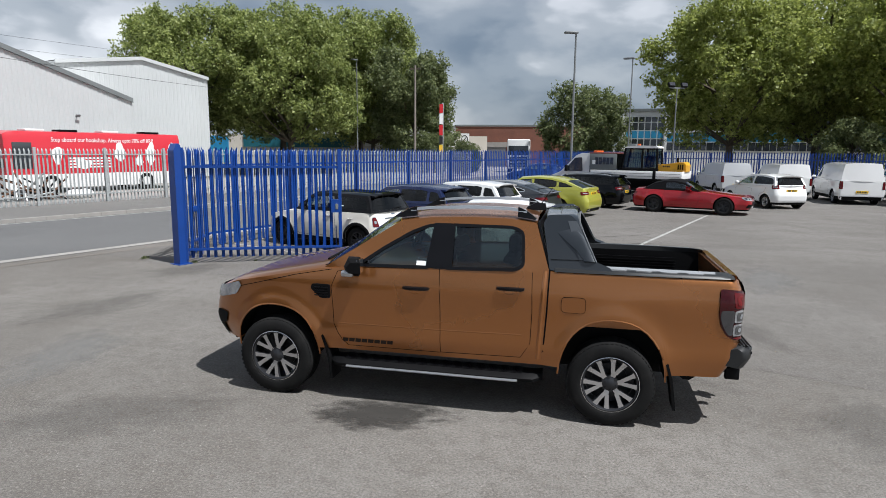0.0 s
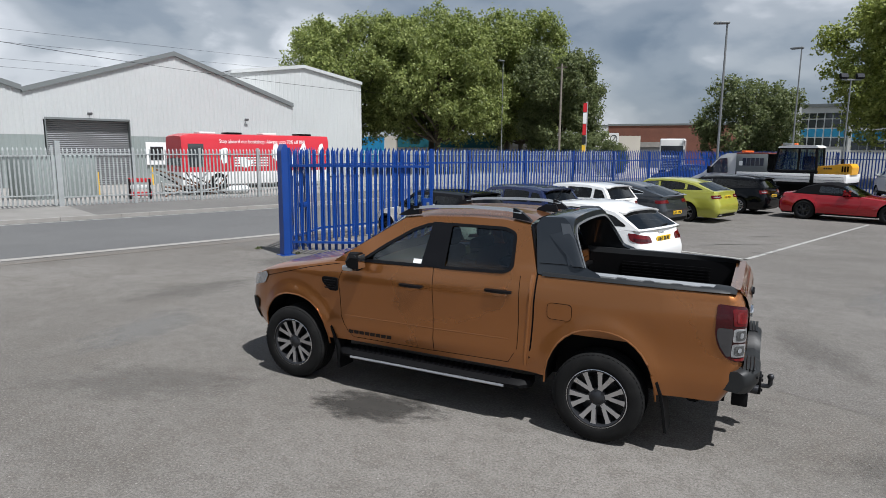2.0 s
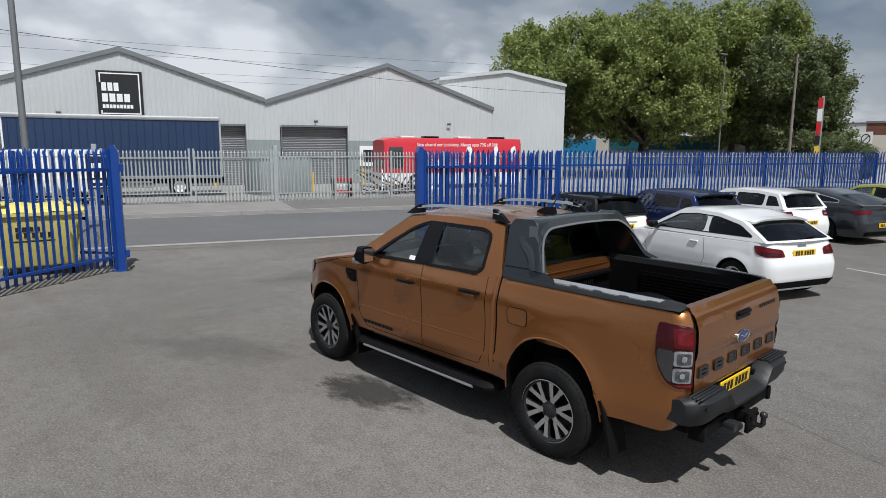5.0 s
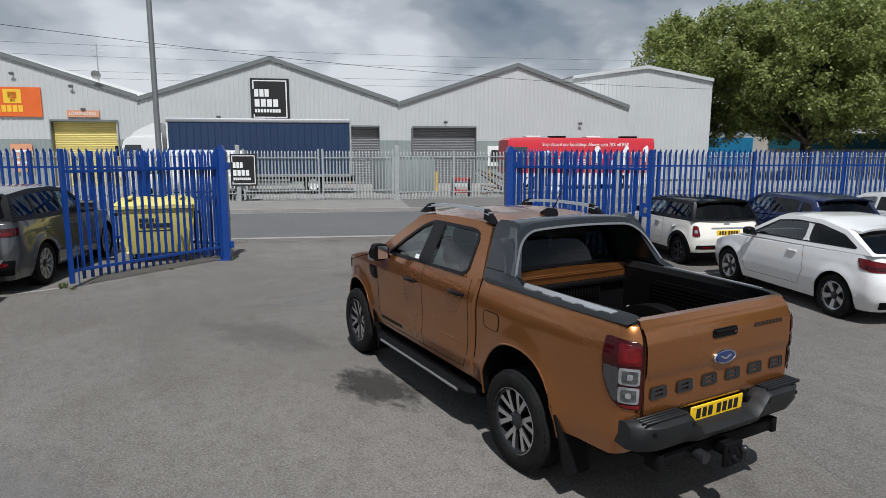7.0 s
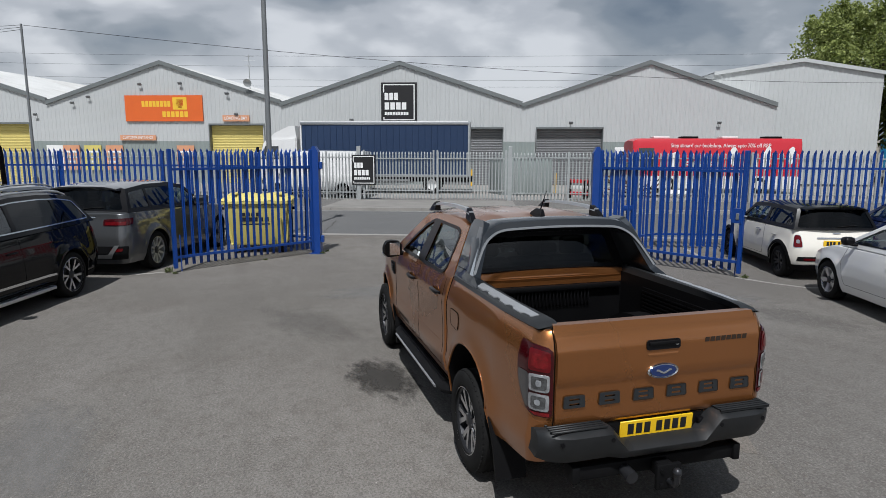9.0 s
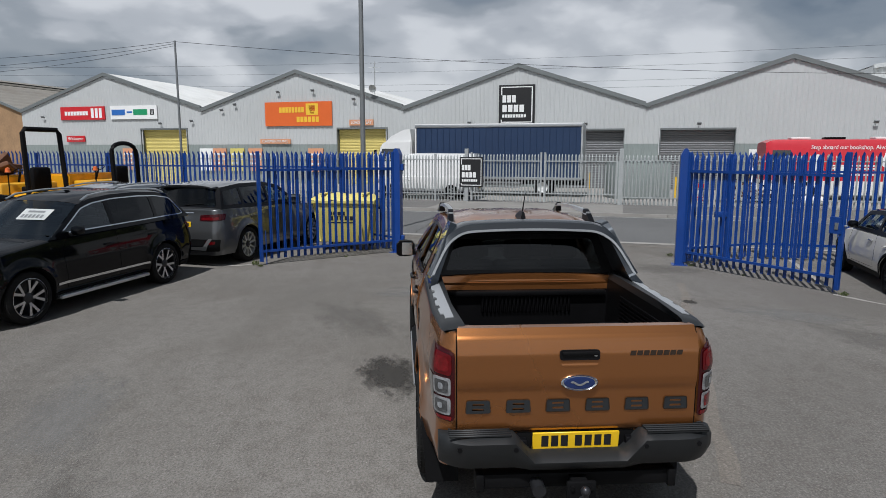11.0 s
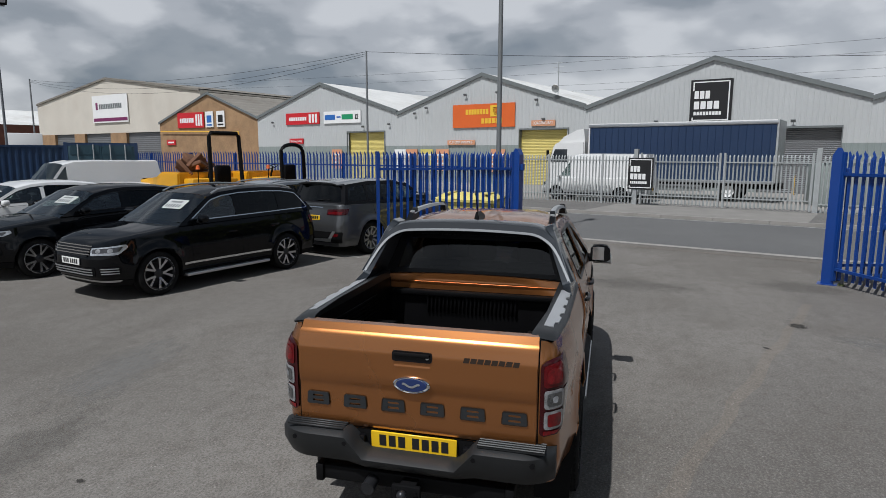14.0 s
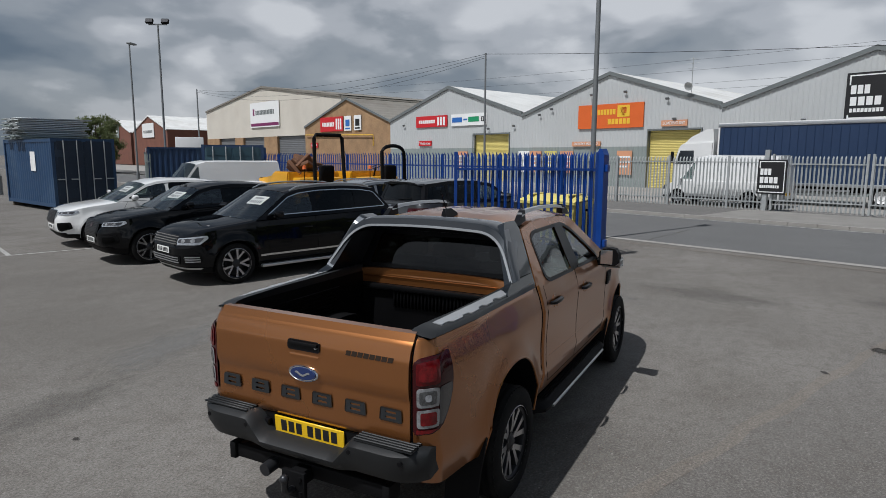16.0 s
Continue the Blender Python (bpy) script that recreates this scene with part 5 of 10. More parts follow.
    for k, (y, z) in enumerate(arc):
        ta, tb = arc[max(0, k - 1)], arc[min(len(arc) - 1, k + 1)]
        d = Vector((0, tb[0] - ta[0], tb[1] - ta[1])).normalized()
        o = Vector((0, -d.z, d.y)) * lerp(0.036, 0.074, max(0.0, (abs(d.y) - 0.4) / 0.6))
        x = hoop_x(z)
        deep = lerp(0.10, 0.30, min(1, max(0, (z - 1.5) / 0.25)))
        rows.append([Vector((x, y, z)), Vector((x + 0.02, y, z)) + o * 0.8, Vector((x + 0.06, y, z)) + o, Vector((x + deep, y, z)) + o * 0.8, Vector((x + deep, y, z))])
    loft(bm, rows)
    part("roof_hoop", bm, GREY, root, "dark grey sports-bar hoop")
    bm = bmesh.new()
    strip(bm, [(hoop_x(z) - 0.002, y, z + 0.004) for y, z in arc], 0.018, lambda p: (-1, 0, 0.3), 0.006)
    part("hoop_frame", bm, surf("brushed_frame", (0.24, 0.25, 0.26), 0.5, 0.6, bump=0), root, "satin silver frame of the rear opening")
    # roof rails
    for sg in (1, -1):
        for a, b, mt in ((0.80, 1.90, SILVER), (0.70, 0.88, TRIM_BLACK), (1.84, 2.06, TRIM_BLACK)):
            bm = bmesh.new()
            n = 14
            rows = []
            for k in range(n + 1):
                x = lerp(a, b, k / n)
                y = C.ys(x, roofline(x)) - 0.045
                z = roofline(x) + 0.028
                h = 0.075
                if mt is TRIM_BLACK:
                    t = k / n if a > 1 else 1 - k / n
                    h = 0.085 * (1 - t ** 1.6) + 0.004
                    w = 0.030
                else:
                    w = 0.026
                lo = 0.0 if mt is TRIM_BLACK else 0.05
                rows.append([(x, sg * (y - w), z + lo), (x, sg * (y - w * 0.7), z + h), (x, sg * (y + w * 0.7), z + h), (x, sg * (y + w), z + lo)])
            loft(bm, rows)
            part("roof_rail" if mt is SILVER else "rail_foot", bm, mt, root, "satin silver roof rail" if mt is SILVER else "black rail foot")
    # aerial
    bm = bmesh.new()
    loft(bm, [[(0.86 - d * 0.3 - l, w, 1.85 + d), (0.86 - d * 0.3 - l, -w, 1.85 + d), (0.66 + f, -w * 0.6, 1.85 + d), (0.66 + f, w * 0.6, 1.85 + d)] for d, w, l, f in ((-0.02, 0.035, 0, 0), (0.012, 0.03, 0.01, 0.0), (0.05, 0.012, 0.07, 0.01))])
    ae = part("aerial", bm, TRIM_BLACK, root)
    part("aerial_rod", tubed([(0.72, 0, 1.88), (0.60, 0, 2.06)], 0.006, 6, 0.003), TRIM_BLACK, ae)
    # tail lamps: a red shell with smoked outer window, two chrome-framed chambers and a red foot
    BRIGHT_RED = surf("bright_red_lens", (0.125, 0.003, 0.005), 0.18, var=0.55, scale=34, fine=160, bump=0.3, depth=0.001, coat=0.5, spec=0.3)
    CHAMBER = surf("lamp_chamber", (0.10, 0.105, 0.11), 0.22, 0.6, var=0.7, scale=30, fine=160, bump=0.3, depth=0.001, coat=1.0)
    lamp = rounded([(0.722, 1.262), (0.86, 1.280), (0.955, 1.286), (0.985, 1.18), (0.985, 1.06), (0.955, 0.96), (0.895, 0.875), (0.83, 0.845), (0.722, 0.838)], 0.025, 3)
    for sg in (1, -1):
        def lens(name, outline, mat, off, parent=None, label=""):
            bm = bmesh.new()
            patch_rows(bm, outline, lambda a, z: S.end(a * sg, z, True, off))
            return part(name, bm, mat, parent or root, label)

        shell = lens("tail_lamp", lamp, RED_DARK, 0.012, None, "red and smoked wrap-round tail lamp with chrome-framed chambers")
        lens("lamp_red_window", rounded([(0.738, 1.245), (0.862, 1.258), (0.868, 1.125), (0.738, 1.118)], 0.02, 2), RED_LENS, 0.016, shell)
        lens("lamp_reflector", rounded([(0.755, 1.225), (0.842, 1.232), (0.846, 1.145), (0.755, 1.140)], 0.025, 3), BRIGHT_RED, 0.019, shell)
        lens("lamp_smoked_window", rounded([(0.862, 1.108), (0.972, 1.108), (0.970, 1.04), (0.942, 0.965), (0.893, 0.893), (0.862, 0.885)], 0.02, 2), SMOKE_LENS, 0.0155, shell)
        for z0, z1, mat in ((0.997, 1.108, CHAMBER), (0.880, 0.988, CHAMBER if sg > 0 else BRIGHT_RED)):
            lens("chamber_frame", rounded([(0.742, z0), (0.858, z0 + 0.003), (0.860, z1), (0.742, z1 - 0.003)], 0.018, 3), CLEAR_LENS, 0.017, shell)
            lens("lamp_chamber", rounded([(0.758, z0 + 0.016), (0.842, z0 + 0.018), (0.844, z1 - 0.016), (0.758, z1 - 0.018)], 0.014, 3), mat, 0.020, shell)
            if mat is CHAMBER:
                lens("lamp_bulb", rounded([(0.786, z0 + 0.036), (0.816, z0 + 0.036), (0.816, z1 - 0.034), (0.786, z1 - 0.034)], 0.014, 3), HEAD_LENS, 0.022, shell)
        lens("lamp_foot", rounded([(0.738, 0.872), (0.86, 0.872), (0.815, 0.853), (0.738, 0.848)], 0.008, 2), BRIGHT_RED, 0.016, shell)
    # tailgate
    def tg(a, z, off=0.0):
        return S.end(a, z, True, off)

    bm = bmesh.new()
    gate = [(-0.705, 0.77), (0.705, 0.77), (0.705, 1.345), (-0.705, 1.345)]
    swell = curve([(0.77, 0.004), (0.80, 0.012), (1.02, 0.010), (1.045, 0.020), (1.09, 0.026), (1.26, 0.021), (1.31, 0.018), (1.335, 0.014), (1.345, 0.010)])
    grid(bm, 20, 40, lambda u, v: tg(lerp(-0.705, 0.705, u), lerp(0.77, 1.345, v), swell(lerp(0.77, 1.345, v))))
    tgp = part("tailgate", bm, ORANGE, root)
    bm = bmesh.new()
    loft(bm, [[tg(a, 1.34, 0.006), tg(a, 1.375, 0.004) + Vector((0, 0, 0.008)), tg(a, 1.375, -0.05) + Vector((0, 0, 0.01)), tg(a, 1.34, -0.06)] for a in np.linspace(-0.705, 0.705, 11)])
    part("tailgate_lip", bm, ORANGE, root)
    bm = bmesh.new()
    ring = [(-0.71, 0.765), (0.71, 0.765), (0.71, 1.37)]
    for pts in ([(-0.712, 0.765), (-0.712, 1.37)], [(0.712, 0.765), (0.712, 1.37)], [(-0.71, 0.765), (0.71, 0.765)]):
        line = [(lerp(pts[0][0], pts[1][0], k / 12), lerp(pts[0][1], pts[1][1], k / 12)) for k in range(13)]
        strip(bm, [tg(a, z, 0.001) for a, z in line], 0.007, lambda p: (-1, 0, 0), 0.002)
    part("tailgate_gap", bm, GAP, root)
    bm = bmesh.new()
    sheet(bm, dense(rounded([(-0.118, 1.205), (0.118, 1.205), (0.118, 1.266), (-0.118, 1.266)], 0.018, 3), 0.05), [], lambda a, z: tg(a, z, 0.030), 0.02)
    hd = part("tailgate_handle", bm, TRIM_BLACK, tgp, "black tailgate handle")
    part("tailgate_handle_lip", boxed(tg(0, 1.2).x - 0.042, tg(0, 1.2).x - 0.024, -0.105, 0.105, 1.235, 1.258, 0.006), BLACK, hd)
    bm = bmesh.new()
    patch_rows(bm, rounded([(-0.105, 1.165), (0.105, 1.165), (0.112, 1.21), (-0.112, 1.21)], 0.022, 4), lambda a, z: tg(a, z, swell(z) + 0.003 - 0.012 * max(0.0, (z - 1.175) / 0.035)))
    part("handle_scoop", bm, ORANGE, hd, "orange finger scoop below the handle")
    part("handle_lock", lathe(bmesh.new(), [(0, 0.004), (0.010, 0.003), (0.011, -0.01)], 12), SILVER, hd).matrix_local = pose(tg(0, 1.2).x - 0.032, -0.092, 1.236, 0, 0, 90)
    p = tg(0, 1.072, 0.028)
    bm = bmesh.new()
    for rx, rz, y0, y1 in ((0.110, 0.049, 0.0, 0.012),):
        ringv = [[(p.x - dy, rx * f * math.cos(t), 1.072 + rz * f * math.sin(t)) for t in np.linspace(0, 2 * math.pi, 36, endpoint=False)] for dy, f in ((-0.01, 1.0), (0.008, 1.0), (0.014, 0.93), (0.010, 0.86))]
        loft(bm, ringv)
    bd = part("oval_badge", bm, CHROME, tgp, "blue oval badge with chrome rim")
    bm = bmesh.new()
    loft(bm, [[(p.x - dy, 0.092 * f * math.cos(t), 1.072 + 0.038 * f * math.sin(t)) for t in np.linspace(0, 2 * math.pi, 36, endpoint=False)] for dy, f in ((0.008, 1.0), (0.0145, 0.97), (0.016, 0.6))])
    part("badge_face", bm, surf("badge_blue", (0.01, 0.03, 0.13), 0.2, 0.3, bump=0, coat=1.0), bd)
    bm = bmesh.new()
    strip(bm, [(p.x - 0.0165, 0.05 * math.cos(t), 1.071 + 0.009 * math.sin(3 * t)) for t in np.linspace(0.15, math.pi - 0.15, 15)], 0.011, lambda q: (-1, 0, 0), 0.002)
    part("badge_script", bm, SILVER, bd)
    # model name: six dark plain blocks, and a small decal of bars
    for k in range(6):
        a = -0.587 + k * 0.2348
        outer = [(a - 0.072, 0.893), (a + 0.072, 0.893), (a + 0.066, 0.967), (a - 0.066, 0.967)]
        bm = bmesh.new()
        sheet(bm, rounded(outer, 0.010, 2), [rounded([(a - 0.036, 0.908), (a + 0.036, 0.908), (a + 0.033, 0.922), (a - 0.033, 0.922)], 0.004, 2), rounded([(a - 0.036, 0.938), (a + 0.036, 0.938), (a + 0.033, 0.951), (a - 0.033, 0.951)], 0.004, 2)], lambda q, z: tg(-q, z, swell(z) + 0.006), 0.006)
        nb = part("name_block", bm, surf("graphite_decal", (0.022, 0.025, 0.028), 0.45, 0.2, bump=0) if k == 0 else bpy.data.materials["graphite_decal"], tgp)
        bm = bmesh.new()
        ring = dense(rounded(outer, 0.010, 2), 0.03)
        strip(bm, [tg(-q, z, swell(z) + 0.007) for q, z in ring + ring[:1]], 0.005, lambda q: (-1, 0, 0), 0.001)
        part("name_block_edge", bm, DECAL, nb)
    for k in range(8):
        bm = bmesh.new()
        a = 0.296 + k * 0.0395
        sheet(bm, [(a, 1.226), (a + 0.033, 1.226), (a + 0.040, 1.254), (a + 0.007, 1.254)], [], lambda q, z: tg(-q, z, swell(z) + 0.003))
        part("decal_bar", bm, DECAL, tgp)
    # rear bumper with step pads, sensors and tow hitch
    bm = bmesh.new()
    prof_out = []
    for k in range(31):
        t = lerp(-1, 1, k / 30)
        y = 0.815 * t
        wing = abs(t)
        xo = -1.190 + 0.10 * max(0, (wing - 0.76) / 0.24) ** 2.0
        cut = 1.0 if wing < 0.36 else (0.0 if wing > 0.44 else (0.44 - wing) / 0.08)
        ztop, zbot = lerp(0.785, 0.665, cut), lerp(0.585, 0.562, cut)
        tip = max(0.0, (wing - 0.93) / 0.07) ** 2
        ztop, zbot = ztop - 0.014 * tip, zbot + 0.012 * tip
        xin = -0.98 if wing < 0.8 else lerp(-0.98, -0.92, (wing - 0.8) / 0.2)
        xf = xo + 0.025
        prof_out.append([(xin, y, ztop - 0.02), (xf + 0.03, y, ztop), (xo, y, ztop - 0.035), (xo + 0.004, y, lerp(ztop, zbot, 0.6)), (xo + 0.05, y, zbot), (xin, y, zbot + 0.02)])
    loft(bm, prof_out)
    bp = part("rear_bumper", bm, surf("bumper_plastic", (0.013, 0.014, 0.015), 0.5, var=0.15, scale=5, fine=220, bump=0.12, depth=0.0008, spec=0.35), root, "black textured step bumper", angle=50)
    for sg in (1, -1):
        bm = bmesh.new()
        for k in range(5):
            box(bm, -1.155 + k * 0.026, -1.142 + k * 0.026, sg * 0.40, sg * 0.76, 0.778, 0.792, 0.004, 1)
        part("step_pad", bm, bpy.data.materials["bumper_plastic"], bp)
        for y in (0.38, 0.70):
            part("parking_sensor", lathe(bmesh.new(), [(0, 0.003), (0.014, 0.002), (0.015, -0.01)], 14), TRIM_BLACK, bp).matrix_local = pose(-1.189 if y < 0.5 else -1.175, sg * y, 0.715, 0, 0, 90)
    part("number_plate_recess", boxed(-1.048, -0.98, -0.36, 0.36, 0.62, 0.775, 0.01), BLACK, bp)
    number_plate(bp, pose(-1.060, 0, 0.705, -4, 0, 90), PLATE_Y, 0.52, 0.105)
    for sg in (1, -1):
        part("recess_bolt", boxed(-1.085, -1.04, sg * 0.325 - 0.03, sg * 0.325 + 0.03, 0.665, 0.725, 0.012), TRIM_BLACK, bp)
    bm = bmesh.new()
    box(bm, -1.10, -1.02, -0.58, 0.58, 0.43, 0.52, 0.01)
    box(bm, -1.12, -1.0, -0.60, -0.55, 0.42, 0.53, 0.01)
    box(bm, -1.12, -1.0, 0.55, 0.60, 0.42, 0.53, 0.01)
    hitch = part("tow_bar", bm, BLACK, root, "black steel tow bar")
    bm = boxed(-1.20, -1.06, -0.05, 0.05, 0.42, 0.51, 0.01)
    box(bm, -1.215, -1.185, -0.085, 0.085, 0.36, 0.52, 0.008)
    for y, z in ((-0.055, 0.395), (0.055, 0.395), (-0.055, 0.485), (0.055, 0.485)):
        tube(bm, [(-1.215, y, z), (-1.228, y, z)], 0.014, 6)
    part("hitch_head", bm, BLACK, hitch)
    bm = bmesh.new()
    bmesh.ops.create_uvsphere(bm, u_segments=16, v_segments=10, radius=0.028, matrix=Matrix.Translation((-1.285, 0, 0.505)))
    tube(bm, [(-1.21, 0, 0.415), (-1.27, 0, 0.42), (-1.285, 0, 0.44), (-1.285, 0, 0.495)], 0.02, 8)
    part("tow_ball", bm, ALLOY_DARK, hitch)
    part("tow_socket", tubed([(-1.09, 0.24, 0.465), (-1.19, 0.24, 0.455)], 0.040, 12), ALLOY_DARK, hitch)
    # chassis and underside
    bm = bmesh.new()
    box(bm, -0.95, 3.9, 0.38, 0.50, 0.40, 0.52, 0.01)
    box(bm, -0.95, 3.9, -0.50, -0.38, 0.40, 0.52, 0.01)
    tube(bm, [(0, -0.7, 0.385), (0, 0.7, 0.385)], 0.06, 10)
    tube(bm, [(3.22, -0.7, 0.385), (3.22, 0.7, 0.385)], 0.05, 10)
    box(bm, 1.2, 2.2, -0.3, 0.3, 0.32, 0.5, 0.03)
    tube(bm, [(-0.85, -0.45, 0.42), (-0.7, 0.45, 0.42)], 0.09, 10)
    part("chassis", bm, BLACK, root)
    # front: lamps, grille, bumper
    end_patch(root, "headlamp", S, rounded([(0.50, 1.0), (0.78, 1.04), (1.02, 1.10), (1.05, 1.06), (0.97, 0.96), (0.72, 0.90), (0.50, 0.90)], 0.02, 2), HEAD_LENS, False, 0.010)
    bm = bmesh.new()
    sheet(bm, dense(rounded([(-0.47, 0.78), (0.47, 0.78), (0.49, 1.0), (-0.49, 1.0)], 0.04, 3), 0.1), [], lambda a, z: S.end(a, z, False, 0.012))
    gr = part("grille", bm, TRIM_BLACK, root)
    bm = bmesh.new()
    for z in (0.83, 0.89, 0.95):
        strip(bm, [S.end(lerp(-0.45, 0.45, k / 10), z, False, 0.014) for k in range(11)], 0.022, lambda p: (1, 0, 0), 0.012)
    part("grille_bar", bm, ALLOY_DARK, gr)
    end_patch(root, "fog_lamp_surround", S, rounded([(0.55, 0.62), (0.80, 0.63), (0.85, 0.75), (0.68, 0.77)], 0.03, 2), BLACK, False, 0.012)
    bm = bmesh.new()
    grid(bm, 20, 3, lambda u, v: S.end(lerp(-0.75, 0.75, u), lerp(0.50, 0.62, v), False, 0.014))
    part("lower_grille", bm, BLACK, root)
    return root, S


truck, truck_shell = pickup()

# ---- ground, road and kerbs ----
def flat_quad(name, s0, s1, n0, n1, z, material, label, category, cuts=1):
    bm = bmesh.new()
    grid(bm, cuts, cuts, lambda u, v: at(lerp(s0, s1, u), lerp(n0, n1, v), z))
    return tagged(part(name, bm, material, None, smooth=False), label, category, kind="structure")


bm = bmesh.new()
grid(bm, 2, 2, lambda u, v: (lerp(-1500, 1500, u), lerp(-1500, 1500, v), 0.0))
tagged(part("ground", bm, ASPHALT, None, smooth=False), "worn grey asphalt of the sales yard", "ground", kind="structure")
flat_quad("road", -160, 160, -20.2, -12.75, 0.004, ROAD, "grey asphalt road past the yard gate", "road")
flat_quad("road_edge_line", -160, 160, -13.05, -12.76, 0.008, CONCRETE, "pale channel stones along the road edge", "kerb")
flat_quad("pavement", -160, 160, -24.9, -20.35, 0.11, PAVING, "asphalt footway beyond the road", "pavement")
flat_quad("road_line", -160, 160, -20.02, -19.9, 0.008, LINE, "worn white line along the road edge", "road line")
flat_quad("crossing_apron", -7.4, 0.6, -24.6, -20.3, 0.115, surf("worn_apron_concrete", (0.21, 0.20, 0.185), 0.9, var=0.18, scale=1.2, fine=30, bump=0.4, stain=(0.15, 0.14, 0.13), stain_amount=0.5), "pale concrete crossing before the steel gates", "pavement")
flat_quad("forecourt", -160, 160, -39, -24.9, 0.10, CONCRETE, "pale concrete forecourt of the warehouses", "ground")
bm = bmesh.new()
for k in range(150):
    s = -70 + k * 0.92
    c = bmesh.ops.create_cube(bm, size=1)["verts"]
    p = at(s, -20.28, 0.06)
    bmesh.ops.transform(bm, matrix=Matrix.Translation(p) @ Matrix.Rotation(radians(70), 4, "Z") @ Matrix.Diagonal((0.91, 0.14, 0.13, 1)), verts=c)
tagged(part("kerb", bm, CONCRETE, None, smooth=False), "row of pale concrete kerb stones", "kerb", kind="structure")
ASPHALT_NEW = ground_mat("newer_asphalt", (0.124, 0.115, 0.105), (0.192, 0.181, 0.168), (0.29, 0.275, 0.255), 0.66, 0.5)
flat_quad("yard_strip", 1.52, 36.9, -12.2, 60, 0.0022, ASPHALT_NEW, "slightly darker strip of yard asphalt beyond the laid joint", "ground")
# yard markings
for s0, s1, n0, n1 in ((9.3, 19.6, -2.53, -2.43), (9.3, 9.4, -4.3, -2.43), (5.0, 9.3, -6.55, -6.47), (-16, -7.2, -6.85, -6.77), (-13.9, -13.8, -5.0, 1.6), (-19.5, -13.9, 0.55, 0.65)):
    flat_quad("bay_line", s0, s1, n0, n1, 0.005, LINE, "worn white bay line on the asphalt", "bay line")
# stains and scuffs soaked into the yard
def stain(label, cx, cy, rx, ry, turn, material, z=0.004):
    bm = bmesh.new()
    grid(bm, 1, 1, lambda u, v: (lerp(-1.1, 1.1, u), lerp(-1.1, 1.1, v), 0))
    ob = part("ground_stain", bm, material, None, smooth=False)
    ob.matrix_world = pose(cx, cy, z, 0, 0, turn) @ Matrix.Diagonal((rx, ry, 1, 1))
    tagged(ob, label, "stain", kind="structure")


OILY, DIRTY, SCUFF = "dark oil stain soaked into the asphalt", "brown dirt stain worn into the asphalt", "pale scuffed patch of asphalt"
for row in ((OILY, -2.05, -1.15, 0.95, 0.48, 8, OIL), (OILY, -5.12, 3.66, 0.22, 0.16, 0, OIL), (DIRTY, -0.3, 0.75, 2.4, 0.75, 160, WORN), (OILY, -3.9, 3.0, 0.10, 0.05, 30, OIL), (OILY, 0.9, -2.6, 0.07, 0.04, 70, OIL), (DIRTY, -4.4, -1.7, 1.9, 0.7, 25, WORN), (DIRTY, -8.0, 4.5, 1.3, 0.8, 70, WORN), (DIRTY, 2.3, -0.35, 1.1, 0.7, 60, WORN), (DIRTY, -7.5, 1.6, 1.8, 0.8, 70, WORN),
            (DIRTY, 0.6, -3.4, 1.3, 0.45, 5, WORN), (DIRTY, 1.8, 2.8, 1.6, 0.6, 110, WORN), (DIRTY, -2.8, 5.2, 1.5, 0.7, 20, WORN), (SCUFF, -6.2, -0.4, 1.6, 0.7, 100, PALE), (SCUFF, -1.2, -4.1, 1.7, 0.6, 12, PALE), (SCUFF, 3.2, 6.5, 2.2, 0.8, 70, PALE), (SCUFF, -4.2, 4.8, 1.4, 0.6, 60, PALE)):
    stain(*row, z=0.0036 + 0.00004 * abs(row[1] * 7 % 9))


def seam(name, label, pts, width, material, z):
    """A narrow band lying on the asphalt."""
    bm = bmesh.new()
    rows = []
    rnd = random.Random(len(pts) + int(width * 1000))
    for k, p in enumerate(pts):
        q, o = Vector((*pts[min(k + 1, len(pts) - 1)], 0)), Vector((*pts[max(0, k - 1)], 0))
        sd = (q - o).normalized().cross(Vector((0, 0, 1))) * width / 2
        c = Vector((*p, z))
        rows.append((bm.verts.new(c + sd * rnd.uniform(0.7, 1.3)), bm.verts.new(c - sd * rnd.uniform(0.7, 1.3))))
    for a, b in zip(rows, rows[1:]):
        bm.faces.new((a[0], b[0], b[1], a[1]))
    tagged(part(name, bm, material, None, smooth=False), label, "ground seam", kind="structure")


SEAM = ground_mat("sandy_joint_asphalt", (0.150, 0.134, 0.117), (0.205, 0.186, 0.164), (0.33, 0.30, 0.265), 0.6, 0.5)
seam("asphalt_seam", "pale joint between two laid strips of asphalt", [(lerp(0.4, -6.6, k / 24), lerp(1.36, 4.2, k / 24) + 0.03 * math.sin(k * 1.3)) for k in range(25)], 0.13, SEAM, 0.0032)
for lab, pts in (("thin concrete edging beside the gate foot", ((4.16, -7.3), (4.6, -6.84), (5.05, -6.5))), ("thin concrete edging under the gate leaf", ((4.30, -11.3), (4.24, -9.3), (4.16, -7.3))), ("thin concrete edging along the fence foot", ((4.30, -11.3), (7.5, -11.1), (26.0, -10.9))), ("thin concrete edging beside the gate foot", ((-7.0, -7.02), (-7.5, -6.66), (-8.04, -6.80)))):
    line = [at(lerp(a[0], b[0], k / 10), lerp(a[1], b[1], k / 10)) for a, b in zip(pts, pts[1:]) for k in range(11)]
    seam("edging", lab, [(p.x, p.y) for k, p in enumerate(line) if k % 11 or k == 0], 0.085, CONCRETE, 0.006)
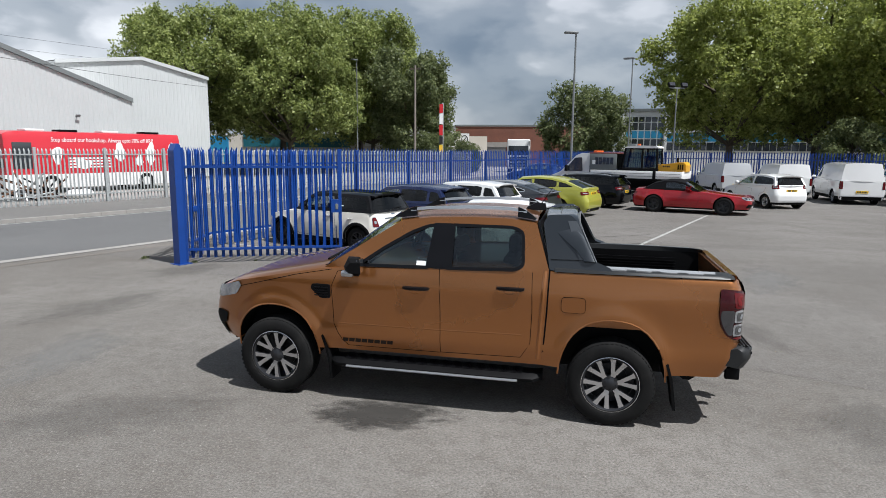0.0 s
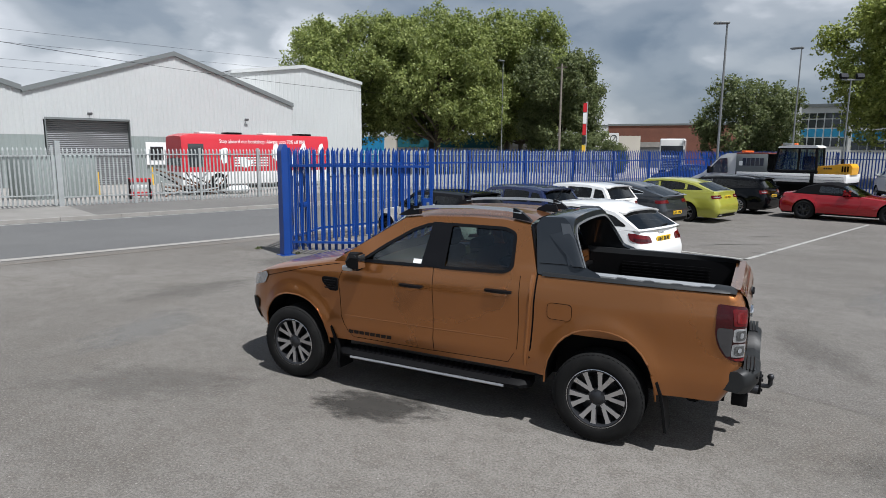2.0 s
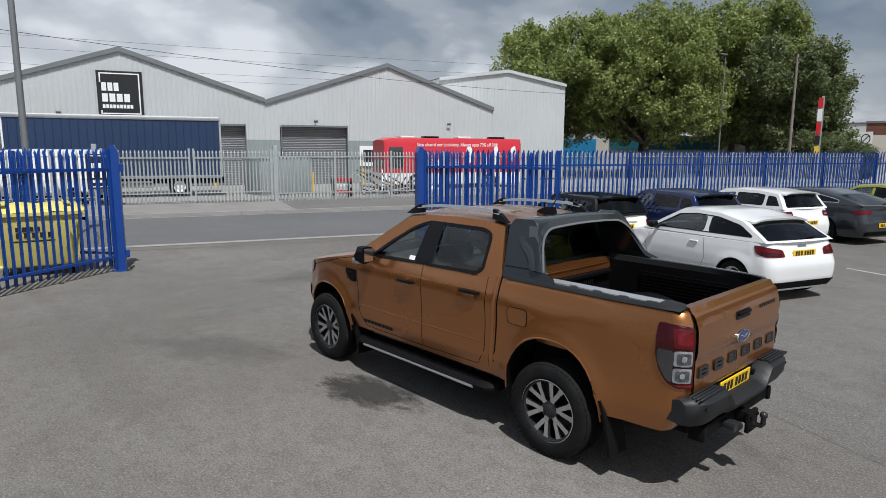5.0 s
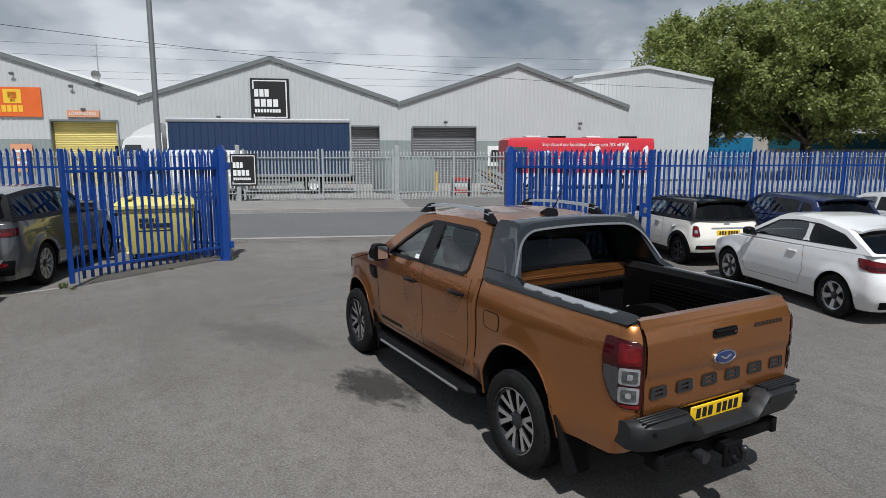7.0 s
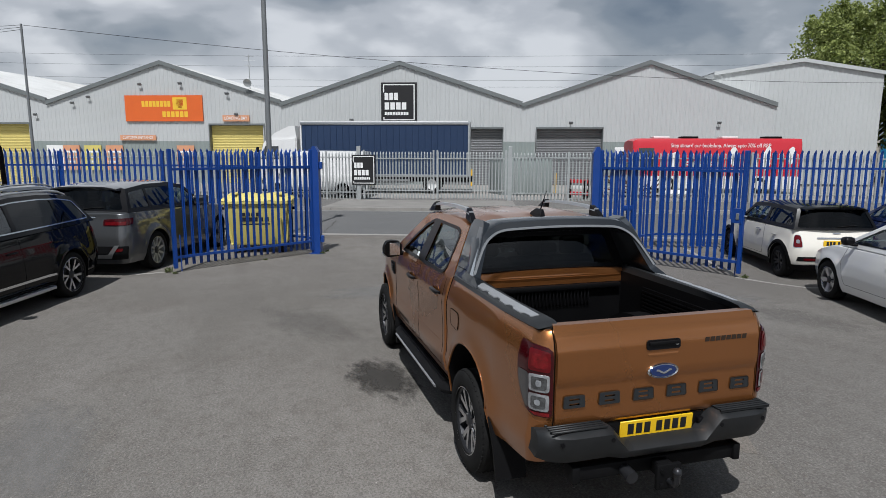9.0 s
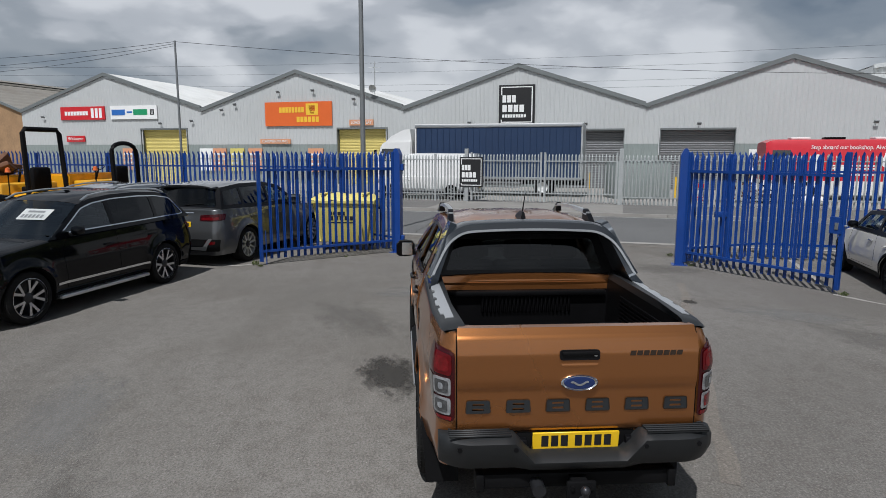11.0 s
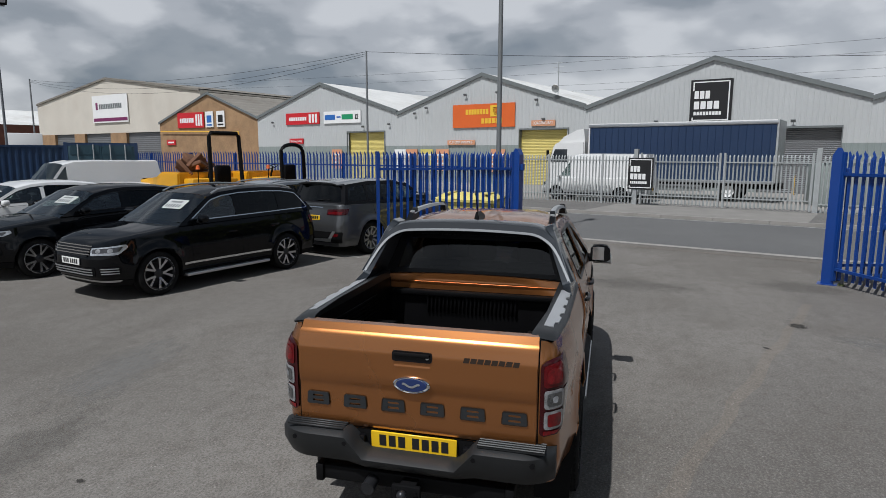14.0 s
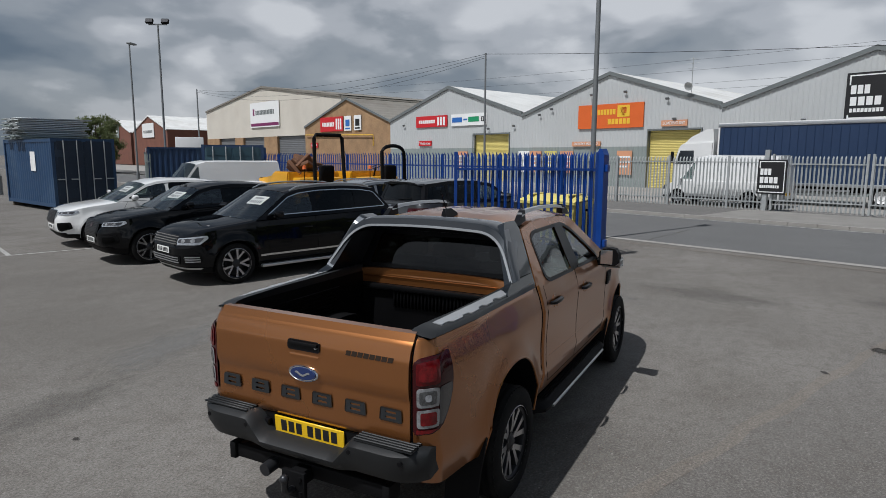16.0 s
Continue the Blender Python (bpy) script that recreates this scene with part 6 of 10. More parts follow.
CRACK = surf("cracked_asphalt", (0.045, 0.042, 0.038), 0.95, var=0.3, scale=8, fine=60, bump=0.4)
crack_rnd = random.Random(5)
for pts in (((16.2, -5.9), (16.9, -5.2)), ((10.6, -4.15), (11.64, -3.49), (12.7, -2.7)), ((10.5, -2.75), (10.72, -2.16)), ((-5.42, -12.94), (-5.6, -14.6), (-5.89, -16.73)), ((13.4, -3.9), (14.3, -3.3))):
    line = [at(lerp(a[0], b[0], k / 7) + crack_rnd.uniform(-0.04, 0.04), lerp(a[1], b[1], k / 7) + crack_rnd.uniform(-0.04, 0.04)) for a, b in zip(pts, pts[1:]) for k in range(7)]
    seam("asphalt_crack", "dark ragged crack in the asphalt", [(p.x, p.y) for p in line], 0.035, CRACK, 0.0075)
flat_quad("gateway_line", -160, 160, -12.36, -12.20, 0.0055, SEAM, "pale worn joint beside the road channel", "road line")

# ---- warehouses across the road ----
FACE = -38.5
BAYS = [(-50.1, -31.8, 5.95, 8.8), (-31.8, -14.85, 5.75, 8.45), (-14.85, 1.75, 5.6, 8.3), (1.75, 18.4, 5.5, 8.25)]


def rib_wall(bm, poly, holes, n, pitch=0.30, depth=0.020):
    """Profiled cladding: upright ribs over a flat outline (s, z), cut round holes."""
    s0, s1 = min(p[0] for p in poly), max(p[0] for p in poly)
    k = 0
    s = s0
    top = curve(sorted((p[0], p[1]) for p in poly if p[1] > min(q[1] for q in poly) + 0.5))
    zb = min(p[1] for p in poly)
    while s < s1 - 0.01:
        e = min(s + pitch, s1)
        spans = [(zb, None)]
        for h0, h1, z0, z1 in holes:
            if s + pitch / 2 > h0 and s + pitch / 2 < h1:
                spans = [(a, b) for a, b in ((zb, z0), (z1, None)) if b is None or b - a > 0.02]
        for a, b in spans:
            za, zc = (top(s + 0.001), top(e - 0.001)) if b is None else (b, b)
            if min(za, zc) <= a:
                continue
            m0, m1 = lerp(s, e, 0.55), lerp(s, e, 0.72)
            m2 = lerp(s, e, 0.88)
            cols = [(s, 0), (m0, 0), (m1, depth), (m2, depth), (e, 0)]
            vs = [(bm.verts.new(at(c, n + d, a)), bm.verts.new(at(c, n + d, lerp(za, zc, (c - s) / (e - s))))) for c, d in cols]
            for p, q in zip(vs, vs[1:]):
                bm.faces.new((p[0], q[0], q[1], p[1]))
        s = e
    return bm


def shutter(parent, s0, s1, z0, z1, n, material, label):
    bm = bmesh.new()
    rows = int((z1 - z0) / 0.11)
    for k in range(rows):
        a, b = lerp(z0, z1, k / rows), lerp(z0, z1, (k + 1) / rows)
        for p, q, d0, d1 in ((a, lerp(a, b, 0.75), 0.0, 0.028), (lerp(a, b, 0.75), b, 0.028, 0.0)):
            bm.faces.new([bm.verts.new(at(s0, n + d0, p)), bm.verts.new(at(s1, n + d0, p)), bm.verts.new(at(s1, n + d1, q)), bm.verts.new(at(s0, n + d1, q))])
    sh = part("roller_shutter", bm, material, parent, label, smooth=False)
    bm = bmesh.new()
    for a, b, c, d in ((s0 - 0.05, s0, z0, z1 + 0.12), (s1, s1 + 0.05, z0, z1 + 0.12), (s0, s1, z1, z1 + 0.12)):
        slab(bm, [(a, c), (b, c), (b, d), (a, d)], lambda x, z, t: at(x, FACE + 0.10 - t, z), 0.45)
    part("door_frame", bm, TRIM_GREY, sh, smooth=False)
    return sh


DOORS = {0: [(-37.6, -33.2, 4.25, SHUTTER_Y)], 1: [(-20.0, -16.1, 4.15, SHUTTER_Y)], 2: [(-3.6, 0.45, 3.92, SHUTTER)], 3: [(2.75, 7.15, 3.92, SHUTTER)]}
LABELS = ["light grey profiled-metal warehouse bay with yellow shutter", "light grey profiled-metal warehouse bay with orange sign", "light grey profiled-metal warehouse bay with black sign", "light grey profiled-metal warehouse bay with grey shutter"]
for k, (a, b, ze, za) in enumerate(BAYS):
    wh = thing("warehouse", LABELS[k], "warehouse", None, "warehouses across the road")
    holes = [(d[0], d[1], 0.1, d[2]) for d in DOORS[k]]
    mid = (a + b) / 2
    bm = bmesh.new()
    # lower band of darker sheets up to 3.3 m, then the light sheets
    rib_wall(bm, [(a, 3.05), (b, 3.05), (b, ze), (mid, za), (a, ze)], [(h[0], h[1], 3.0, h[3]) for h in holes], FACE)
    part("upper_cladding", bm, CLAD, wh, smooth=False)
    bm = bmesh.new()
    rib_wall(bm, [(a, 0.1), (b, 0.1), (b, 3.05), (a, 3.05)], [(h[0], h[1], 0.1, h[3]) for h in holes], FACE - 0.004)
    part("lower_cladding", bm, CLAD_DARK, wh, smooth=False)
    for d in DOORS[k]:
        shutter(wh, d[0], d[1], 0.1, d[2], FACE - 0.30, d[3], "closed roller shutter")
    for s0, z0, s1, z1 in ((a, ze, mid, za), (mid, za, b, ze)):
        bm = bmesh.new()
        slab(bm, [(s0, z0 - 0.16), (s1, z1 - 0.16), (s1, z1 + 0.12), (s0, z0 + 0.12)], lambda x, z, t: at(x, FACE + 0.14 - t, z), 0.2)
        part("verge_flashing", bm, TRIM_GREY, wh, smooth=False)
        bm = bmesh.new()
        cnt = int(abs(s1 - s0) / 0.35)
        grid(bm, cnt * 2, 1, lambda u, v: at(lerp(s0, s1, u), lerp(FACE + 0.05, FACE - 45, v), lerp(z0, z1, u) + 0.06 + (0.05 if round(u * cnt * 2) % 2 else 0)))
        part("roof_slope", bm, ROOF_SHEET, wh, smooth=False)
    bm = bmesh.new()
    for s in (a, b):
        grid(bm, 1, 1, lambda u, v: at(s + (0.02 if s == a else -0.02), lerp(FACE, FACE - 45, u), lerp(0.1, ze, v)))
    part("side_wall", bm, CLAD, wh, smooth=False)


def sign(name, label, s0, s1, z0, z1, n, back, bits=(), parent=None, thick=0.08, turn_u=True):
    """A flat sign on a wall along the road: bits are (s0, s1, z0, z1, material) plain shapes on it."""
    sg = thing(name, label, "sign")
    bm = bmesh.new()
    slab(bm, [(s0, z0), (s1, z0), (s1, z1), (s0, z1)], lambda x, z, t: at(x, n + thick - t, z), thick)
    part("board", bm, back, sg, smooth=False)
    for a, b, c, d, mt in bits:
        bm = bmesh.new()
        slab(bm, [(lerp(s0, s1, a), lerp(z0, z1, c)), (lerp(s0, s1, b), lerp(z0, z1, c)), (lerp(s0, s1, b), lerp(z0, z1, d)), (lerp(s0, s1, a), lerp(z0, z1, d))], lambda x, z, t: at(x, n + thick + 0.014 - t, z), 0.012)
        part("printed_shape", bm, mt, sg, smooth=False)
    return sg


def bars(rows):
    """Name lettering as plain bars: (s0, s1, z0, z1, letters, material)."""
    out = []
    for a, b, c, d, n, mt in rows:
        for k in range(n):
            out.append((lerp(a, b, k / n), lerp(a, b, (k + 0.78) / n), c, d, mt))
    return out


BOOK = [(0.06, 0.94, 0.93, 0.955, WHITE_INK), (0.06, 0.94, 0.05, 0.075, WHITE_INK), (0.06, 0.09, 0.75, 0.93, WHITE_INK), (0.06, 0.09, 0.05, 0.13, WHITE_INK), (0.91, 0.94, 0.05, 0.95, WHITE_INK)] + bars([(0.10, 0.50, 0.56, 0.74, 3, WHITE_INK), (0.10, 0.74, 0.32, 0.50, 4, WHITE_INK), (0.10, 0.78, 0.18, 0.26, 9, WHITE_INK)])
sign("shop_sign", "large black square sign with white border and lettering", -7.85, -5.4, 4.35, 7.0, FACE + 0.04, INK, BOOK)
EC = bars([(0.22, 0.60, 0.56, 0.78, 8, YELLOW_SIGN), (0.48, 0.82, 0.16, 0.38, 6, YELLOW_SIGN)]) + [(0.62, 0.80, 0.45, 0.92, YELLOW_SIGN), (0.665, 0.755, 0.60, 0.84, ORANGE_SIGN), (0.685, 0.735, 0.50, 0.58, ORANGE_SIGN)]
sign("shop_sign", "wide orange sign with yellow lettering and lamp emblem", -26.0, -20.4, 4.42, 6.2, FACE + 0.04, ORANGE_SIGN, EC)
W_BITS = bars([(0.10, 0.64, 0.34, 0.64, 8, WHITE_INK)]) + [(0.70, 0.76, 0.12, 0.86, WHITE_INK), (0.79, 0.85, 0.12, 0.86, WHITE_INK), (0.88, 0.94, 0.12, 0.86, WHITE_INK)]
sign("shop_sign", "red sign with white lettering on grey cladding", -45.7, -41.1, 5.12, 6.2, FACE + 0.04, RED_SIGN, W_BITS)
sign("shop_sign", "white sign with blue and green panels", -40.5, -35.9, 5.12, 6.2, FACE + 0.04, WHITE_INK, [(0.03, 0.32, 0.3, 0.72, BLUE_SIGN), (0.50, 0.80, 0.3, 0.72, GREEN_SIGN), (0.36, 0.47, 0.45, 0.58, BLUE_SIGN), (0.86, 0.94, 0.3, 0.7, INK), (0.88, 0.92, 0.36, 0.64, WHITE_INK)])


def facing(s, n, z):
    """A pose for writing on a wall that faces the yard."""
    p = at(s, n, z)
    return pose(p.x, p.y, p.z, 90, 0, 70)


for text, s, z, w, h, back, ink in (("LOADING BAY", -18.05, 4.62, 1.9, 0.42, FADED_SIGN, WHITE_INK), ("CUSTOMER ENTRANCE", -25.2, 3.28, 2.6, 0.36, FADED_SIGN, WHITE_INK), ("Welcome", -44.3, 3.55, 1.9, 0.5, RED_SIGN, WHITE_INK)):
    sg = sign("door_sign", "small sign reading " + text.lower(), s - w / 2, s + w / 2, z - h / 2, z + h / 2, FACE + 0.06, back)
    words("lettering", text, h * 0.75, ink, sg, facing(s, FACE + 0.16, z), width=w * 0.85)
# orange and yellow banners low on the wall
for k, (s, mt) in enumerate(((-30.2, FADED_SIGN), (-28.6, BIN_Y), (-27.0, FADED_SIGN), (-38.9, FADED_SIGN), (-31.4, WHITE_INK), (-21.8, FADED_SIGN))):
    sign("wall_banner", "faded banner on the lower cladding", s - 0.62, s + 0.62, 1.0, 2.75, FACE + 0.06, mt, [(0.1, 0.9, 0.7, 0.78, WHITE_INK), (0.1, 0.9, 0.5, 0.58, WHITE_INK), (0.1, 0.7, 0.3, 0.38, WHITE_INK)])


def wall_light(s, z):
    t = thing("flood_light", "small dark floodlight on the cladding", "flood light", None, "warehouse flood lights")
    bm = bmesh.new()
    p = at(s, FACE + 0.20, z)
    c = bmesh.ops.create_cube(bm, size=1)["verts"]
    bmesh.ops.transform(bm, matrix=Matrix.Translation(p) @ Matrix.Rotation(radians(-20), 4, "Z") @ Matrix.Rotation(radians(35), 4, "Y") @ Matrix.Diagonal((0.08, 0.26, 0.17, 1)), verts=c)
    part("lamp_head", bm, STEEL_POLE, t, smooth=False)
    part("bracket", tubed([at(s, FACE, z), at(s, FACE + 0.16, z + 0.03)], 0.025, 6), BLACK, t)


for s, z in ((-28.6, 6.1), (-24.8, 6.95), (-21.9, 7.0), (-18.6, 6.3), (-29.8, 5.7), (-35.6, 4.75), (-18.0, 4.9), (-2.0, 4.35), (5.0, 4.3), (14.7, 4.3), (-47.6, 5.4), (-32.6, 4.9), (-9.9, 4.5)):
    wall_light(s, z)
dish = thing("satellite_dish", "grey satellite dish on the roof edge", "satellite dish")
bm = bmesh.new()
lathe(bm, [(0, 0.0), (0.14, -0.02), (0.28, -0.08), (0.29, -0.07), (0.14, 0.0)], 20)
part("dish", bm, GALV, dish).matrix_local = facing(-17.0, FACE + 0.4, 7.0) @ pose(0, 0, 0, -70, 0, 0)
bm = tubed([at(-17.0, FACE, 6.6), at(-17.0, FACE, 8.9)], 0.03, 6)
for z, w in ((8.8, 0.35), (8.5, 0.45), (8.2, 0.3)):
    tube(bm, [at(-17.0 - w, FACE, z), at(-17.0 + w, FACE, z)], 0.015, 5)
part("mast", bm, GALV, dish)

# ---- taller block at the far end of the row ----
def gable_house(name, label, s0, s1, n0, depth, ze, za, wall, roof, apex=0.5, verge=None, ribs=True, z0=0.1):
    h = thing(name, label, "building")
    mid = lerp(s0, s1, apex)
    bm = bmesh.new()
    if ribs:
        rib_wall(bm, [(s0, z0), (s1, z0), (s1, ze), (mid, za), (s0, ze)], [], n0, 0.33)
    else:
        bm.faces.new([bm.verts.new(at(s, n0, z)) for s, z in ((s0, z0), (s1, z0), (s1, ze), (mid, za), (s0, ze))])
    for s in (s0, s1):
        grid(bm, 1, 1, lambda u, v: at(s, lerp(n0, n0 - depth, u), lerp(z0, ze, v)))
    part("wall", bm, wall, h, smooth=False)
    for a, b, za0, za1 in ((s0, mid, ze, za), (mid, s1, za, ze)):
        bm = bmesh.new()
        cnt = max(4, int(abs(b - a) / 0.5))
        grid(bm, cnt, 1, lambda u, v: at(lerp(a, b, u), lerp(n0 + 0.15, n0 - depth, v), lerp(za0, za1, u) + 0.05 + (0.06 if round(u * cnt) % 2 else 0)))
        part("roof", bm, roof, h, smooth=False)
        bm = bmesh.new()
        slab(bm, [(a, za0 - 0.15), (b, za1 - 0.15), (b, za1 + 0.1), (a, za0 + 0.1)], lambda x, z, t: at(x, n0 + 0.18 - t, z), 0.15)
        part("verge", bm, verge or wall, h, smooth=False)
    return h


gable_house("warehouse_block", "tall pale grey clad warehouse block", 15.5, 27.2, -42.3, 40, 7.95, 8.85, CLAD, ROOF_SHEET, 0.52, CLAD)
brick_unit = gable_house("brick_unit", "buff brick trade unit with low pitched roof", -68.5, -50.2, -38.9, 40, 5.9, 8.9, BRICK_BUFF, ROOF_OLD, 0.53, TRIM_GREY, False)
sign("shop_sign", "red sign with white lettering on buff brick", -64.6, -59.6, 5.2, 6.9, -38.85, RED_SIGN, W_BITS)
for s, mt in ((-58.6, BLUE_SIGN), (-56.6, INK)):
    sign("shop_sign", "small white panel sign on buff brick", s - 0.7, s + 0.7, 5.2, 6.9, -38.85, WHITE_INK, [(0.2, 0.8, 0.3, 0.75, mt), (0.15, 0.85, 0.1, 0.2, mt)])
sign("door_sign", "small red sign low on buff brick", -67.0, -65.3, 3.3, 3.9, -38.85, RED_SIGN, [(0.15, 0.85, 0.35, 0.65, WHITE_INK)])
bm = tubed([at(-68.0, -38.7, 4.9), at(-53.5, -38.7, 4.6), at(-53.5, -38.7, 3.4)], 0.06, 6)
part("gas_pipe", bm, YELLOW_SIGN, brick_unit)
glass_unit = gable_house("cream_unit", "cream panelled industrial unit over brick piers", -104, -62.5, -40.5, 60, 9.6, 12.2, RENDER, ROOF_OLD, 0.5, ROOF_OLD, False, 5.0)
for a, b in ((-104, -99), (-93, -90.0), (-83, -79), (-70.5, -68.5), (-64, -62.5)):
    bm = bmesh.new()
    slab(bm, [(a, 0), (b, 0), (b, 5.0), (a, 5.0)], lambda x, z, t: at(x, -40.45 - t, z), 0.5)
    part("brick_pier", bm, BRICK_BUFF, glass_unit, smooth=False)
for a, b in ((-99, -93), (-90, -83), (-79, -70.5), (-68.5, -64)):
    bm = bmesh.new()
    grid(bm, 1, 40, lambda u, v: at(lerp(a, b, u), -40.8 + (0.03 if round(v * 40) % 2 else 0), lerp(0, 5.0, v)))
    part("roller_shutter", bm, SHUTTER, glass_unit, smooth=False)
sign("shop_sign", "white sign with grey lettering and plum band", -87.0, -78.0, 6.4, 10.0, -40.4, WHITE_INK, bars([(0.2, 0.85, 0.5, 0.68, 13, TRIM_GREY)]) + [(0.02, 0.98, 0.05, 0.17, PURPLE_SIGN), (0.1, 0.16, 0.48, 0.75, PURPLE_SIGN)])
far_unit = gable_house("red_brick_unit", "small red brick unit with white gable roof", -150, -128, -42, 40, 7.4, 10.6, BRICK_RED, ROOF_SHEET, 0.5, WHITE, False)
copy_thing(far_unit, Matrix.Translation(at(-24, 0)))
sign("shop_sign", "white sign with grey lettering on red brick", -143, -135.5, 6.0, 9.0, -41.9, WHITE_INK, bars([(0.12, 0.9, 0.3, 0.5, 8, TRIM_GREY)]))
sign("shop_sign", "pale green-grey sign with dark lettering", -168, -160.5, 6.4, 9.4, -41.9, CLAD_DARK, bars([(0.1, 0.9, 0.65, 0.85, 8, WHITE_INK), (0.1, 0.9, 0.4, 0.58, 10, WHITE_INK), (0.1, 0.9, 0.1, 0.25, 12, WHITE_INK)]))

# ---- palisade fences and gates ----
def pale_mesh(h, w=0.068):
    """One pale: a W-section strip with a splayed three-pointed head, facing +y."""
    bm = bmesh.new()
    d = 0.016
    cols = [(-w / 2, 0.0), (-w / 2 + 0.014, d), (-w * 0.14, d * 0.4), (w * 0.14, d * 0.4), (w / 2 - 0.014, d), (w / 2, 0.0)]
    lo = [bm.verts.new((x, y, 0.0)) for x, y in cols]
    hi = [bm.verts.new((x, y, h - 0.115)) for x, y in cols]
    for k in range(5):
        bm.faces.new((lo[k], lo[k + 1], hi[k + 1], hi[k]))
    tip = bm.verts.new((0, 0.035, h))
    bm.faces.new((hi[2], hi[3], tip))
    for a, b, sg in ((0, 2, -1), (3, 5, 1)):
        sp = bm.verts.new((sg * w * 0.40, 0.03, h - 0.055))
        bm.faces.new((hi[a], hi[a + 1], sp))
        bm.faces.new((hi[a + 1], hi[b], sp))
        bm.faces.new((hi[b] if sg < 0 else hi[a], tip, sp))
    me = finish(bm, False)
    return me


PALE = {}


def fence_run(root, p, q, material, h=2.4, pitch=0.155, posts=(), post_h=2.38, lift=0.05, single=True, rails=(0.35, 2.0), cant=None, front=1, post_w=0.10):
    """Pales, rails and posts from p to q (ground points), the pales' face on the left of the way."""
    p, q = Vector(p), Vector(q)
    d = (q - p)
    ln = d.length
    d.normalize()
    ang = math.degrees(math.atan2(d.y, d.x))
    key = (material.name, round(h, 2))
    if key not in PALE:
        PALE[key] = pale_mesh(h)
        PALE[key].materials.append(material)
    cnt = int(ln / pitch)
    rnd = random.Random(int(ln * 100))
    if single:
        for k in range(cnt):
            c = p + d * (pitch * (k + 0.5))
            ob = part("pale", PALE[key], None, root)
            ob.matrix_local = pose(c.x, c.y, lift, rnd.uniform(-0.3, 0.3), rnd.uniform(-0.35, 0.35), ang + (0 if front > 0 else 180)) @ Matrix.Translation((0, 0.03, 0))
    else:
        src = PALE[key]
        co = np.array([v.co[:] for v in src.vertices])
        faces = [tuple(f.vertices) for f in src.polygons]
        verts, polys = [], []
        rot = np.array(Matrix.Rotation(radians(ang + (0 if front > 0 else 180)), 3, "Z"))
        for k in range(cnt):
            c = p + d * (pitch * (k + 0.5))
            base = len(verts)
            verts += [tuple(v) for v in (co + (0, 0.03, 0)) @ rot.T + np.array((c.x, c.y, lift))]
            polys += [tuple(i + base for i in f) for f in faces]
        me = bpy.data.meshes.new("pales")
        me.from_pydata(verts, [], polys)
        me.materials.append(material)
        tagged(part("pales", me, None, root), kind="stuff")
    sd = Vector((-d.y, d.x, 0))
    for z in rails:
        bm = bmesh.new()
        loft(bm, [[c + sd * a + Vector((0, 0, z + b)) for a, b in ((-0.022, -0.025), (0.022, -0.025), (0.022, 0.025), (-0.022, 0.025))] for c in (p, q)])
        part("rail", bm, material, root, smooth=False)
    for t in posts:
        c = p + d * t - sd * 0.06 * front
        bm = boxed(-post_w / 2, post_w / 2, -0.03, 0.03, 0, post_h, 0.004, 1)
        ob = part("post", bm, material, root, smooth=False)
        ob.matrix_local = pose(c.x, c.y, 0, 0, 0, ang)


FN = -11.1
blue_r = thing("palisade_fence", "blue steel palisade fence between yard and road", "fence", None, "blue yard fences")
fence_run(blue_r, at(3.6, FN), at(37.0, FN), BLUE, posts=[2.75 + 2.82 * k for k in range(11)], single=True, front=-1)
blue_b = thing("palisade_fence", "blue steel palisade fence across the end of the yard", "fence", None, "blue yard fences")
fence_run(blue_b, at(37.0, FN), at(37.0, 34.0), BLUE, posts=[2.8 * k for k in range(1, 16)], single=True, front=-1)
blue_l = thing("palisade_fence", "blue steel palisade fence behind the parked cars", "fence", None, "blue yard fences")
fence_run(blue_l, at(-25.6, -11.4), at(-7.9, -11.4), BLUE, posts=[2.05 + 2.85 * k for k in range(6)], single=True, front=-1)
# returns from the gate posts to the fence line
GL, GR = Vector((-10.60, -1.10, 0)), Vector((-8.50, 5.02, 0))
ret_l = thing("palisade_fence", "short blue palisade return beside the open gate", "fence", None, "blue yard fences")
fence_run(ret_l, at(-7.9, -11.4), GL + (at(-7.9, -11.4) - GL).normalized() * 0.12, BLUE, posts=[0.0, 1.6])
ret_r = thing("palisade_fence", "short blue palisade return with wicket latch beside the gate", "fence", None, "blue yard fences")
fence_run(ret_r, GR + (at(3.6, FN) - GR).normalized() * 0.15, at(3.6, FN), BLUE, posts=[1.1, 2.2])
part("wicket_latch", boxed(*[v for c in [(GR + at(3.6, FN)) / 2] for v in (c.x - 0.06, c.x + 0.06, c.y - 0.16, c.y + 0.16, 1.0, 1.12)], 0.01), BLUE, ret_r)


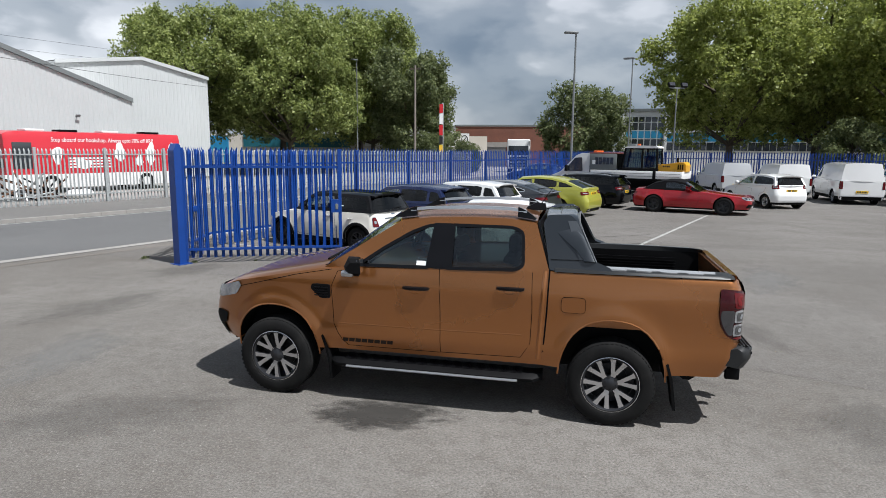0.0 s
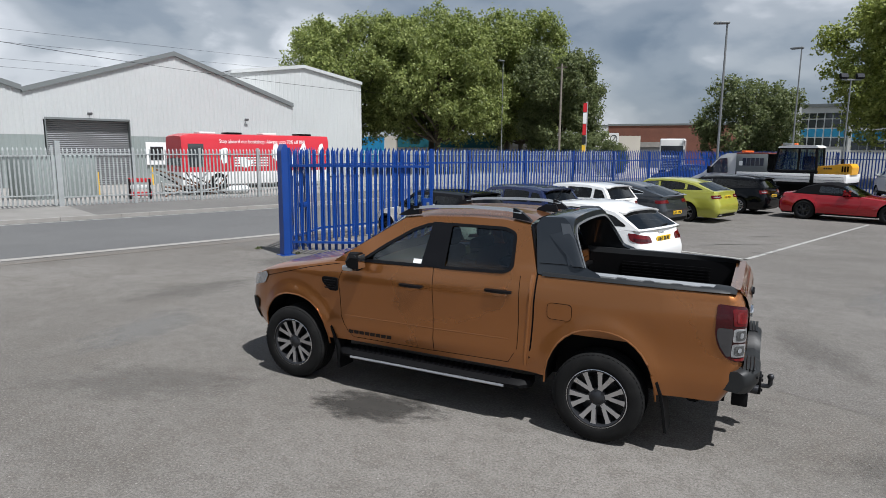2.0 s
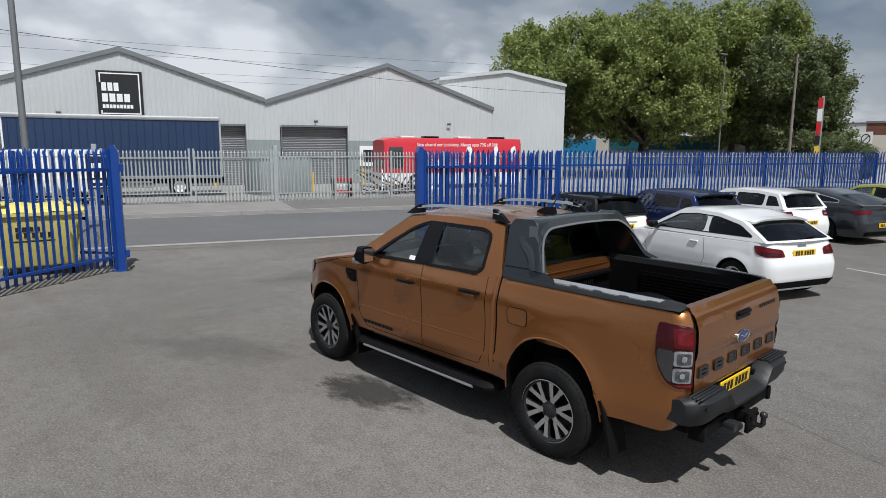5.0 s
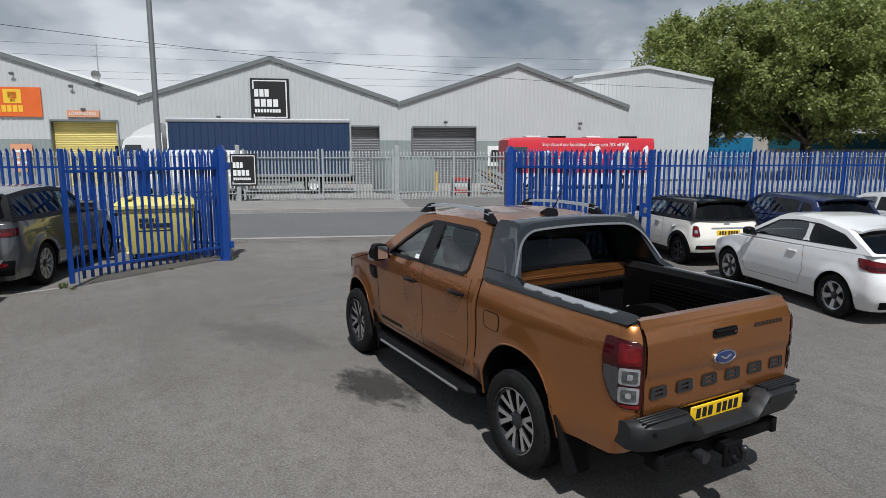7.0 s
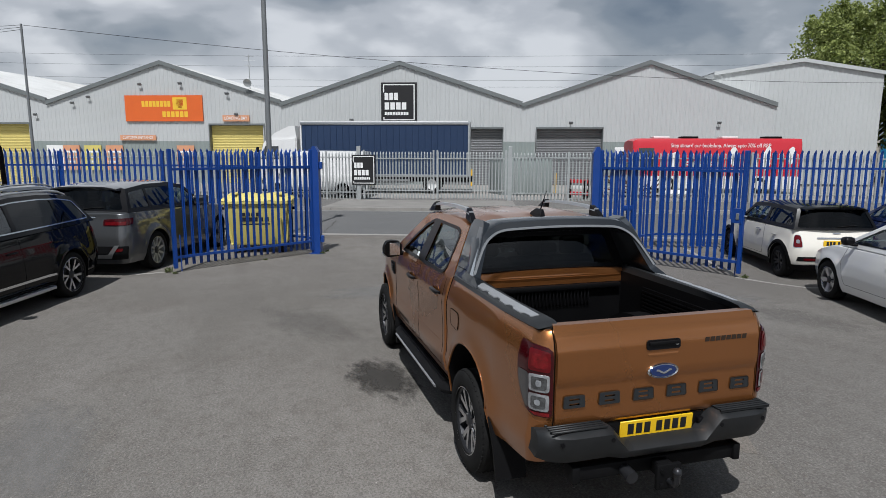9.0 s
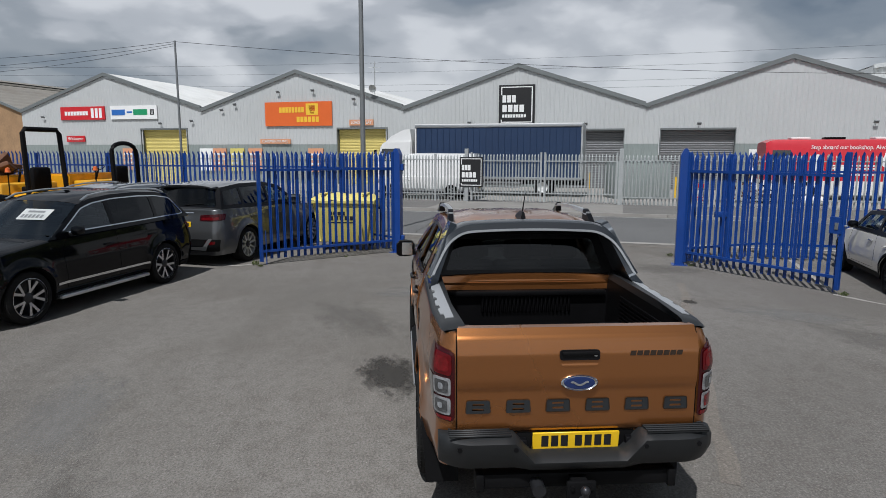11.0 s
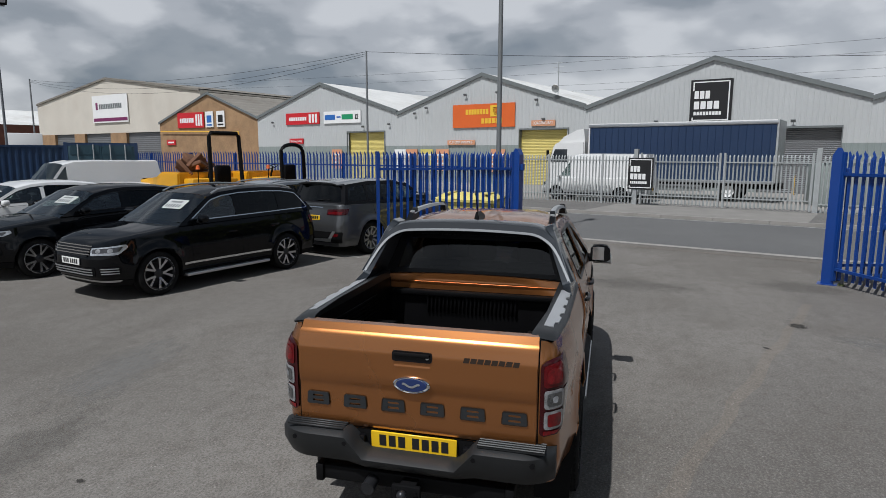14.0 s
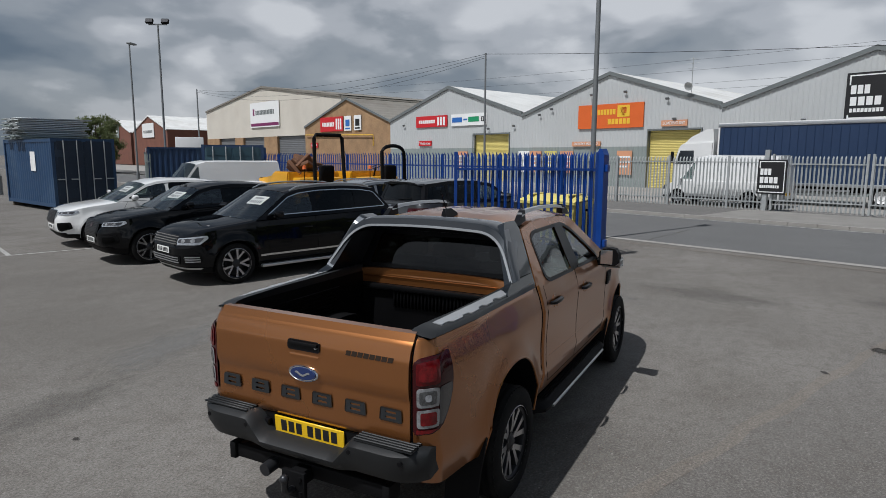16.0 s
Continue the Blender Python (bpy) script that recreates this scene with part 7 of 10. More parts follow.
def gate_leaf(label, hinge, end, front, lock):
    root = thing("gate_leaf", label, "gate", None, "blue yard gates")
    d = (end - hinge).normalized()
    ln = (end - hinge).length
    ang = math.degrees(math.atan2(d.y, d.x))
    fence_run(root, hinge + d * 0.16, end - d * 0.05, BLUE, 2.28, 0.152, lift=0.12, rails=(0.30, 2.03), front=front)
    for t in (0.12, ln - 0.03):
        bm = boxed(-0.035, 0.035, -0.035, 0.035, 0.08, 2.42, 0.004, 1)
        part("stile", bm, BLUE, root, smooth=False).matrix_local = pose(*(hinge + d * t)[:2], 0, 0, 0, ang)
    if lock:
        bm = boxed(-0.17, 0.03, -0.05, -0.042, 1.05, 1.33)
        box(bm, -0.17, 0.03, 0.042, 0.05, 1.05, 1.33)
        box(bm, -0.17, -0.162, -0.042, 0.042, 1.05, 1.33)
        box(bm, -0.162, 0.03, -0.042, 0.042, 1.05, 1.058)
        box(bm, -0.162, 0.03, -0.042, 0.042, 1.322, 1.33)
        case = part("lock_case", bm, BLUE, root, "open-ended welded steel lock case", smooth=False)
        case.matrix_local = pose(*(hinge + d * (ln - 0.05))[:2], 0, 0, 0, ang)
        part("bolt", tubed([(-0.12, 0, 1.19), (0.10, 0, 1.19)], 0.014, 8), GALV, case)
        part("hasp", boxed(-0.08, -0.02, -0.062, -0.05, 1.12, 1.24, 0.004, 1), STEEL_POLE, case)
    part("drop_bolt", tubed([(0, 0.06, 0.02), (0, 0.06, 0.75)], 0.012, 6), BLUE, root).matrix_local = pose(*(hinge + d * (ln - 0.12))[:2], 0, 0, 0, ang)
    for z in (0.32, 2.02):
        part("hinge", tubed([(0.0, 0, z - 0.07), (0.0, 0, z + 0.07)], 0.03, 8), BLUE, root).matrix_local = pose(*(hinge + d * 0.07)[:2], 0, 0, 0, ang)
    return root


gate_leaf("blue palisade gate leaf standing open into the yard", GR, Vector((-5.47, 6.44, 0)), 1, True)
gate_leaf("blue palisade gate leaf swung open beside the bin", GL, Vector((-8.90, -4.03, 0)), -1, False)
for g, turn in ((GL, 70), (GR, 70)):
    gp = thing("gate_post", "heavy blue steel gate post with chamfered cap", "gate post", pose(g.x, g.y, 0, 0, 0, turn), "blue gate posts")
    bm = boxed(-0.10, 0.10, -0.10, 0.10, 0, 2.36)
    vs = [bm.verts.new(c) for c in ((-0.10, -0.10, 2.36), (0.10, -0.10, 2.36), (0.10, 0.10, 2.36), (-0.10, 0.10, 2.36))]
    top = [bm.verts.new(c) for c in ((-0.03, -0.10, 2.50), (0.03, -0.10, 2.50), (0.03, 0.10, 2.50), (-0.03, 0.10, 2.50))]
    for k in range(4):
        bm.faces.new((vs[k], vs[(k + 1) % 4], top[(k + 1) % 4], top[k]))
    bm.faces.new(top)
    part("shaft", bm, BLUE, gp, smooth=False)
    part("base_plate", boxed(-0.16, 0.16, -0.16, 0.16, 0, 0.012), BLUE, gp, smooth=False)
    for z in (0.34, 2.06):
        part("hinge_bracket", boxed(0.09, 0.17, -0.05, 0.05, z - 0.08, z + 0.08, 0.01, 1), BLUE, gp, smooth=False)

# grey fence across the road
GN = -24.75
grey_a = thing("palisade_fence", "galvanised grey palisade fence on the far footway", "fence", None, "grey road fences")
fence_run(grey_a, at(-33.0, GN, 0.1), at(-6.6, GN, 0.1), GALV, 2.3, 0.16, posts=[2.75 * k for k in range(1, 10)], single=True)
grey_b = thing("palisade_fence", "galvanised grey palisade fence before the red bus", "fence", None, "grey road fences")
fence_run(grey_b, at(0.4, GN, 0.1), at(40.0, GN, 0.1), GALV, 2.3, 0.16, posts=[2.75 * k for k in range(0, 14)], single=True)
for a, b in ((-6.5, -3.1), (-3.0, 0.3)):
    gg = thing("steel_gate", "closed galvanised palisade gate on the far footway", "gate", None, "grey road gates")
    fence_run(gg, at(a, GN, 0.1), at(b, GN, 0.1), GALV, 2.2, 0.15, posts=(), lift=0.18, rails=(0.45, 1.95))
    for s in (a + 0.04, b - 0.04):
        p = at(s, GN)
        part("stile", boxed(-0.04, 0.04, -0.04, 0.04, 0.15, 2.45), GALV, gg, smooth=False).matrix_local = pose(p.x, p.y, 0, 0, 0, 70)
for s in (-6.7, 0.45):
    p = at(s, GN)
    gp = thing("gate_post", "square galvanised gate post on the footway", "gate post", pose(p.x, p.y, 0, 0, 0, 70), "grey gate posts")
    part("shaft", boxed(-0.09, 0.09, -0.09, 0.09, 0, 2.62, 0.006, 1), GALV, gp, smooth=False)
sg = sign("fence_sign", "black square sign with white lettering hung on the palisade", -7.02, -5.88, 0.80, 2.22, GN + 0.10, INK, BOOK, thick=0.02)
sign("notice", "small white safety notice on the warehouse wall", 8.0, 9.3, 1.3, 2.7, FACE + 0.05, WHITE_INK, [(0.2, 0.8, 0.2, 0.8, INK)])

# ---- parked cars ----
def lamp_pair(kind, outline, mt, off=0.008):
    return (kind, outline, mt, True, off)


def tail_lamps(y0, y1, z0, z1, inner=None, clear=True):
    """A wrap-round tail lamp: red, with a clear strip."""
    out = [("tail_lamp", rounded([(y0, z0 + 0.02), (y0 + 0.02, z1), (y1, z1 - 0.01), (y1 - 0.03, z0)], 0.03, 2), RED_LENS, True, 0.008)]
    if clear:
        h = (z1 - z0)
        out.append(("tail_lamp_clear", rounded([(y0 + 0.06, z0 + h * 0.42), (y1 - 0.12, z0 + h * 0.42), (y1 - 0.12, z0 + h * 0.62), (y0 + 0.06, z0 + h * 0.62)], 0.015, 2), CLEAR_LENS, True, 0.012))
    return out


def head_lamps(y0, y1, z0, z1):
    """A clear lamp unit with dark chambers, a bright lower strip and two projectors."""
    h = z1 - z0
    out = [("headlamp", rounded([(y0, z0), (y0, z0 + h * 0.7), (y1, z1), (y1 + 0.03, z1 - 0.05), (y1 - 0.12, z0 + 0.01)], 0.02, 2), HEAD_LENS, False, 0.008),
           ("headlamp_chamber", rounded([(y0 + 0.03, z0 + h * 0.22), (y0 + 0.03, z0 + h * 0.62), (y1 - 0.05, z1 - h * 0.2), (y1 - 0.12, z0 + h * 0.3)], 0.02, 2), SMOKE_LENS, False, 0.011)]
    for k in (0.26, 0.62):
        c = lerp(y0, y1 - 0.05, k)
        zc = z0 + h * lerp(0.42, 0.52, k)
        r = h * 0.2
        out.append(("headlamp_projector", [(c + r * 1.3 * math.cos(t), zc + r * math.sin(t)) for t in np.linspace(0, 2 * math.pi, 14, endpoint=False)], CLEAR_LENS, False, 0.0135))
    return out


def grille(y, z0, z1, mt=None):
    return ("grille", rounded([(0.0, z0), (y * 0.9, z0), (y, z1), (0.0, z1)], 0.03, 2), mt or TRIM_BLACK, False, 0.010)


W_PAINT = paint("white_paint", (0.72, 0.72, 0.71), 0.0, 0.3)
CREAM_PAINT = paint("warm_white_paint", (0.70, 0.67, 0.60), 0.0, 0.3)
K_PAINT = paint("black_paint", (0.0022, 0.0026, 0.0036), 0.0, 0.3, 0.55, 0.0)
G_PAINT = paint("dark_grey_paint", (0.085, 0.088, 0.092), 0.6, 0.3)
S_PAINT = paint("silver_paint", (0.28, 0.29, 0.30), 0.75, 0.32)
B_PAINT = paint("dark_blue_paint", (0.010, 0.019, 0.07), 0.4, 0.28, 0.7)
Y_PAINT = paint("lime_yellow_paint", (0.37, 0.37, 0.055), 0.2, 0.3)
R_PAINT = paint("red_paint", (0.33, 0.012, 0.018), 0.3, 0.25)
GR_PAINT = paint("graphite_blue_paint", (0.045, 0.05, 0.058), 0.6, 0.3)


def two_doors(wb, arch, belt, zb, mid, rear_x, front_x):
    """Shut lines of front and rear doors."""
    return [[(front_x, belt - 0.01), (front_x + 0.12, belt - 0.2), (front_x + 0.06, zb + 0.14)], [(mid, belt - 0.005), (mid - 0.02, zb + 0.12)], [(front_x + 0.06, zb + 0.13), (arch + 0.12, zb + 0.13)], [(rear_x, belt), (rear_x + 0.05, belt - 0.25), (arch + 0.02, zb + 0.42), (arch + 0.12, zb + 0.13)]]


def supermini(name, label, m, L, W, wb, fo, tyre, belt, cab, mat, windows, doors, tail, **kw):
    rear, front = -(L - wb - fo), wb + fo
    fb = cab[1][0]
    top = [(rear, cab[0][1] - 0.03), (cab[0][0], cab[0][1] - 0.01), (fb, cab[1][1] - 0.03), (fb + 0.25, cab[1][1] - 0.06), (front - 0.35, belt - 0.19), (front - 0.1, belt - 0.28), (front, belt - 0.38)]
    S = Shell(wb, rear, front, W, 0.20, belt, top, [(rear, 0.93), (rear + 0.4, 0.98), (0.5, 1.0), (wb - 0.2, 1.0), (wb + 0.3, 0.96), (front - 0.15, 0.84), (front, 0.74)], SEC, tyre, tyre + kw.pop("gap", 0.045),
              lean_r=kw.pop("lean_r", [(0.2, 0.10), (0.35, 0.01), (0.6, 0.0), (0.75, 0.05), (0.95, 0.14)]), lean_f=[(0.2, -0.12), (0.4, 0.0), (0.6, 0.0), (0.85, -0.12)], flare=kw.pop("flare", 0.018), re=kw.pop("re", 0.20))
    track = W - 0.24
    return car(name, label, "car", m, S, cab, windows, mat, lamps=tail, wheel=dict(track=track, **kw.pop("wheel", {})), doors=doors, **kw)


# white hatchback with black roof beside the gate leaf
mini_tail = [("tail_lamp_ring", rounded([(0.622, 0.635), (0.635, 0.87), (0.757, 0.87), (0.795, 0.635)], 0.05, 4), CHROME, True, 0.008), ("tail_lamp", rounded([(0.63, 0.645), (0.643, 0.86), (0.75, 0.86), (0.785, 0.645)], 0.04, 4), RED_LENS, True, 0.012), ("tail_lamp_clear", rounded([(0.665, 0.715), (0.665, 0.785), (0.725, 0.785), (0.735, 0.715)], 0.028, 4), CLEAR_LENS, True, 0.016),
             ("rear_badge", rounded([(0.0, 0.885), (0.075, 0.895), (0.06, 0.912), (0.0, 0.915)], 0.008, 2), CHROME, True, 0.012), ("tailgate_handle", rounded([(0.0, 0.805), (0.36, 0.805), (0.36, 0.83), (0.0, 0.83)], 0.008, 2), CHROME, True, 0.016),
             ("exhaust_panel", rounded([(0.0, 0.20), (0.62, 0.20), (0.60, 0.31), (0.0, 0.33)], 0.02, 2), BLACK, True, 0.010), ("bumper_insert", rounded([(0.28, 0.385), (0.72, 0.385), (0.70, 0.47), (0.30, 0.47)], 0.02, 2), BLACK, True, 0.009), ("rear_fog_lamp", rounded([(0.36, 0.405), (0.60, 0.405), (0.60, 0.44), (0.36, 0.44)], 0.01, 2), RED_LENS, True, 0.013)]
mini, mc = supermini("hatchback", "white small hatchback with black roof and black alloys", spot(5.80, -7.60, 180), 3.73, 1.68, 2.467, 0.72, 0.305, 0.96,
    [(-0.40, 0.96), (2.02, 0.94), (1.52, 1.325), (1.0, 1.365), (0.3, 1.36), (-0.20, 1.335)], CREAM_PAINT, [(0.78, 2.0), (-0.4, 0.70)], [[(1.95, 0.93), (2.0, 0.7), (1.9, 0.36)], [(0.72, 0.95), (0.66, 0.6), (0.72, 0.36), (1.9, 0.34)]], mini_tail,
    roof_mat=K_PAINT, frame_mat=TRIM_BLACK, wheel=dict(n=5, split=0.22, mat=ALLOY_DARK, width=0.205), handles=((0.92, 0.83),), plate_z=0.72, skirt=(0.20, 0.31), spoiler=True, glass_rear=GLASS_DARK, gap=0.055, rear_glass=(0.10, 0.95, 0.93), cladding=0.065, handle_mat=CHROME, mirror_mat=K_PAINT)
for sg in (1, -1):
    bm = bmesh.new()
    lathe(bm, [(0.0, 0.012), (0.045, 0.010), (0.052, 0.0), (0.066, 0.004), (0.072, -0.004)], 24)
    part("fuel_cap", bm, CHROME, mini, "chrome fuel filler cap").matrix_local = Matrix.Translation(mc.S.on(0.22, 0.80, sg, 0.006)) @ Matrix.Rotation(radians(-90 * sg), 4, "X")

# white three-door hatchback in the second row
a1_tail = [("tail_lamp", rounded([(0.44, 0.76), (0.46, 0.87), (0.86, 0.93), (1.02, 0.93), (0.98, 0.80), (0.80, 0.76)], 0.03, 2), RED_LENS, True, 0.009), ("tail_lamp_dark", rounded([(0.50, 0.775), (0.52, 0.82), (0.90, 0.85), (0.86, 0.79)], 0.015, 2), RED_DARK, True, 0.013), ("rear_badge", rounded([(0.0, 0.90), (0.10, 0.90), (0.10, 0.935), (0.0, 0.935)], 0.015, 2), CHROME, True, 0.012),
           ("rear_diffuser", rounded([(0.0, 0.24), (0.66, 0.24), (0.70, 0.36), (0.0, 0.36)], 0.02, 2), BLACK, True, 0.010)]
supermini("hatchback", "white three-door hatchback with five-spoke alloys", spot(5.80, -3.26, 180.5), 3.95, 1.74, 2.469, 0.80, 0.318, 0.95,
    [(-0.54, 0.98), (2.25, 0.93), (1.42, 1.345), (1.0, 1.385), (0.5, 1.37), (0.0, 1.27)], W_PAINT, [(0.74, 2.2), (-0.5, 0.66)], [[(2.02, 0.92), (2.12, 0.7), (2.0, 0.34)], [(0.70, 0.95), (0.62, 0.6), (0.72, 0.35), (2.0, 0.33)]], a1_tail,
    wheel=dict(n=5, w=0.05, width=0.215), handles=((0.90, 0.84),), plate_z=0.80, spoiler=True, glass_rear=GLASS_DARK, trim=TRIM_BLACK, mirror_mat=TRIM_BLACK, rear_glass=(0.08, 0.95, 0.92))

# dark blue, white and grey cars along the fence
for lab, s, n, mat in (("dark blue five-door hatchback parked nose to the fence", 8.40, -7.35, B_PAINT), ("white hatchback with tinted rear glass, parked nose to the fence", 11.0, -7.15, W_PAINT)):
    supermini("hatchback", lab, spot(s, n, 180), 4.06, 1.77, 2.56, 0.81, 0.315, 0.96, [(-0.52, 1.0), (2.3, 0.95), (1.5, 1.38), (1.0, 1.425), (0.3, 1.42), (-0.25, 1.36)], mat, [(1.02, 2.2), (0.1, 0.96), (-0.5, 0.02)],
        two_doors(2.56, 0.36, 0.96, 0.2, 0.99, 0.06, 2.0), tail_lamps(0.52, 0.95, 0.80, 0.95), wheel=dict(n=5, split=0.2, width=0.205), handles=((1.2, 0.83), (0.22, 0.85)), plate_z=0.66, spoiler=True, glass_rear=GLASS_DARK, skirt=(0.2, 0.27))
supermini("coupe", "graphite grey coupe with sloping roof, parked nose to the fence", spot(13.5, -7.30, 180), 4.69, 1.81, 2.84, 0.78, 0.335, 0.95, [(-0.98, 1.03), (2.35, 0.94), (1.50, 1.33), (1.0, 1.375), (0.5, 1.37), (-0.15, 1.25)], GR_PAINT, [(0.85, 2.3), (-0.3, 0.79)],
    [[(2.0, 0.93), (2.15, 0.7), (2.05, 0.36)], [(0.78, 0.95), (0.68, 0.6), (0.8, 0.35), (2.0, 0.33)]], tail_lamps(0.42, 1.05, 0.80, 0.92, clear=False) + [("rear_diffuser", rounded([(0.0, 0.24), (0.7, 0.24), (0.72, 0.36), (0.0, 0.36)], 0.02, 2), BLACK, True, 0.010)],
    wheel=dict(n=5, split=0.2, width=0.23), handles=((1.0, 0.83),), plate_z=0.52, glass_rear=GLASS_DARK, trim=CHROME, rear_glass=(0.08, 0.95, 0.84))
supermini("saloon_car", "lime yellow large hatchback with chrome exhaust tips", spot(16.5, -6.95, 180), 4.86, 1.864, 2.841, 0.93, 0.335, 0.97, [(-0.86, 1.06), (2.45, 0.97), (1.65, 1.39), (1.05, 1.44), (0.45, 1.42), (-0.15, 1.31)], Y_PAINT, [(1.16, 2.4), (0.16, 1.08), (-0.45, 0.08)],
    two_doors(2.84, 0.38, 0.97, 0.2, 1.12, 0.1, 2.15), tail_lamps(0.46, 1.02, 0.83, 0.96) + [("exhaust_trim", rounded([(0.48, 0.27), (0.70, 0.27), (0.70, 0.31), (0.48, 0.31)], 0.01, 2), CHROME, True, 0.010), ("rear_diffuser", rounded([(0.0, 0.22), (0.72, 0.22), (0.74, 0.33), (0.0, 0.33)], 0.02, 2), BLACK, True, 0.008)],
    wheel=dict(n=5, split=0.18, width=0.22), handles=((1.35, 0.86), (0.32, 0.88)), plate_z=0.87, glass_rear=GLASS_DARK, trim=TRIM_BLACK, rear_glass=(0.08, 0.95, 0.86))
supermini("estate_car", "black estate car with silver multi-spoke alloys", spot(20.85, -7.0, 180), 4.63, 1.81, 2.81, 0.78, 0.33, 0.95, [(-0.92, 1.02), (2.4, 0.95), (1.60, 1.36), (1.0, 1.405), (0.1, 1.40), (-0.62, 1.35)], K_PAINT, [(1.10, 2.3), (0.2, 1.02), (-0.9, 0.12)],
    two_doors(2.81, 0.38, 0.95, 0.2, 1.06, 0.12, 2.1), tail_lamps(0.46, 1.0, 0.80, 0.95), wheel=dict(n=10, w=0.016, width=0.23), handles=((1.25, 0.84), (0.3, 0.86)), plate_z=0.72, glass_rear=GLASS_DARK, trim=TRIM_BLACK, spoiler=True, roof_rails=True)
# red roadster
supermini("sports_car", "red two-seat sports car with its black fabric roof raised", spot(20.75, -4.62, 2), 4.48, 1.92, 2.622, 0.95, 0.345, 0.90, [(-0.45, 0.93), (1.72, 0.90), (1.15, 1.20), (0.75, 1.275), (0.35, 1.265), (-0.05, 1.15)], R_PAINT, [(0.42, 1.7)],
    [[(1.62, 0.89), (1.75, 0.7), (1.62, 0.34)], [(0.40, 0.90), (0.34, 0.6), (0.48, 0.34), (1.6, 0.32)]], tail_lamps(0.42, 1.0, 0.74, 0.82, clear=False) + head_lamps(0.55, 1.0, 0.60, 0.74) + [grille(0.45, 0.34, 0.56), ("air_intake", rounded([(0.55, 0.30), (0.85, 0.32), (0.80, 0.46), (0.58, 0.46)], 0.03, 2), BLACK, False, 0.010)],
    roof_mat=DARK, frame_mat=DARK, wheel=dict(n=5, split=0.22, mat=ALLOY_DARK, width=0.26), plate_front=0.36, gap=0.04, flare=0.035, skirt=(0.2, 0.25), rear_glass=(0.25, 0.8, 0.7))
# white small hatchback
supermini("hatchback", "white five-door hatchback with clear rear spoiler", pose(8.2, 23.7, 0, 0, 0, 112), 3.95, 1.72, 2.49, 0.82, 0.305, 0.97, [(-0.48, 1.0), (2.3, 0.95), (1.45, 1.40), (1.0, 1.45), (0.3, 1.45), (-0.28, 1.37)], W_PAINT, [(1.0, 2.2), (-0.45, 0.92)],
    two_doors(2.49, 0.35, 0.97, 0.2, 0.96, 0.05, 2.0), tail_lamps(0.56, 0.98, 0.86, 1.05), wheel=dict(n=5, w=0.04, width=0.2), handles=((1.15, 0.86),), plate_z=0.80, glass_rear=GLASS_DARK, spoiler=True, skirt=(0.2, 0.30))


def van(name, label, m, L, W, H, wb, fo, tyre, mat, windows, rear_glass=None, plate=True, skirt=True, lamps=None, group="", belt=1.12, side_glass=True):
    rear, front = -(L - wb - fo), wb + fo
    cab = [(rear + 0.06, belt), (front - 0.95, belt), (front - 1.65, H - 0.14), (front - 2.0, H - 0.05), (front - 2.6, H - 0.03), (rear + 0.16, H - 0.05)]
    top = [(rear, belt), (front - 0.95, belt - 0.02), (front - 0.75, belt - 0.08), (front - 0.25, belt - 0.25), (front, belt - 0.40)]
    S = Shell(wb, rear, front, W, 0.24, belt, top, [(rear, 0.97), (rear + 0.4, 1.0), (wb, 1.0), (wb + 0.4, 0.96), (front - 0.15, 0.84), (front, 0.72)], [(-0.1, 0.92), (0, 0.94), (0.12, 0.98), (0.35, 1.0), (0.85, 0.99), (1.0, 0.975), (1.2, 0.96)], tyre, tyre + 0.05,
              lean_r=[(0.24, 0.06), (0.4, 0.0), (1.1, 0.03)], lean_f=[(0.24, -0.1), (0.4, 0.0), (0.6, 0.0), (1.0, -0.12)], flare=0.015, re=0.08)
    lm = lamps if lamps is not None else [("tail_lamp", rounded([(W / 2 - 0.17, 0.74), (W / 2 - 0.16, 1.12), (W / 2 + 0.03, 1.12), (W / 2 + 0.03, 0.74)], 0.03, 2), RED_LENS, True, 0.008)] + head_lamps(0.5, W / 2 + 0.08, 0.66, 0.9) + [grille(0.4, 0.55, 0.72)]
    root, C = car(name, label, "van", m, S, cab, windows, mat, rear_glass=rear_glass, lamps=lm, wheel=dict(track=W - 0.26, n=5, w=0.05, width=0.21, mat=SILVER), doors=[[(front - 1.05, belt), (front - 0.92, belt - 0.3), (front - 0.98, 0.4)], [(front - 2.15, belt), (front - 2.15, 0.4), (front - 0.98, 0.38)], [(front - 3.3, belt), (front - 3.3, 0.42)]],
        handles=((front - 2.0, belt - 0.18),), plate_z=0.62 if plate else None, skirt=(0.24, 0.40) if skirt else None, group=group, tumble=0.16, pillar=0.08, mirror_x=front - 1.12)
    return root



van("van", "silver small panel van parked nose to the end fence", pose(*at(33.3, -3.7)[:2], 0, 0, 0, 101), 4.42, 1.80, 1.84, 2.66, 0.86, 0.32, paint("light_silver_paint", (0.50, 0.51, 0.52), 0.2, 0.35), [(1.9, 3.2)])
van("van", "white small panel van beside the silver van", pose(*at(31.9, -0.7)[:2], 0, 0, 0, 94), 4.42, 1.80, 1.84, 2.66, 0.86, 0.32, W_PAINT, [(1.9, 3.2)])
van("van", "white medium panel van with red tail lamps", pose(12.5, 27.6, 0, 0, 0, 87), 5.0, 1.96, 1.97, 3.1, 0.93, 0.34, W_PAINT, [(2.3, 3.8)])
van("van", "white tall panel van at the edge of the lot", pose(15.0, 26.8, 0, 0, 0, 82), 5.3, 2.0, 2.1, 3.2, 0.95, 0.34, W_PAINT, [(2.4, 4.0)])
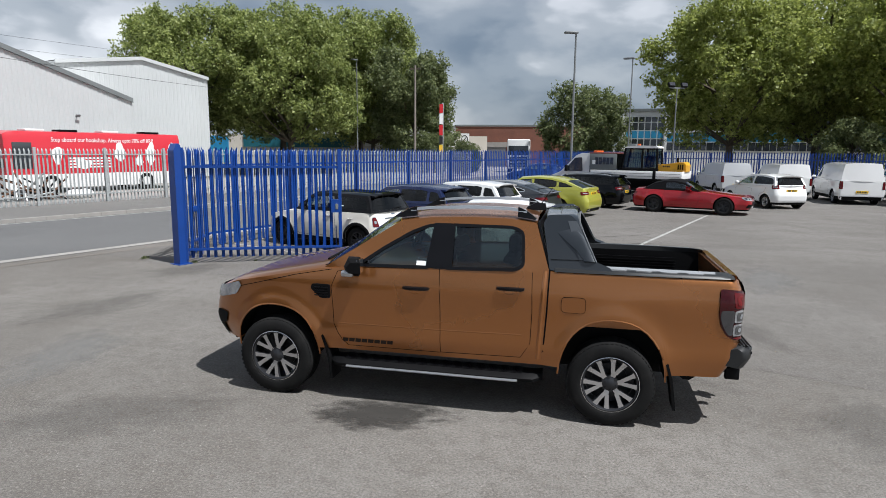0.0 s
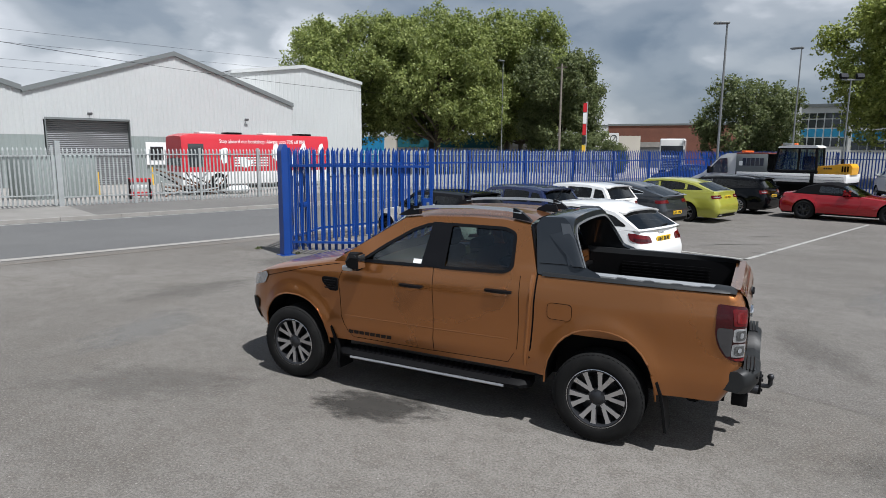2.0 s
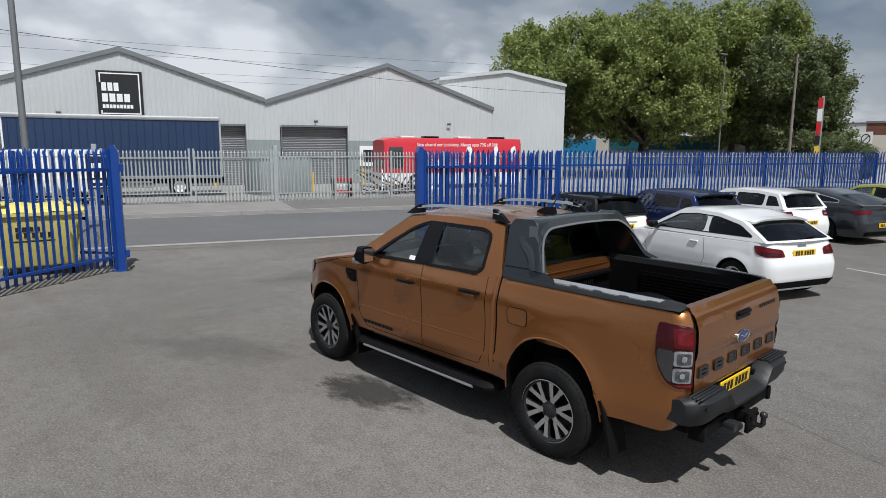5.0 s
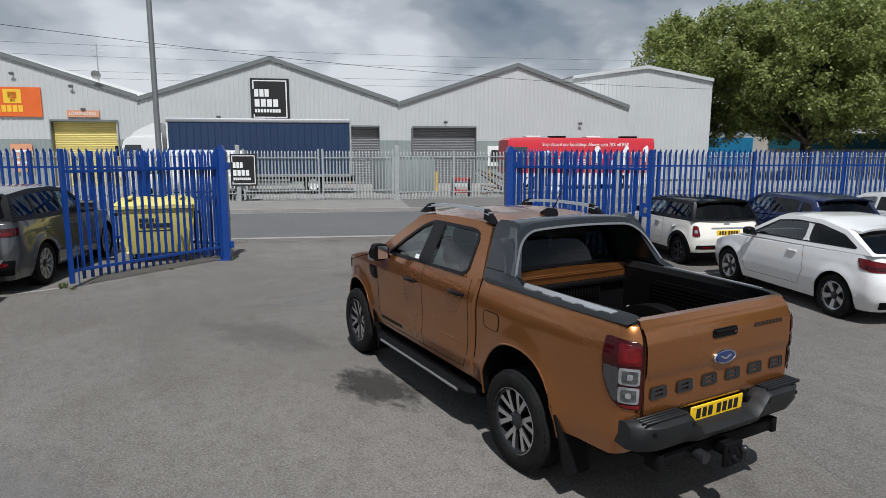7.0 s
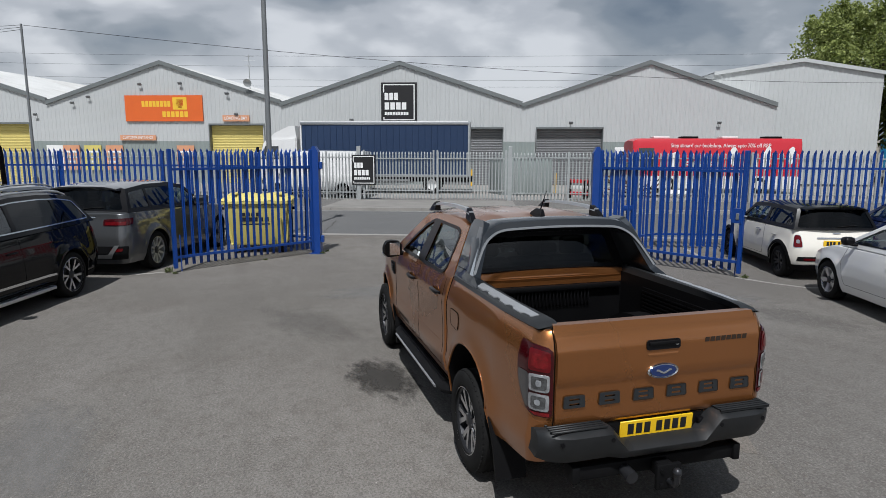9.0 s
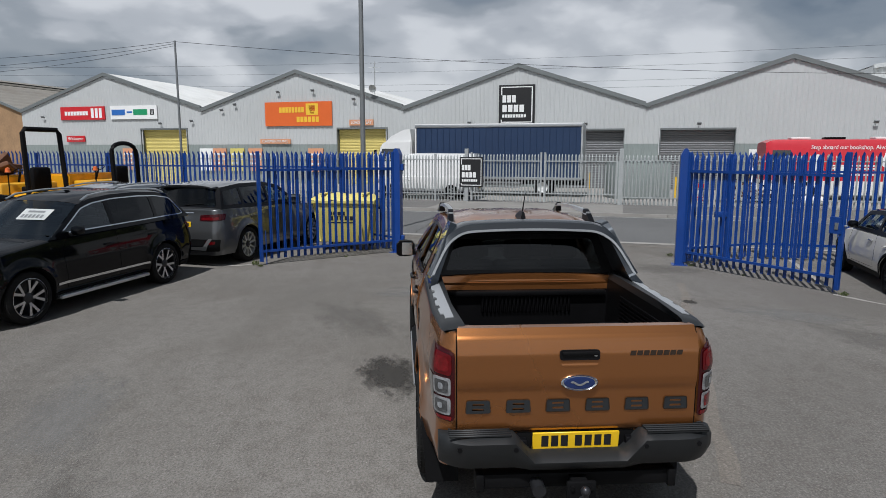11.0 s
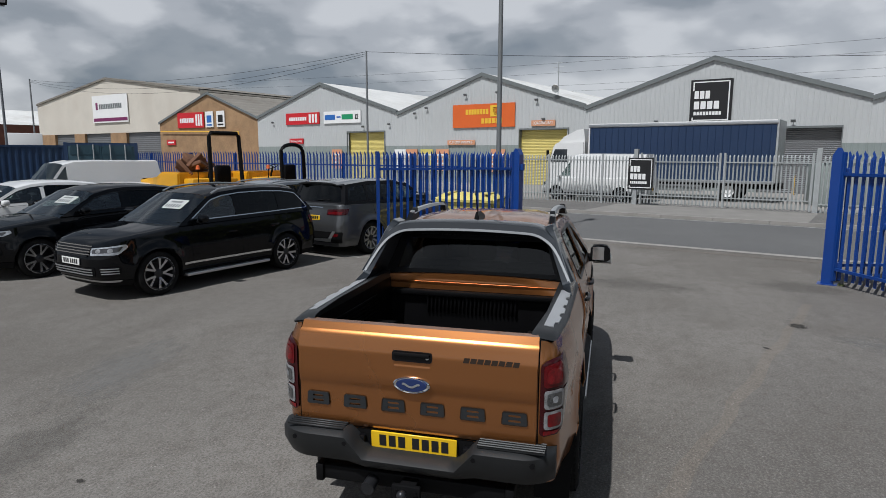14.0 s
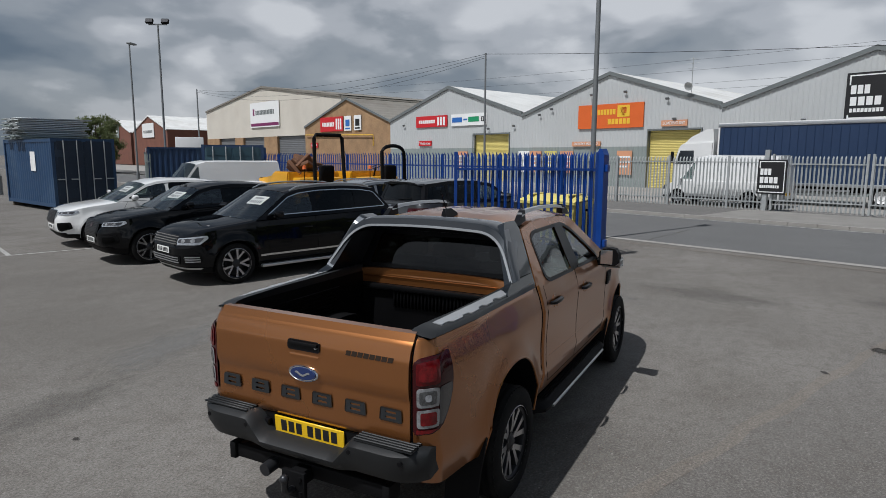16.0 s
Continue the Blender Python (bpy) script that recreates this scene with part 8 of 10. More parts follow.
van("van", "white panel van with grey lettering on its side", spot(-19.9, -8.3, -2), 5.0, 1.96, 2.12, 3.1, 0.93, 0.34, W_PAINT, [(2.3, 3.8)])
van("van", "white long panel van parked behind the galvanised fence", spot(-7.7, -26.6, -90, 0.1), 5.5, 2.0, 2.3, 3.3, 0.95, 0.34, W_PAINT, [(2.6, 4.2)])


# ---- large off-road cars ----
def suv(name, label, m, L, W, H, wb, fo, tyre, belt, cab, mat, windows, lamps, wheel, **kw):
    rear, front = -(L - wb - fo), wb + fo
    fb = cab[1][0]
    top = [(rear, cab[0][1] - 0.04), (cab[0][0], cab[0][1] - 0.01), (fb, cab[1][1] - 0.02), (fb + 0.25, cab[1][1] - 0.05), (front - 0.70, belt - 0.105), (front - 0.42, belt - 0.155), (front - 0.24, belt - 0.205), (front - 0.12, belt - 0.26), (front - 0.04, belt - 0.33), (front, belt - 0.42)]
    S = Shell(wb, rear, front, W, 0.25, belt, top, [(rear, 0.92), (rear + 0.4, 0.98), (0.4, 1.0), (wb - 0.2, 1.0), (wb + 0.35, 0.97), (front - 0.36, 0.90), (front - 0.18, 0.81), (front - 0.06, 0.71), (front, 0.62)], SEC, tyre, tyre + 0.055,
              lean_r=kw.pop("lean_r", [(0.25, 0.10), (0.45, 0.0), (0.75, 0.0), (0.95, 0.06), (1.15, 0.12)]), lean_f=[(0.25, -0.16), (0.42, -0.02), (0.55, 0.0), (0.70, 0.0), (0.85, -0.05), (1.0, -0.14), (1.1, -0.2)], flare=0.036, re=0.20)
    return car(name, label, "car", m, S, cab, windows, mat, lamps=lamps, wheel=dict(track=W - 0.26, width=0.255, **wheel), doors=kw.pop("doors", two_doors(wb, tyre + 0.06, belt, 0.25, kw.pop("mid", 1.15), 0.12, 2.15)), **kw)


def slats(root, S, y, z0, z1, n, mt, mid=0.0):
    for k in range(n):
        z = lerp(z0, z1, (k + 0.5) / n)
        bm = bmesh.new()
        strip(bm, [S.end(mid + lerp(-y, y, j / 12), z, False, 0.013) for j in range(13)], 0.016, lambda p: (1, 0, 0), 0.010)
        part("grille_bar", bm, mt, root)


TG_CAB = [(-0.88, 1.17), (2.45, 1.12), (1.72, 1.585), (1.45, 1.655), (1.0, 1.695), (0.4, 1.70), (-0.1, 1.675), (-0.48, 1.615)]
tg_lamps = head_lamps(0.50, 1.08, 0.75, 0.92) + [grille(0.50, 0.73, 0.92), ("air_intake", rounded([(0.0, 0.40), (0.56, 0.40), (0.60, 0.56), (0.0, 0.56)], 0.03, 2), BLACK, False, 0.009), ("side_intake", rounded([(0.66, 0.42), (0.98, 0.44), (1.0, 0.57), (0.70, 0.57)], 0.02, 2), BLACK, False, 0.009), ("bumper_lip", rounded([(0.0, 0.31), (0.92, 0.31), (0.98, 0.345), (0.0, 0.345)], 0.01, 2), SILVER, False, 0.012)] + tail_lamps(0.50, 1.05, 0.90, 1.08)
tg_root, tgc = suv("off_road_car", "black large off-road car with price card in the windscreen", spot(-8.42, -4.84, 3), 4.80, 1.94, 1.71, 2.893, 0.92, 0.372, 1.13, TG_CAB, K_PAINT, [(1.18, 2.4), (0.10, 1.10), (-0.8, 0.02)], tg_lamps, dict(n=5, split=0.24, rim=0.278),
    roof_rails=True, trim=CHROME, glass_rear=GLASS_DARK, handles=((1.35, 0.93), (0.3, 0.96)), plate_front=0.64, plate_z=0.80, skirt=(0.25, 0.34), mirror_x=2.02)
slats(tg_root, tgc.S, 0.50, 0.75, 0.92, 4, CHROME)
slats(tg_root, tgc.S, 0.55, 0.42, 0.55, 3, SILVER)
for sg in (1, -1):
    slats(tg_root, tgc.S, 0.135, 0.44, 0.56, 3, SILVER, mid=sg * 0.83)
for sg in (1, -1):
    bm = bmesh.new()
    strip(bm, [tgc.S.on(x, 0.47, sg, 0.004) for x in np.linspace(0.46, 2.42, 14)], 0.035, lambda p: (0, sg, 0), 0.006)
    part("chrome_strip", bm, CHROME, tg_root)
    part("side_step", boxed(0.5, 2.4, sg * 0.92 - 0.06, sg * 0.92 + 0.08, 0.24, 0.30, 0.02), SILVER, tg_root)


CARD = surf("price_card_paper", (0.46, 0.48, 0.47), 0.5, var=0.04, bump=0)


def price_card(root, C, y):
    """A white card behind the windscreen."""
    fb, ft = C.o[1], C.o[2]
    bm = bmesh.new()

    def f(a, v):
        x, z = lerp(fb[0], ft[0], v), lerp(fb[1], ft[1], v)
        yy = y + a
        w = C.ys(x, z)
        return (x + 0.10 * (1 - (yy / w) ** 2) + 0.006, yy, z + C.crown * v * (1 - (yy / w) ** 4) + 0.006)

    sheet(bm, dense([(-0.24, 0.50), (0.24, 0.50), (0.24, 0.78), (-0.24, 0.78)], 0.1), [], f)
    card = part("price_card", bm, CARD, root, "white price card")
    for k in range(6):
        bm = bmesh.new()
        sheet(bm, [(-0.19 + k * 0.065, 0.545), (-0.15 + k * 0.065, 0.545), (-0.15 + k * 0.065, 0.63), (-0.19 + k * 0.065, 0.63)], [], lambda a, v: Vector(f(a, v)) + Vector((0.004, 0, 0.004)))
        part("price_bar", bm, STEEL_POLE, card)
    bm = bmesh.new()
    sheet(bm, [(-0.14, 0.68), (0.14, 0.68), (0.14, 0.73), (-0.14, 0.73)], [], lambda a, v: Vector(f(a, v)) + Vector((0.004, 0, 0.004)))
    part("price_bar", bm, STEEL_POLE, card)


price_card(tg_root, tgc, 0.30)
FP_CAB = [(-0.86, 1.21), (2.42, 1.12), (1.66, 1.54), (1.35, 1.615), (0.95, 1.65), (0.3, 1.635), (-0.15, 1.585), (-0.50, 1.51)]
for lab, s, n, mat, turn in (("black off-road car with dark mesh grille and price card", -11.6, -4.35, K_PAINT, 2), ("white off-road car with dark mesh grille and price card", -14.95, -4.25, W_PAINT, 0)):
    r, c = suv("off_road_car", lab, spot(s, n, turn), 4.73, 1.94, 1.65, 2.874, 0.88, 0.372, 1.13, FP_CAB, mat, [(1.15, 2.4), (0.15, 1.07), (-0.8, 0.07)], head_lamps(0.55, 1.10, 0.83, 0.95) + [("grille_frame", rounded([(0.0, 0.60), (0.38, 0.60), (0.45, 0.76), (0.42, 0.95), (0.0, 0.95)], 0.04, 3), CHROME if mat is W_PAINT else TRIM_BLACK, False, 0.008), grille(0.40, 0.62, 0.935),
         ("air_intake", rounded([(0.55, 0.46), (0.66, 0.42), (0.98, 0.50), (0.94, 0.66), (0.56, 0.64)], 0.04, 3), BLACK, False, 0.010), ("intake_mesh", rounded([(0.60, 0.49), (0.68, 0.46), (0.90, 0.52), (0.88, 0.62), (0.61, 0.61)], 0.03, 3), GAP, False, 0.013), ("lower_intake", rounded([(0.0, 0.30), (0.70, 0.30), (0.80, 0.39), (0.0, 0.41)], 0.02, 2), BLACK, False, 0.010), ("grille_badge", [(0.05 * math.cos(t), 0.84 + 0.05 * math.sin(t)) for t in np.linspace(0, math.pi, 10) - math.pi / 2], RED_DARK, False, 0.022)] + tail_lamps(0.46, 1.05, 0.94, 1.04, clear=False),
        dict(n=5, split=0.2, rim=0.278, mat=ALLOY if mat is K_PAINT else ALLOY_DARK), glass_rear=GLASS_DARK, trim=TRIM_BLACK, handles=((1.35, 0.93), (0.3, 0.96)), plate_front=0.53, plate_z=0.80, skirt=(0.25, 0.36), mirror_x=1.98)
    slats(r, c.S, 0.38, 0.64, 0.92, 9, ALLOY_DARK)
    price_card(r, c, 0.35)
RR_CAB = [(-0.78, 1.22), (2.30, 1.15), (1.62, 1.62), (1.0, 1.715), (0.1, 1.72), (-0.62, 1.66)]
rr_lamps = [("tail_lamp_panel", rounded([(0.46, 0.98), (0.46, 1.10), (0.86, 1.12), (1.10, 1.12), (1.06, 1.0), (0.86, 0.98)], 0.02, 2), RED_DARK, True, 0.009), ("tail_lamp", rounded([(0.50, 1.0), (0.50, 1.05), (0.90, 1.06), (0.88, 1.0)], 0.015, 2), RED_LENS, True, 0.013), ("lower_bumper", rounded([(0.0, 0.34), (0.90, 0.34), (0.95, 0.60), (0.0, 0.60)], 0.03, 2), BLACK, True, 0.010),
            ("fog_lamp", rounded([(0.62, 0.50), (0.82, 0.50), (0.84, 0.56), (0.62, 0.56)], 0.01, 2), RED_LENS, True, 0.014), ("bumper_trim", rounded([(0.0, 0.36), (0.60, 0.36), (0.78, 0.62), (0.70, 0.62), (0.54, 0.42), (0.0, 0.42)], 0.01, 2), SILVER, True, 0.016), ("name_bar", rounded([(0.0, 1.13), (0.30, 1.13), (0.30, 1.155), (0.0, 1.155)], 0.005, 2), CHROME, True, 0.012)]
suv("off_road_car", "dark grey large off-road car parked nose to the fence", spot(-8.35, -7.42, 180), 4.85, 1.98, 1.78, 2.923, 0.90, 0.385, 1.16, RR_CAB, G_PAINT, [(1.05, 2.3), (0.05, 0.97), (-0.85, -0.03)], rr_lamps, dict(n=10, w=0.022, rim=0.275, mat=SILVER),
    glass_rear=GLASS_DARK, trim=TRIM_BLACK, handles=((1.3, 0.98), (0.25, 1.0)), plate_z=0.90, spoiler=True, frame_mat=TRIM_BLACK, roof_mat=G_PAINT, rear_glass=(0.10, 0.92, 0.88))
suv("off_road_car", "silver off-road car with dark glass, parked nose to the fence", spot(-11.3, -7.5, 180), 4.6, 1.88, 1.66, 2.70, 0.90, 0.36, 1.10, [(-0.74, 1.15), (2.2, 1.08), (1.5, 1.52), (0.95, 1.60), (0.1, 1.60), (-0.55, 1.54)], S_PAINT, [(1.05, 2.2), (0.05, 0.97), (-0.8, -0.03)], tail_lamps(0.5, 1.0, 0.92, 1.06), dict(n=5, split=0.2),
    glass_rear=GLASS_DARK, trim=TRIM_BLACK, handles=((1.25, 0.93), (0.25, 0.96)), plate_z=0.82, roof_rails=True)
supermini("hatchback", "white hatchback parked beside the yellow dumper", spot(-17.0, -7.3, 0), 4.06, 1.77, 2.56, 0.81, 0.315, 0.96, [(-0.52, 1.0), (2.3, 0.95), (1.5, 1.38), (1.0, 1.425), (0.3, 1.42), (-0.25, 1.36)], W_PAINT, [(1.02, 2.2), (0.1, 0.96), (-0.5, 0.02)], two_doors(2.56, 0.36, 0.96, 0.2, 0.99, 0.06, 2.0), tail_lamps(0.52, 0.95, 0.80, 0.95) + head_lamps(0.5, 0.98, 0.62, 0.78) + [grille(0.4, 0.5, 0.62)], wheel=dict(n=5, split=0.2, width=0.205), plate_front=0.46)
# a blue car beyond the end fence
supermini("hatchback", "blue hatchback on the lot beyond the fence", spot(37.9, -16.6, 200), 4.3, 1.79, 2.6, 0.85, 0.32, 0.97, [(-0.52, 1.0), (2.3, 0.95), (1.5, 1.40), (1.0, 1.45), (0.3, 1.44), (-0.3, 1.36)], paint("mid_blue_paint", (0.008, 0.022, 0.10), 0.3, 0.3), [(1.02, 2.2), (0.1, 0.96), (-0.5, 0.02)], (), tail_lamps(0.52, 0.95, 0.80, 0.95), wheel=dict(n=5, split=0.2, width=0.205))

# ---- waste bin by the gate ----
wb_bin = thing("waste_bin", "large yellow four-wheeled waste bin with closed domed lid", "waste bin", spot(-6.1, -9.85, 12) @ Matrix.Diagonal((1, 1.15, 1.03, 1)))
bm = bmesh.new()
loft(bm, [[(-d, -w, z), (d, -w, z), (d, w, z), (-d, w, z)] for d, w, z in ((0.40, 0.54, 0.20), (0.42, 0.56, 0.24), (0.50, 0.66, 1.12), (0.52, 0.68, 1.13), (0.52, 0.68, 1.20), (0.49, 0.65, 1.20))])
bmesh.ops.bevel(bm, geom=[e for e in bm.edges if abs(e.verts[0].co.z - e.verts[1].co.z) > 0.3], offset=0.06, segments=3, affect="EDGES")
part("bin_body", bm, BIN_Y, wb_bin)
bm = bmesh.new()
grid(bm, 10, 12, lambda u, v: (lerp(-0.55, 0.55, u), lerp(-0.71, 0.71, v), 1.20 + 0.15 * math.sin(math.pi * u) ** 0.45 * (1 if 0.02 < v < 0.98 else 0.2) + 0.02 * math.cos(v * 18)))
grid(bm, 1, 12, lambda u, v: (0.55, lerp(-0.71, 0.71, v), lerp(1.14, 1.20 + 0.02 * math.cos(v * 18) * 0, u)))
part("lid", bm, BIN_Y, wb_bin)
for y in (-0.45, 0.45):
    part("lid_rib", boxed(-0.3, 0.45, y - 0.05, y + 0.05, 1.33, 1.37, 0.02), BIN_Y, wb_bin)
for x in (-0.34, 0.34):
    for y in (-0.46, 0.46):
        part("castor", lathe(bmesh.new(), [(0, 0.025), (0.09, 0.025), (0.10, 0.01), (0.10, -0.01), (0.09, -0.025), (0, -0.025)], 16, (x, y, 0.10)), RUBBER, wb_bin)
        part("castor_fork", boxed(x - 0.04, x + 0.04, y - 0.04, y + 0.04, 0.12, 0.22, 0.01), GALV, wb_bin)
for sg in (1, -1):
    part("lifting_pin", tubed([(0.0, sg * 0.66, 1.0), (0.0, sg * 0.76, 1.0)], 0.03, 8), BLACK, wb_bin)
for k in range(4):
    part("lettering_bar", boxed(0.487, 0.495, -0.30 + k * 0.09, -0.235 + k * 0.09, 0.86, 0.94), INK, wb_bin, smooth=False)
for k in range(5):
    part("lettering_bar", boxed(0.470, 0.478, -0.30 + k * 0.11, -0.22 + k * 0.11, 0.74, 0.83), INK, wb_bin, smooth=False)
part("lettering_bar", boxed(0.455, 0.462, -0.34, 0.24, 0.66, 0.69), INK, wb_bin, smooth=False)

# ---- curtain-sided lorry behind the far fence ----
lorry = thing("lorry", "white-cabbed lorry with dark blue curtain-sided body", "lorry", spot(-1.6, -30.4, -90, 0.1))
# local x runs forward from the tail of the body
bm = bmesh.new()
loft(bm, [[(x, y, z) for y, z in ((-1.25, 1.02), (1.25, 1.02), (1.26, 3.72), (-1.26, 3.72))] for x in np.linspace(0.06, 9.1, 30)])
for v in bm.verts:
    if abs(v.co.y) > 1.2 and 1.1 < v.co.z < 3.6:
        v.co.y += 0.0
part("curtain", bm, CURTAIN, lorry, smooth=False)
for sg in (1, -1):
    bm = bmesh.new()
    for k in range(26):
        x = 0.3 + k * 0.345
        tube(bm, [(x, sg * 1.268, 1.0), (x, sg * 1.268, 3.7)], 0.014, 5)
    tagged(part("curtain_fold", bm, CURTAIN, lorry), kind="stuff")
    part("body_rail", boxed(0.0, 9.2, sg * 1.27 - 0.03, sg * 1.27 + 0.03, 3.70, 3.86, 0.015), SILVER, lorry)
    part("side_rave", boxed(0.0, 9.2, sg * 1.26 - 0.03, sg * 1.26 + 0.03, 0.90, 1.04, 0.01), SILVER, lorry)
    part("side_guard", boxed(3.2, 6.4, sg * 1.2 - 0.02, sg * 1.2 + 0.02, 0.45, 0.55), SILVER, lorry)
    part("side_guard", boxed(3.2, 6.4, sg * 1.2 - 0.02, sg * 1.2 + 0.02, 0.68, 0.78), SILVER, lorry)
part("body_roof", boxed(0.0, 9.2, -1.26, 1.26, 3.86, 3.90), WHITE, lorry, smooth=False)
part("rear_frame", boxed(-0.04, 0.05, -1.28, 1.28, 0.95, 3.9, 0.01), GALV, lorry, smooth=False)
part("headboard", boxed(9.12, 9.2, -1.27, 1.27, 0.95, 3.9, 0.01), WHITE, lorry, smooth=False)
part("chassis", boxed(-0.2, 11.0, -0.45, 0.45, 0.62, 0.92), BLACK, lorry, smooth=False)
bm = bmesh.new()
side = [(9.45, 0.75), (11.55, 0.75), (11.62, 1.2), (11.58, 1.75), (11.30, 2.75), (11.05, 2.95), (9.45, 3.0)]
loft(bm, [[(x, y, z) for x, z in side] for y in (-1.2, 1.2)])
bmesh.ops.bevel(bm, geom=list(bm.edges), offset=0.06, segments=2, affect="EDGES")
part("cab", bm, W_PAINT, lorry)
bm = bmesh.new()
loft(bm, [[(x, y * 0.96, z) for x, z in ((9.45, 2.95), (11.0, 2.95), (10.7, 3.25), (9.9, 3.62), (9.55, 3.65))] for y in (-1.15, 1.15)])
part("wind_deflector", bm, W_PAINT, lorry)
for sg in (1, -1):
    bm = bmesh.new()
    slab(bm, [(10.45, 1.85), (11.45, 1.85), (11.2, 2.55), (10.45, 2.55)], lambda x, z, t: (x, sg * (1.205 - t), z), 0.01)
    part("cab_window", bm, WINDOW, lorry, smooth=False)
bm = bmesh.new()
grid(bm, 1, 1, lambda u, v: (lerp(11.62, 11.36, v), lerp(-1.1, 1.1, u), lerp(1.80, 2.62, v)))
part("windscreen", bm, WINDOW, lorry, smooth=False)
part("mirror", boxed(11.5, 11.62, 1.28, 1.45, 1.9, 2.5, 0.03), BLACK, lorry)
part("cab_grille", boxed(11.55, 11.66, -1.0, 1.0, 0.8, 1.5, 0.03), ALLOY_DARK, lorry)
for x in (2.0, 10.5):
    for sg in (1, -1):
        w = part("wheel", lathe(bmesh.new(), [(0.28, 0.14), (0.34, 0.15), (0.48, 0.13), (0.5, 0.1), (0.5, -0.12), (0.3, -0.14)], 32), RUBBER, lorry)
        w.matrix_local = pose(x, sg * 1.05, 0.5, 0, 0, 0 if sg > 0 else 180)
        part("rim", lathe(bmesh.new(), [(0, 0.02), (0.12, 0.06), (0.16, 0.02), (0.27, 0.05), (0.29, 0.13)], 24), WHITE, w)

# ---- red bookshop bus ----
bus = thing("bus", "red single-deck bus with white skirt fitted out as a bookshop", "bus", spot(16.7, -32.4, -90, 0.1))
bm = bmesh.new()
prof = [(-1.22, 0.95), (-1.25, 1.2), (-1.25, 2.75), (-1.15, 3.02), (0, 3.08), (1.15, 3.02), (1.25, 2.75), (1.25, 1.2), (1.22, 0.95)]
loft(bm, [[(x, y * f, z if z < 2 else z - d) for y, z in prof] for x, f, d in ((0.0, 0.95, 0.06), (0.06, 1.0, 0.0), (8.7, 1.0, 0.0), (8.95, 0.98, 0.04), (9.15, 0.92, 0.15))])
part("body", bm, BUS_RED, bus)
bm = bmesh.new()
loft(bm, [[(x, y * f, z) for y, z in ((-1.23, 0.28), (-1.25, 0.4), (-1.255, 0.96), (1.255, 0.96), (1.25, 0.4), (1.23, 0.28))] for x, f in ((-0.02, 0.95), (0.06, 1.0), (8.75, 1.0), (9.2, 0.92))])
part("skirt", bm, WHITE, bus)
for k, x in enumerate((1.2, 3.6, 5.8, 7.4)):
    part("roof_hatch", boxed(x - 0.45, x + 0.45, -0.4, 0.4, 3.06, 3.17, 0.03), WHITE if k % 2 else BLACK, bus)
bm = bmesh.new()
slab(bm, [(8.0, 1.25), (8.85, 1.25), (8.85, 2.5), (8.0, 2.5)], lambda x, z, t: (x, 1.262 - t, z), 0.012)
part("cab_door_window", bm, WINDOW, bus, smooth=False)
bm = bmesh.new()
grid(bm, 4, 1, lambda u, v: (lerp(9.165, 9.12, v), lerp(-1.05, 1.05, u), lerp(1.3, 2.55, v)))
part("windscreen", bm, WINDOW, bus)
for a, z0, z1, w in ((1.6, 1.3, 2.6, 0.55), (2.3, 1.3, 1.9, 0.5), (3.3, 1.6, 2.5, 0.7), (0.4, 1.5, 2.7, 0.35), (6.6, 1.3, 2.4, 0.5), (5.2, 1.15, 1.75, 0.9)):
    pts = [(a + w * (0.5 + 0.45 * math.cos(t) * (1 + 0.25 * math.sin(3 * t + a))), lerp(z0, z1, 0.5 + 0.48 * math.sin(t) * (1 + 0.2 * math.cos(2 * t + a)))) for t in np.linspace(0, 2 * math.pi, 18, endpoint=False)]
    bm = bmesh.new()
    sheet(bm, pts, [], lambda x, z: (x, 1.256, z))
    part("white_print_shape", bm, WHITE_INK, bus, smooth=False)
for z in (1.25, 1.4, 1.55, 1.7):
    bm = bmesh.new()
    slab(bm, [(4.2, z), (6.3, z), (6.3, z + 0.07), (4.2, z + 0.07)], lambda x, z2, t: (x, 1.262 - t, z2), 0.008)
    part("print_bar", bm, WHITE_INK, bus, smooth=False)
words("lettering", "Step aboard our bookshop. Always upto 70% off RRP", 0.3, WHITE_INK, bus, pose(4.4, 1.262, 2.64, 90, 0, 180), width=5.4)
for x in (2.2, 7.2):
    for sg in (1, -1):
        w = part("wheel", lathe(bmesh.new(), [(0.26, 0.12), (0.32, 0.13), (0.44, 0.12), (0.46, 0.09), (0.46, -0.1), (0.28, -0.12)], 32), RUBBER, bus)
        w.matrix_local = pose(x, sg * 1.14, 0.46, 0, 0, 0 if sg > 0 else 180)
        part("rim", lathe(bmesh.new(), [(0, 0.02), (0.12, 0.05), (0.25, 0.03), (0.27, 0.11)], 24), GALV, w)

# ---- clutter behind the far fence ----
for s, n in ((3.2, -30.5), (-1.6, -37.2), (7.9, -37.2), (-16.4, -37.3), (-11.9, -37.3)):
    b = thing("bollard", "yellow steel bollard guarding a warehouse door", "bollard", spot(s, n, 0, 0.1), "door bollards")
    part("shaft", tubed([(0, 0, 0), (0, 0, 1.1)], 0.07, 10), YELLOW_SIGN, b)
pb = thing("barrier", "red and white plastic safety barrier", "barrier", spot(3.9, -26.6, 60, 0.1))
for k in range(3):
    part("board", boxed(-0.5, 0.5, -0.03, 0.03, 0.15 + k * 0.3, 0.33 + k * 0.3, 0.01), RED_SIGN if k != 1 else WHITE, pb)
for x in (-0.42, 0.42):
    part("foot", boxed(x - 0.04, x + 0.04, -0.25, 0.25, 0.0, 0.9, 0.01), BLACK, pb)
hutch = thing("cage_container", "grey mesh cage and skip stacked behind the fence", "cage", spot(1.2, -29.8, 20, 0.1))
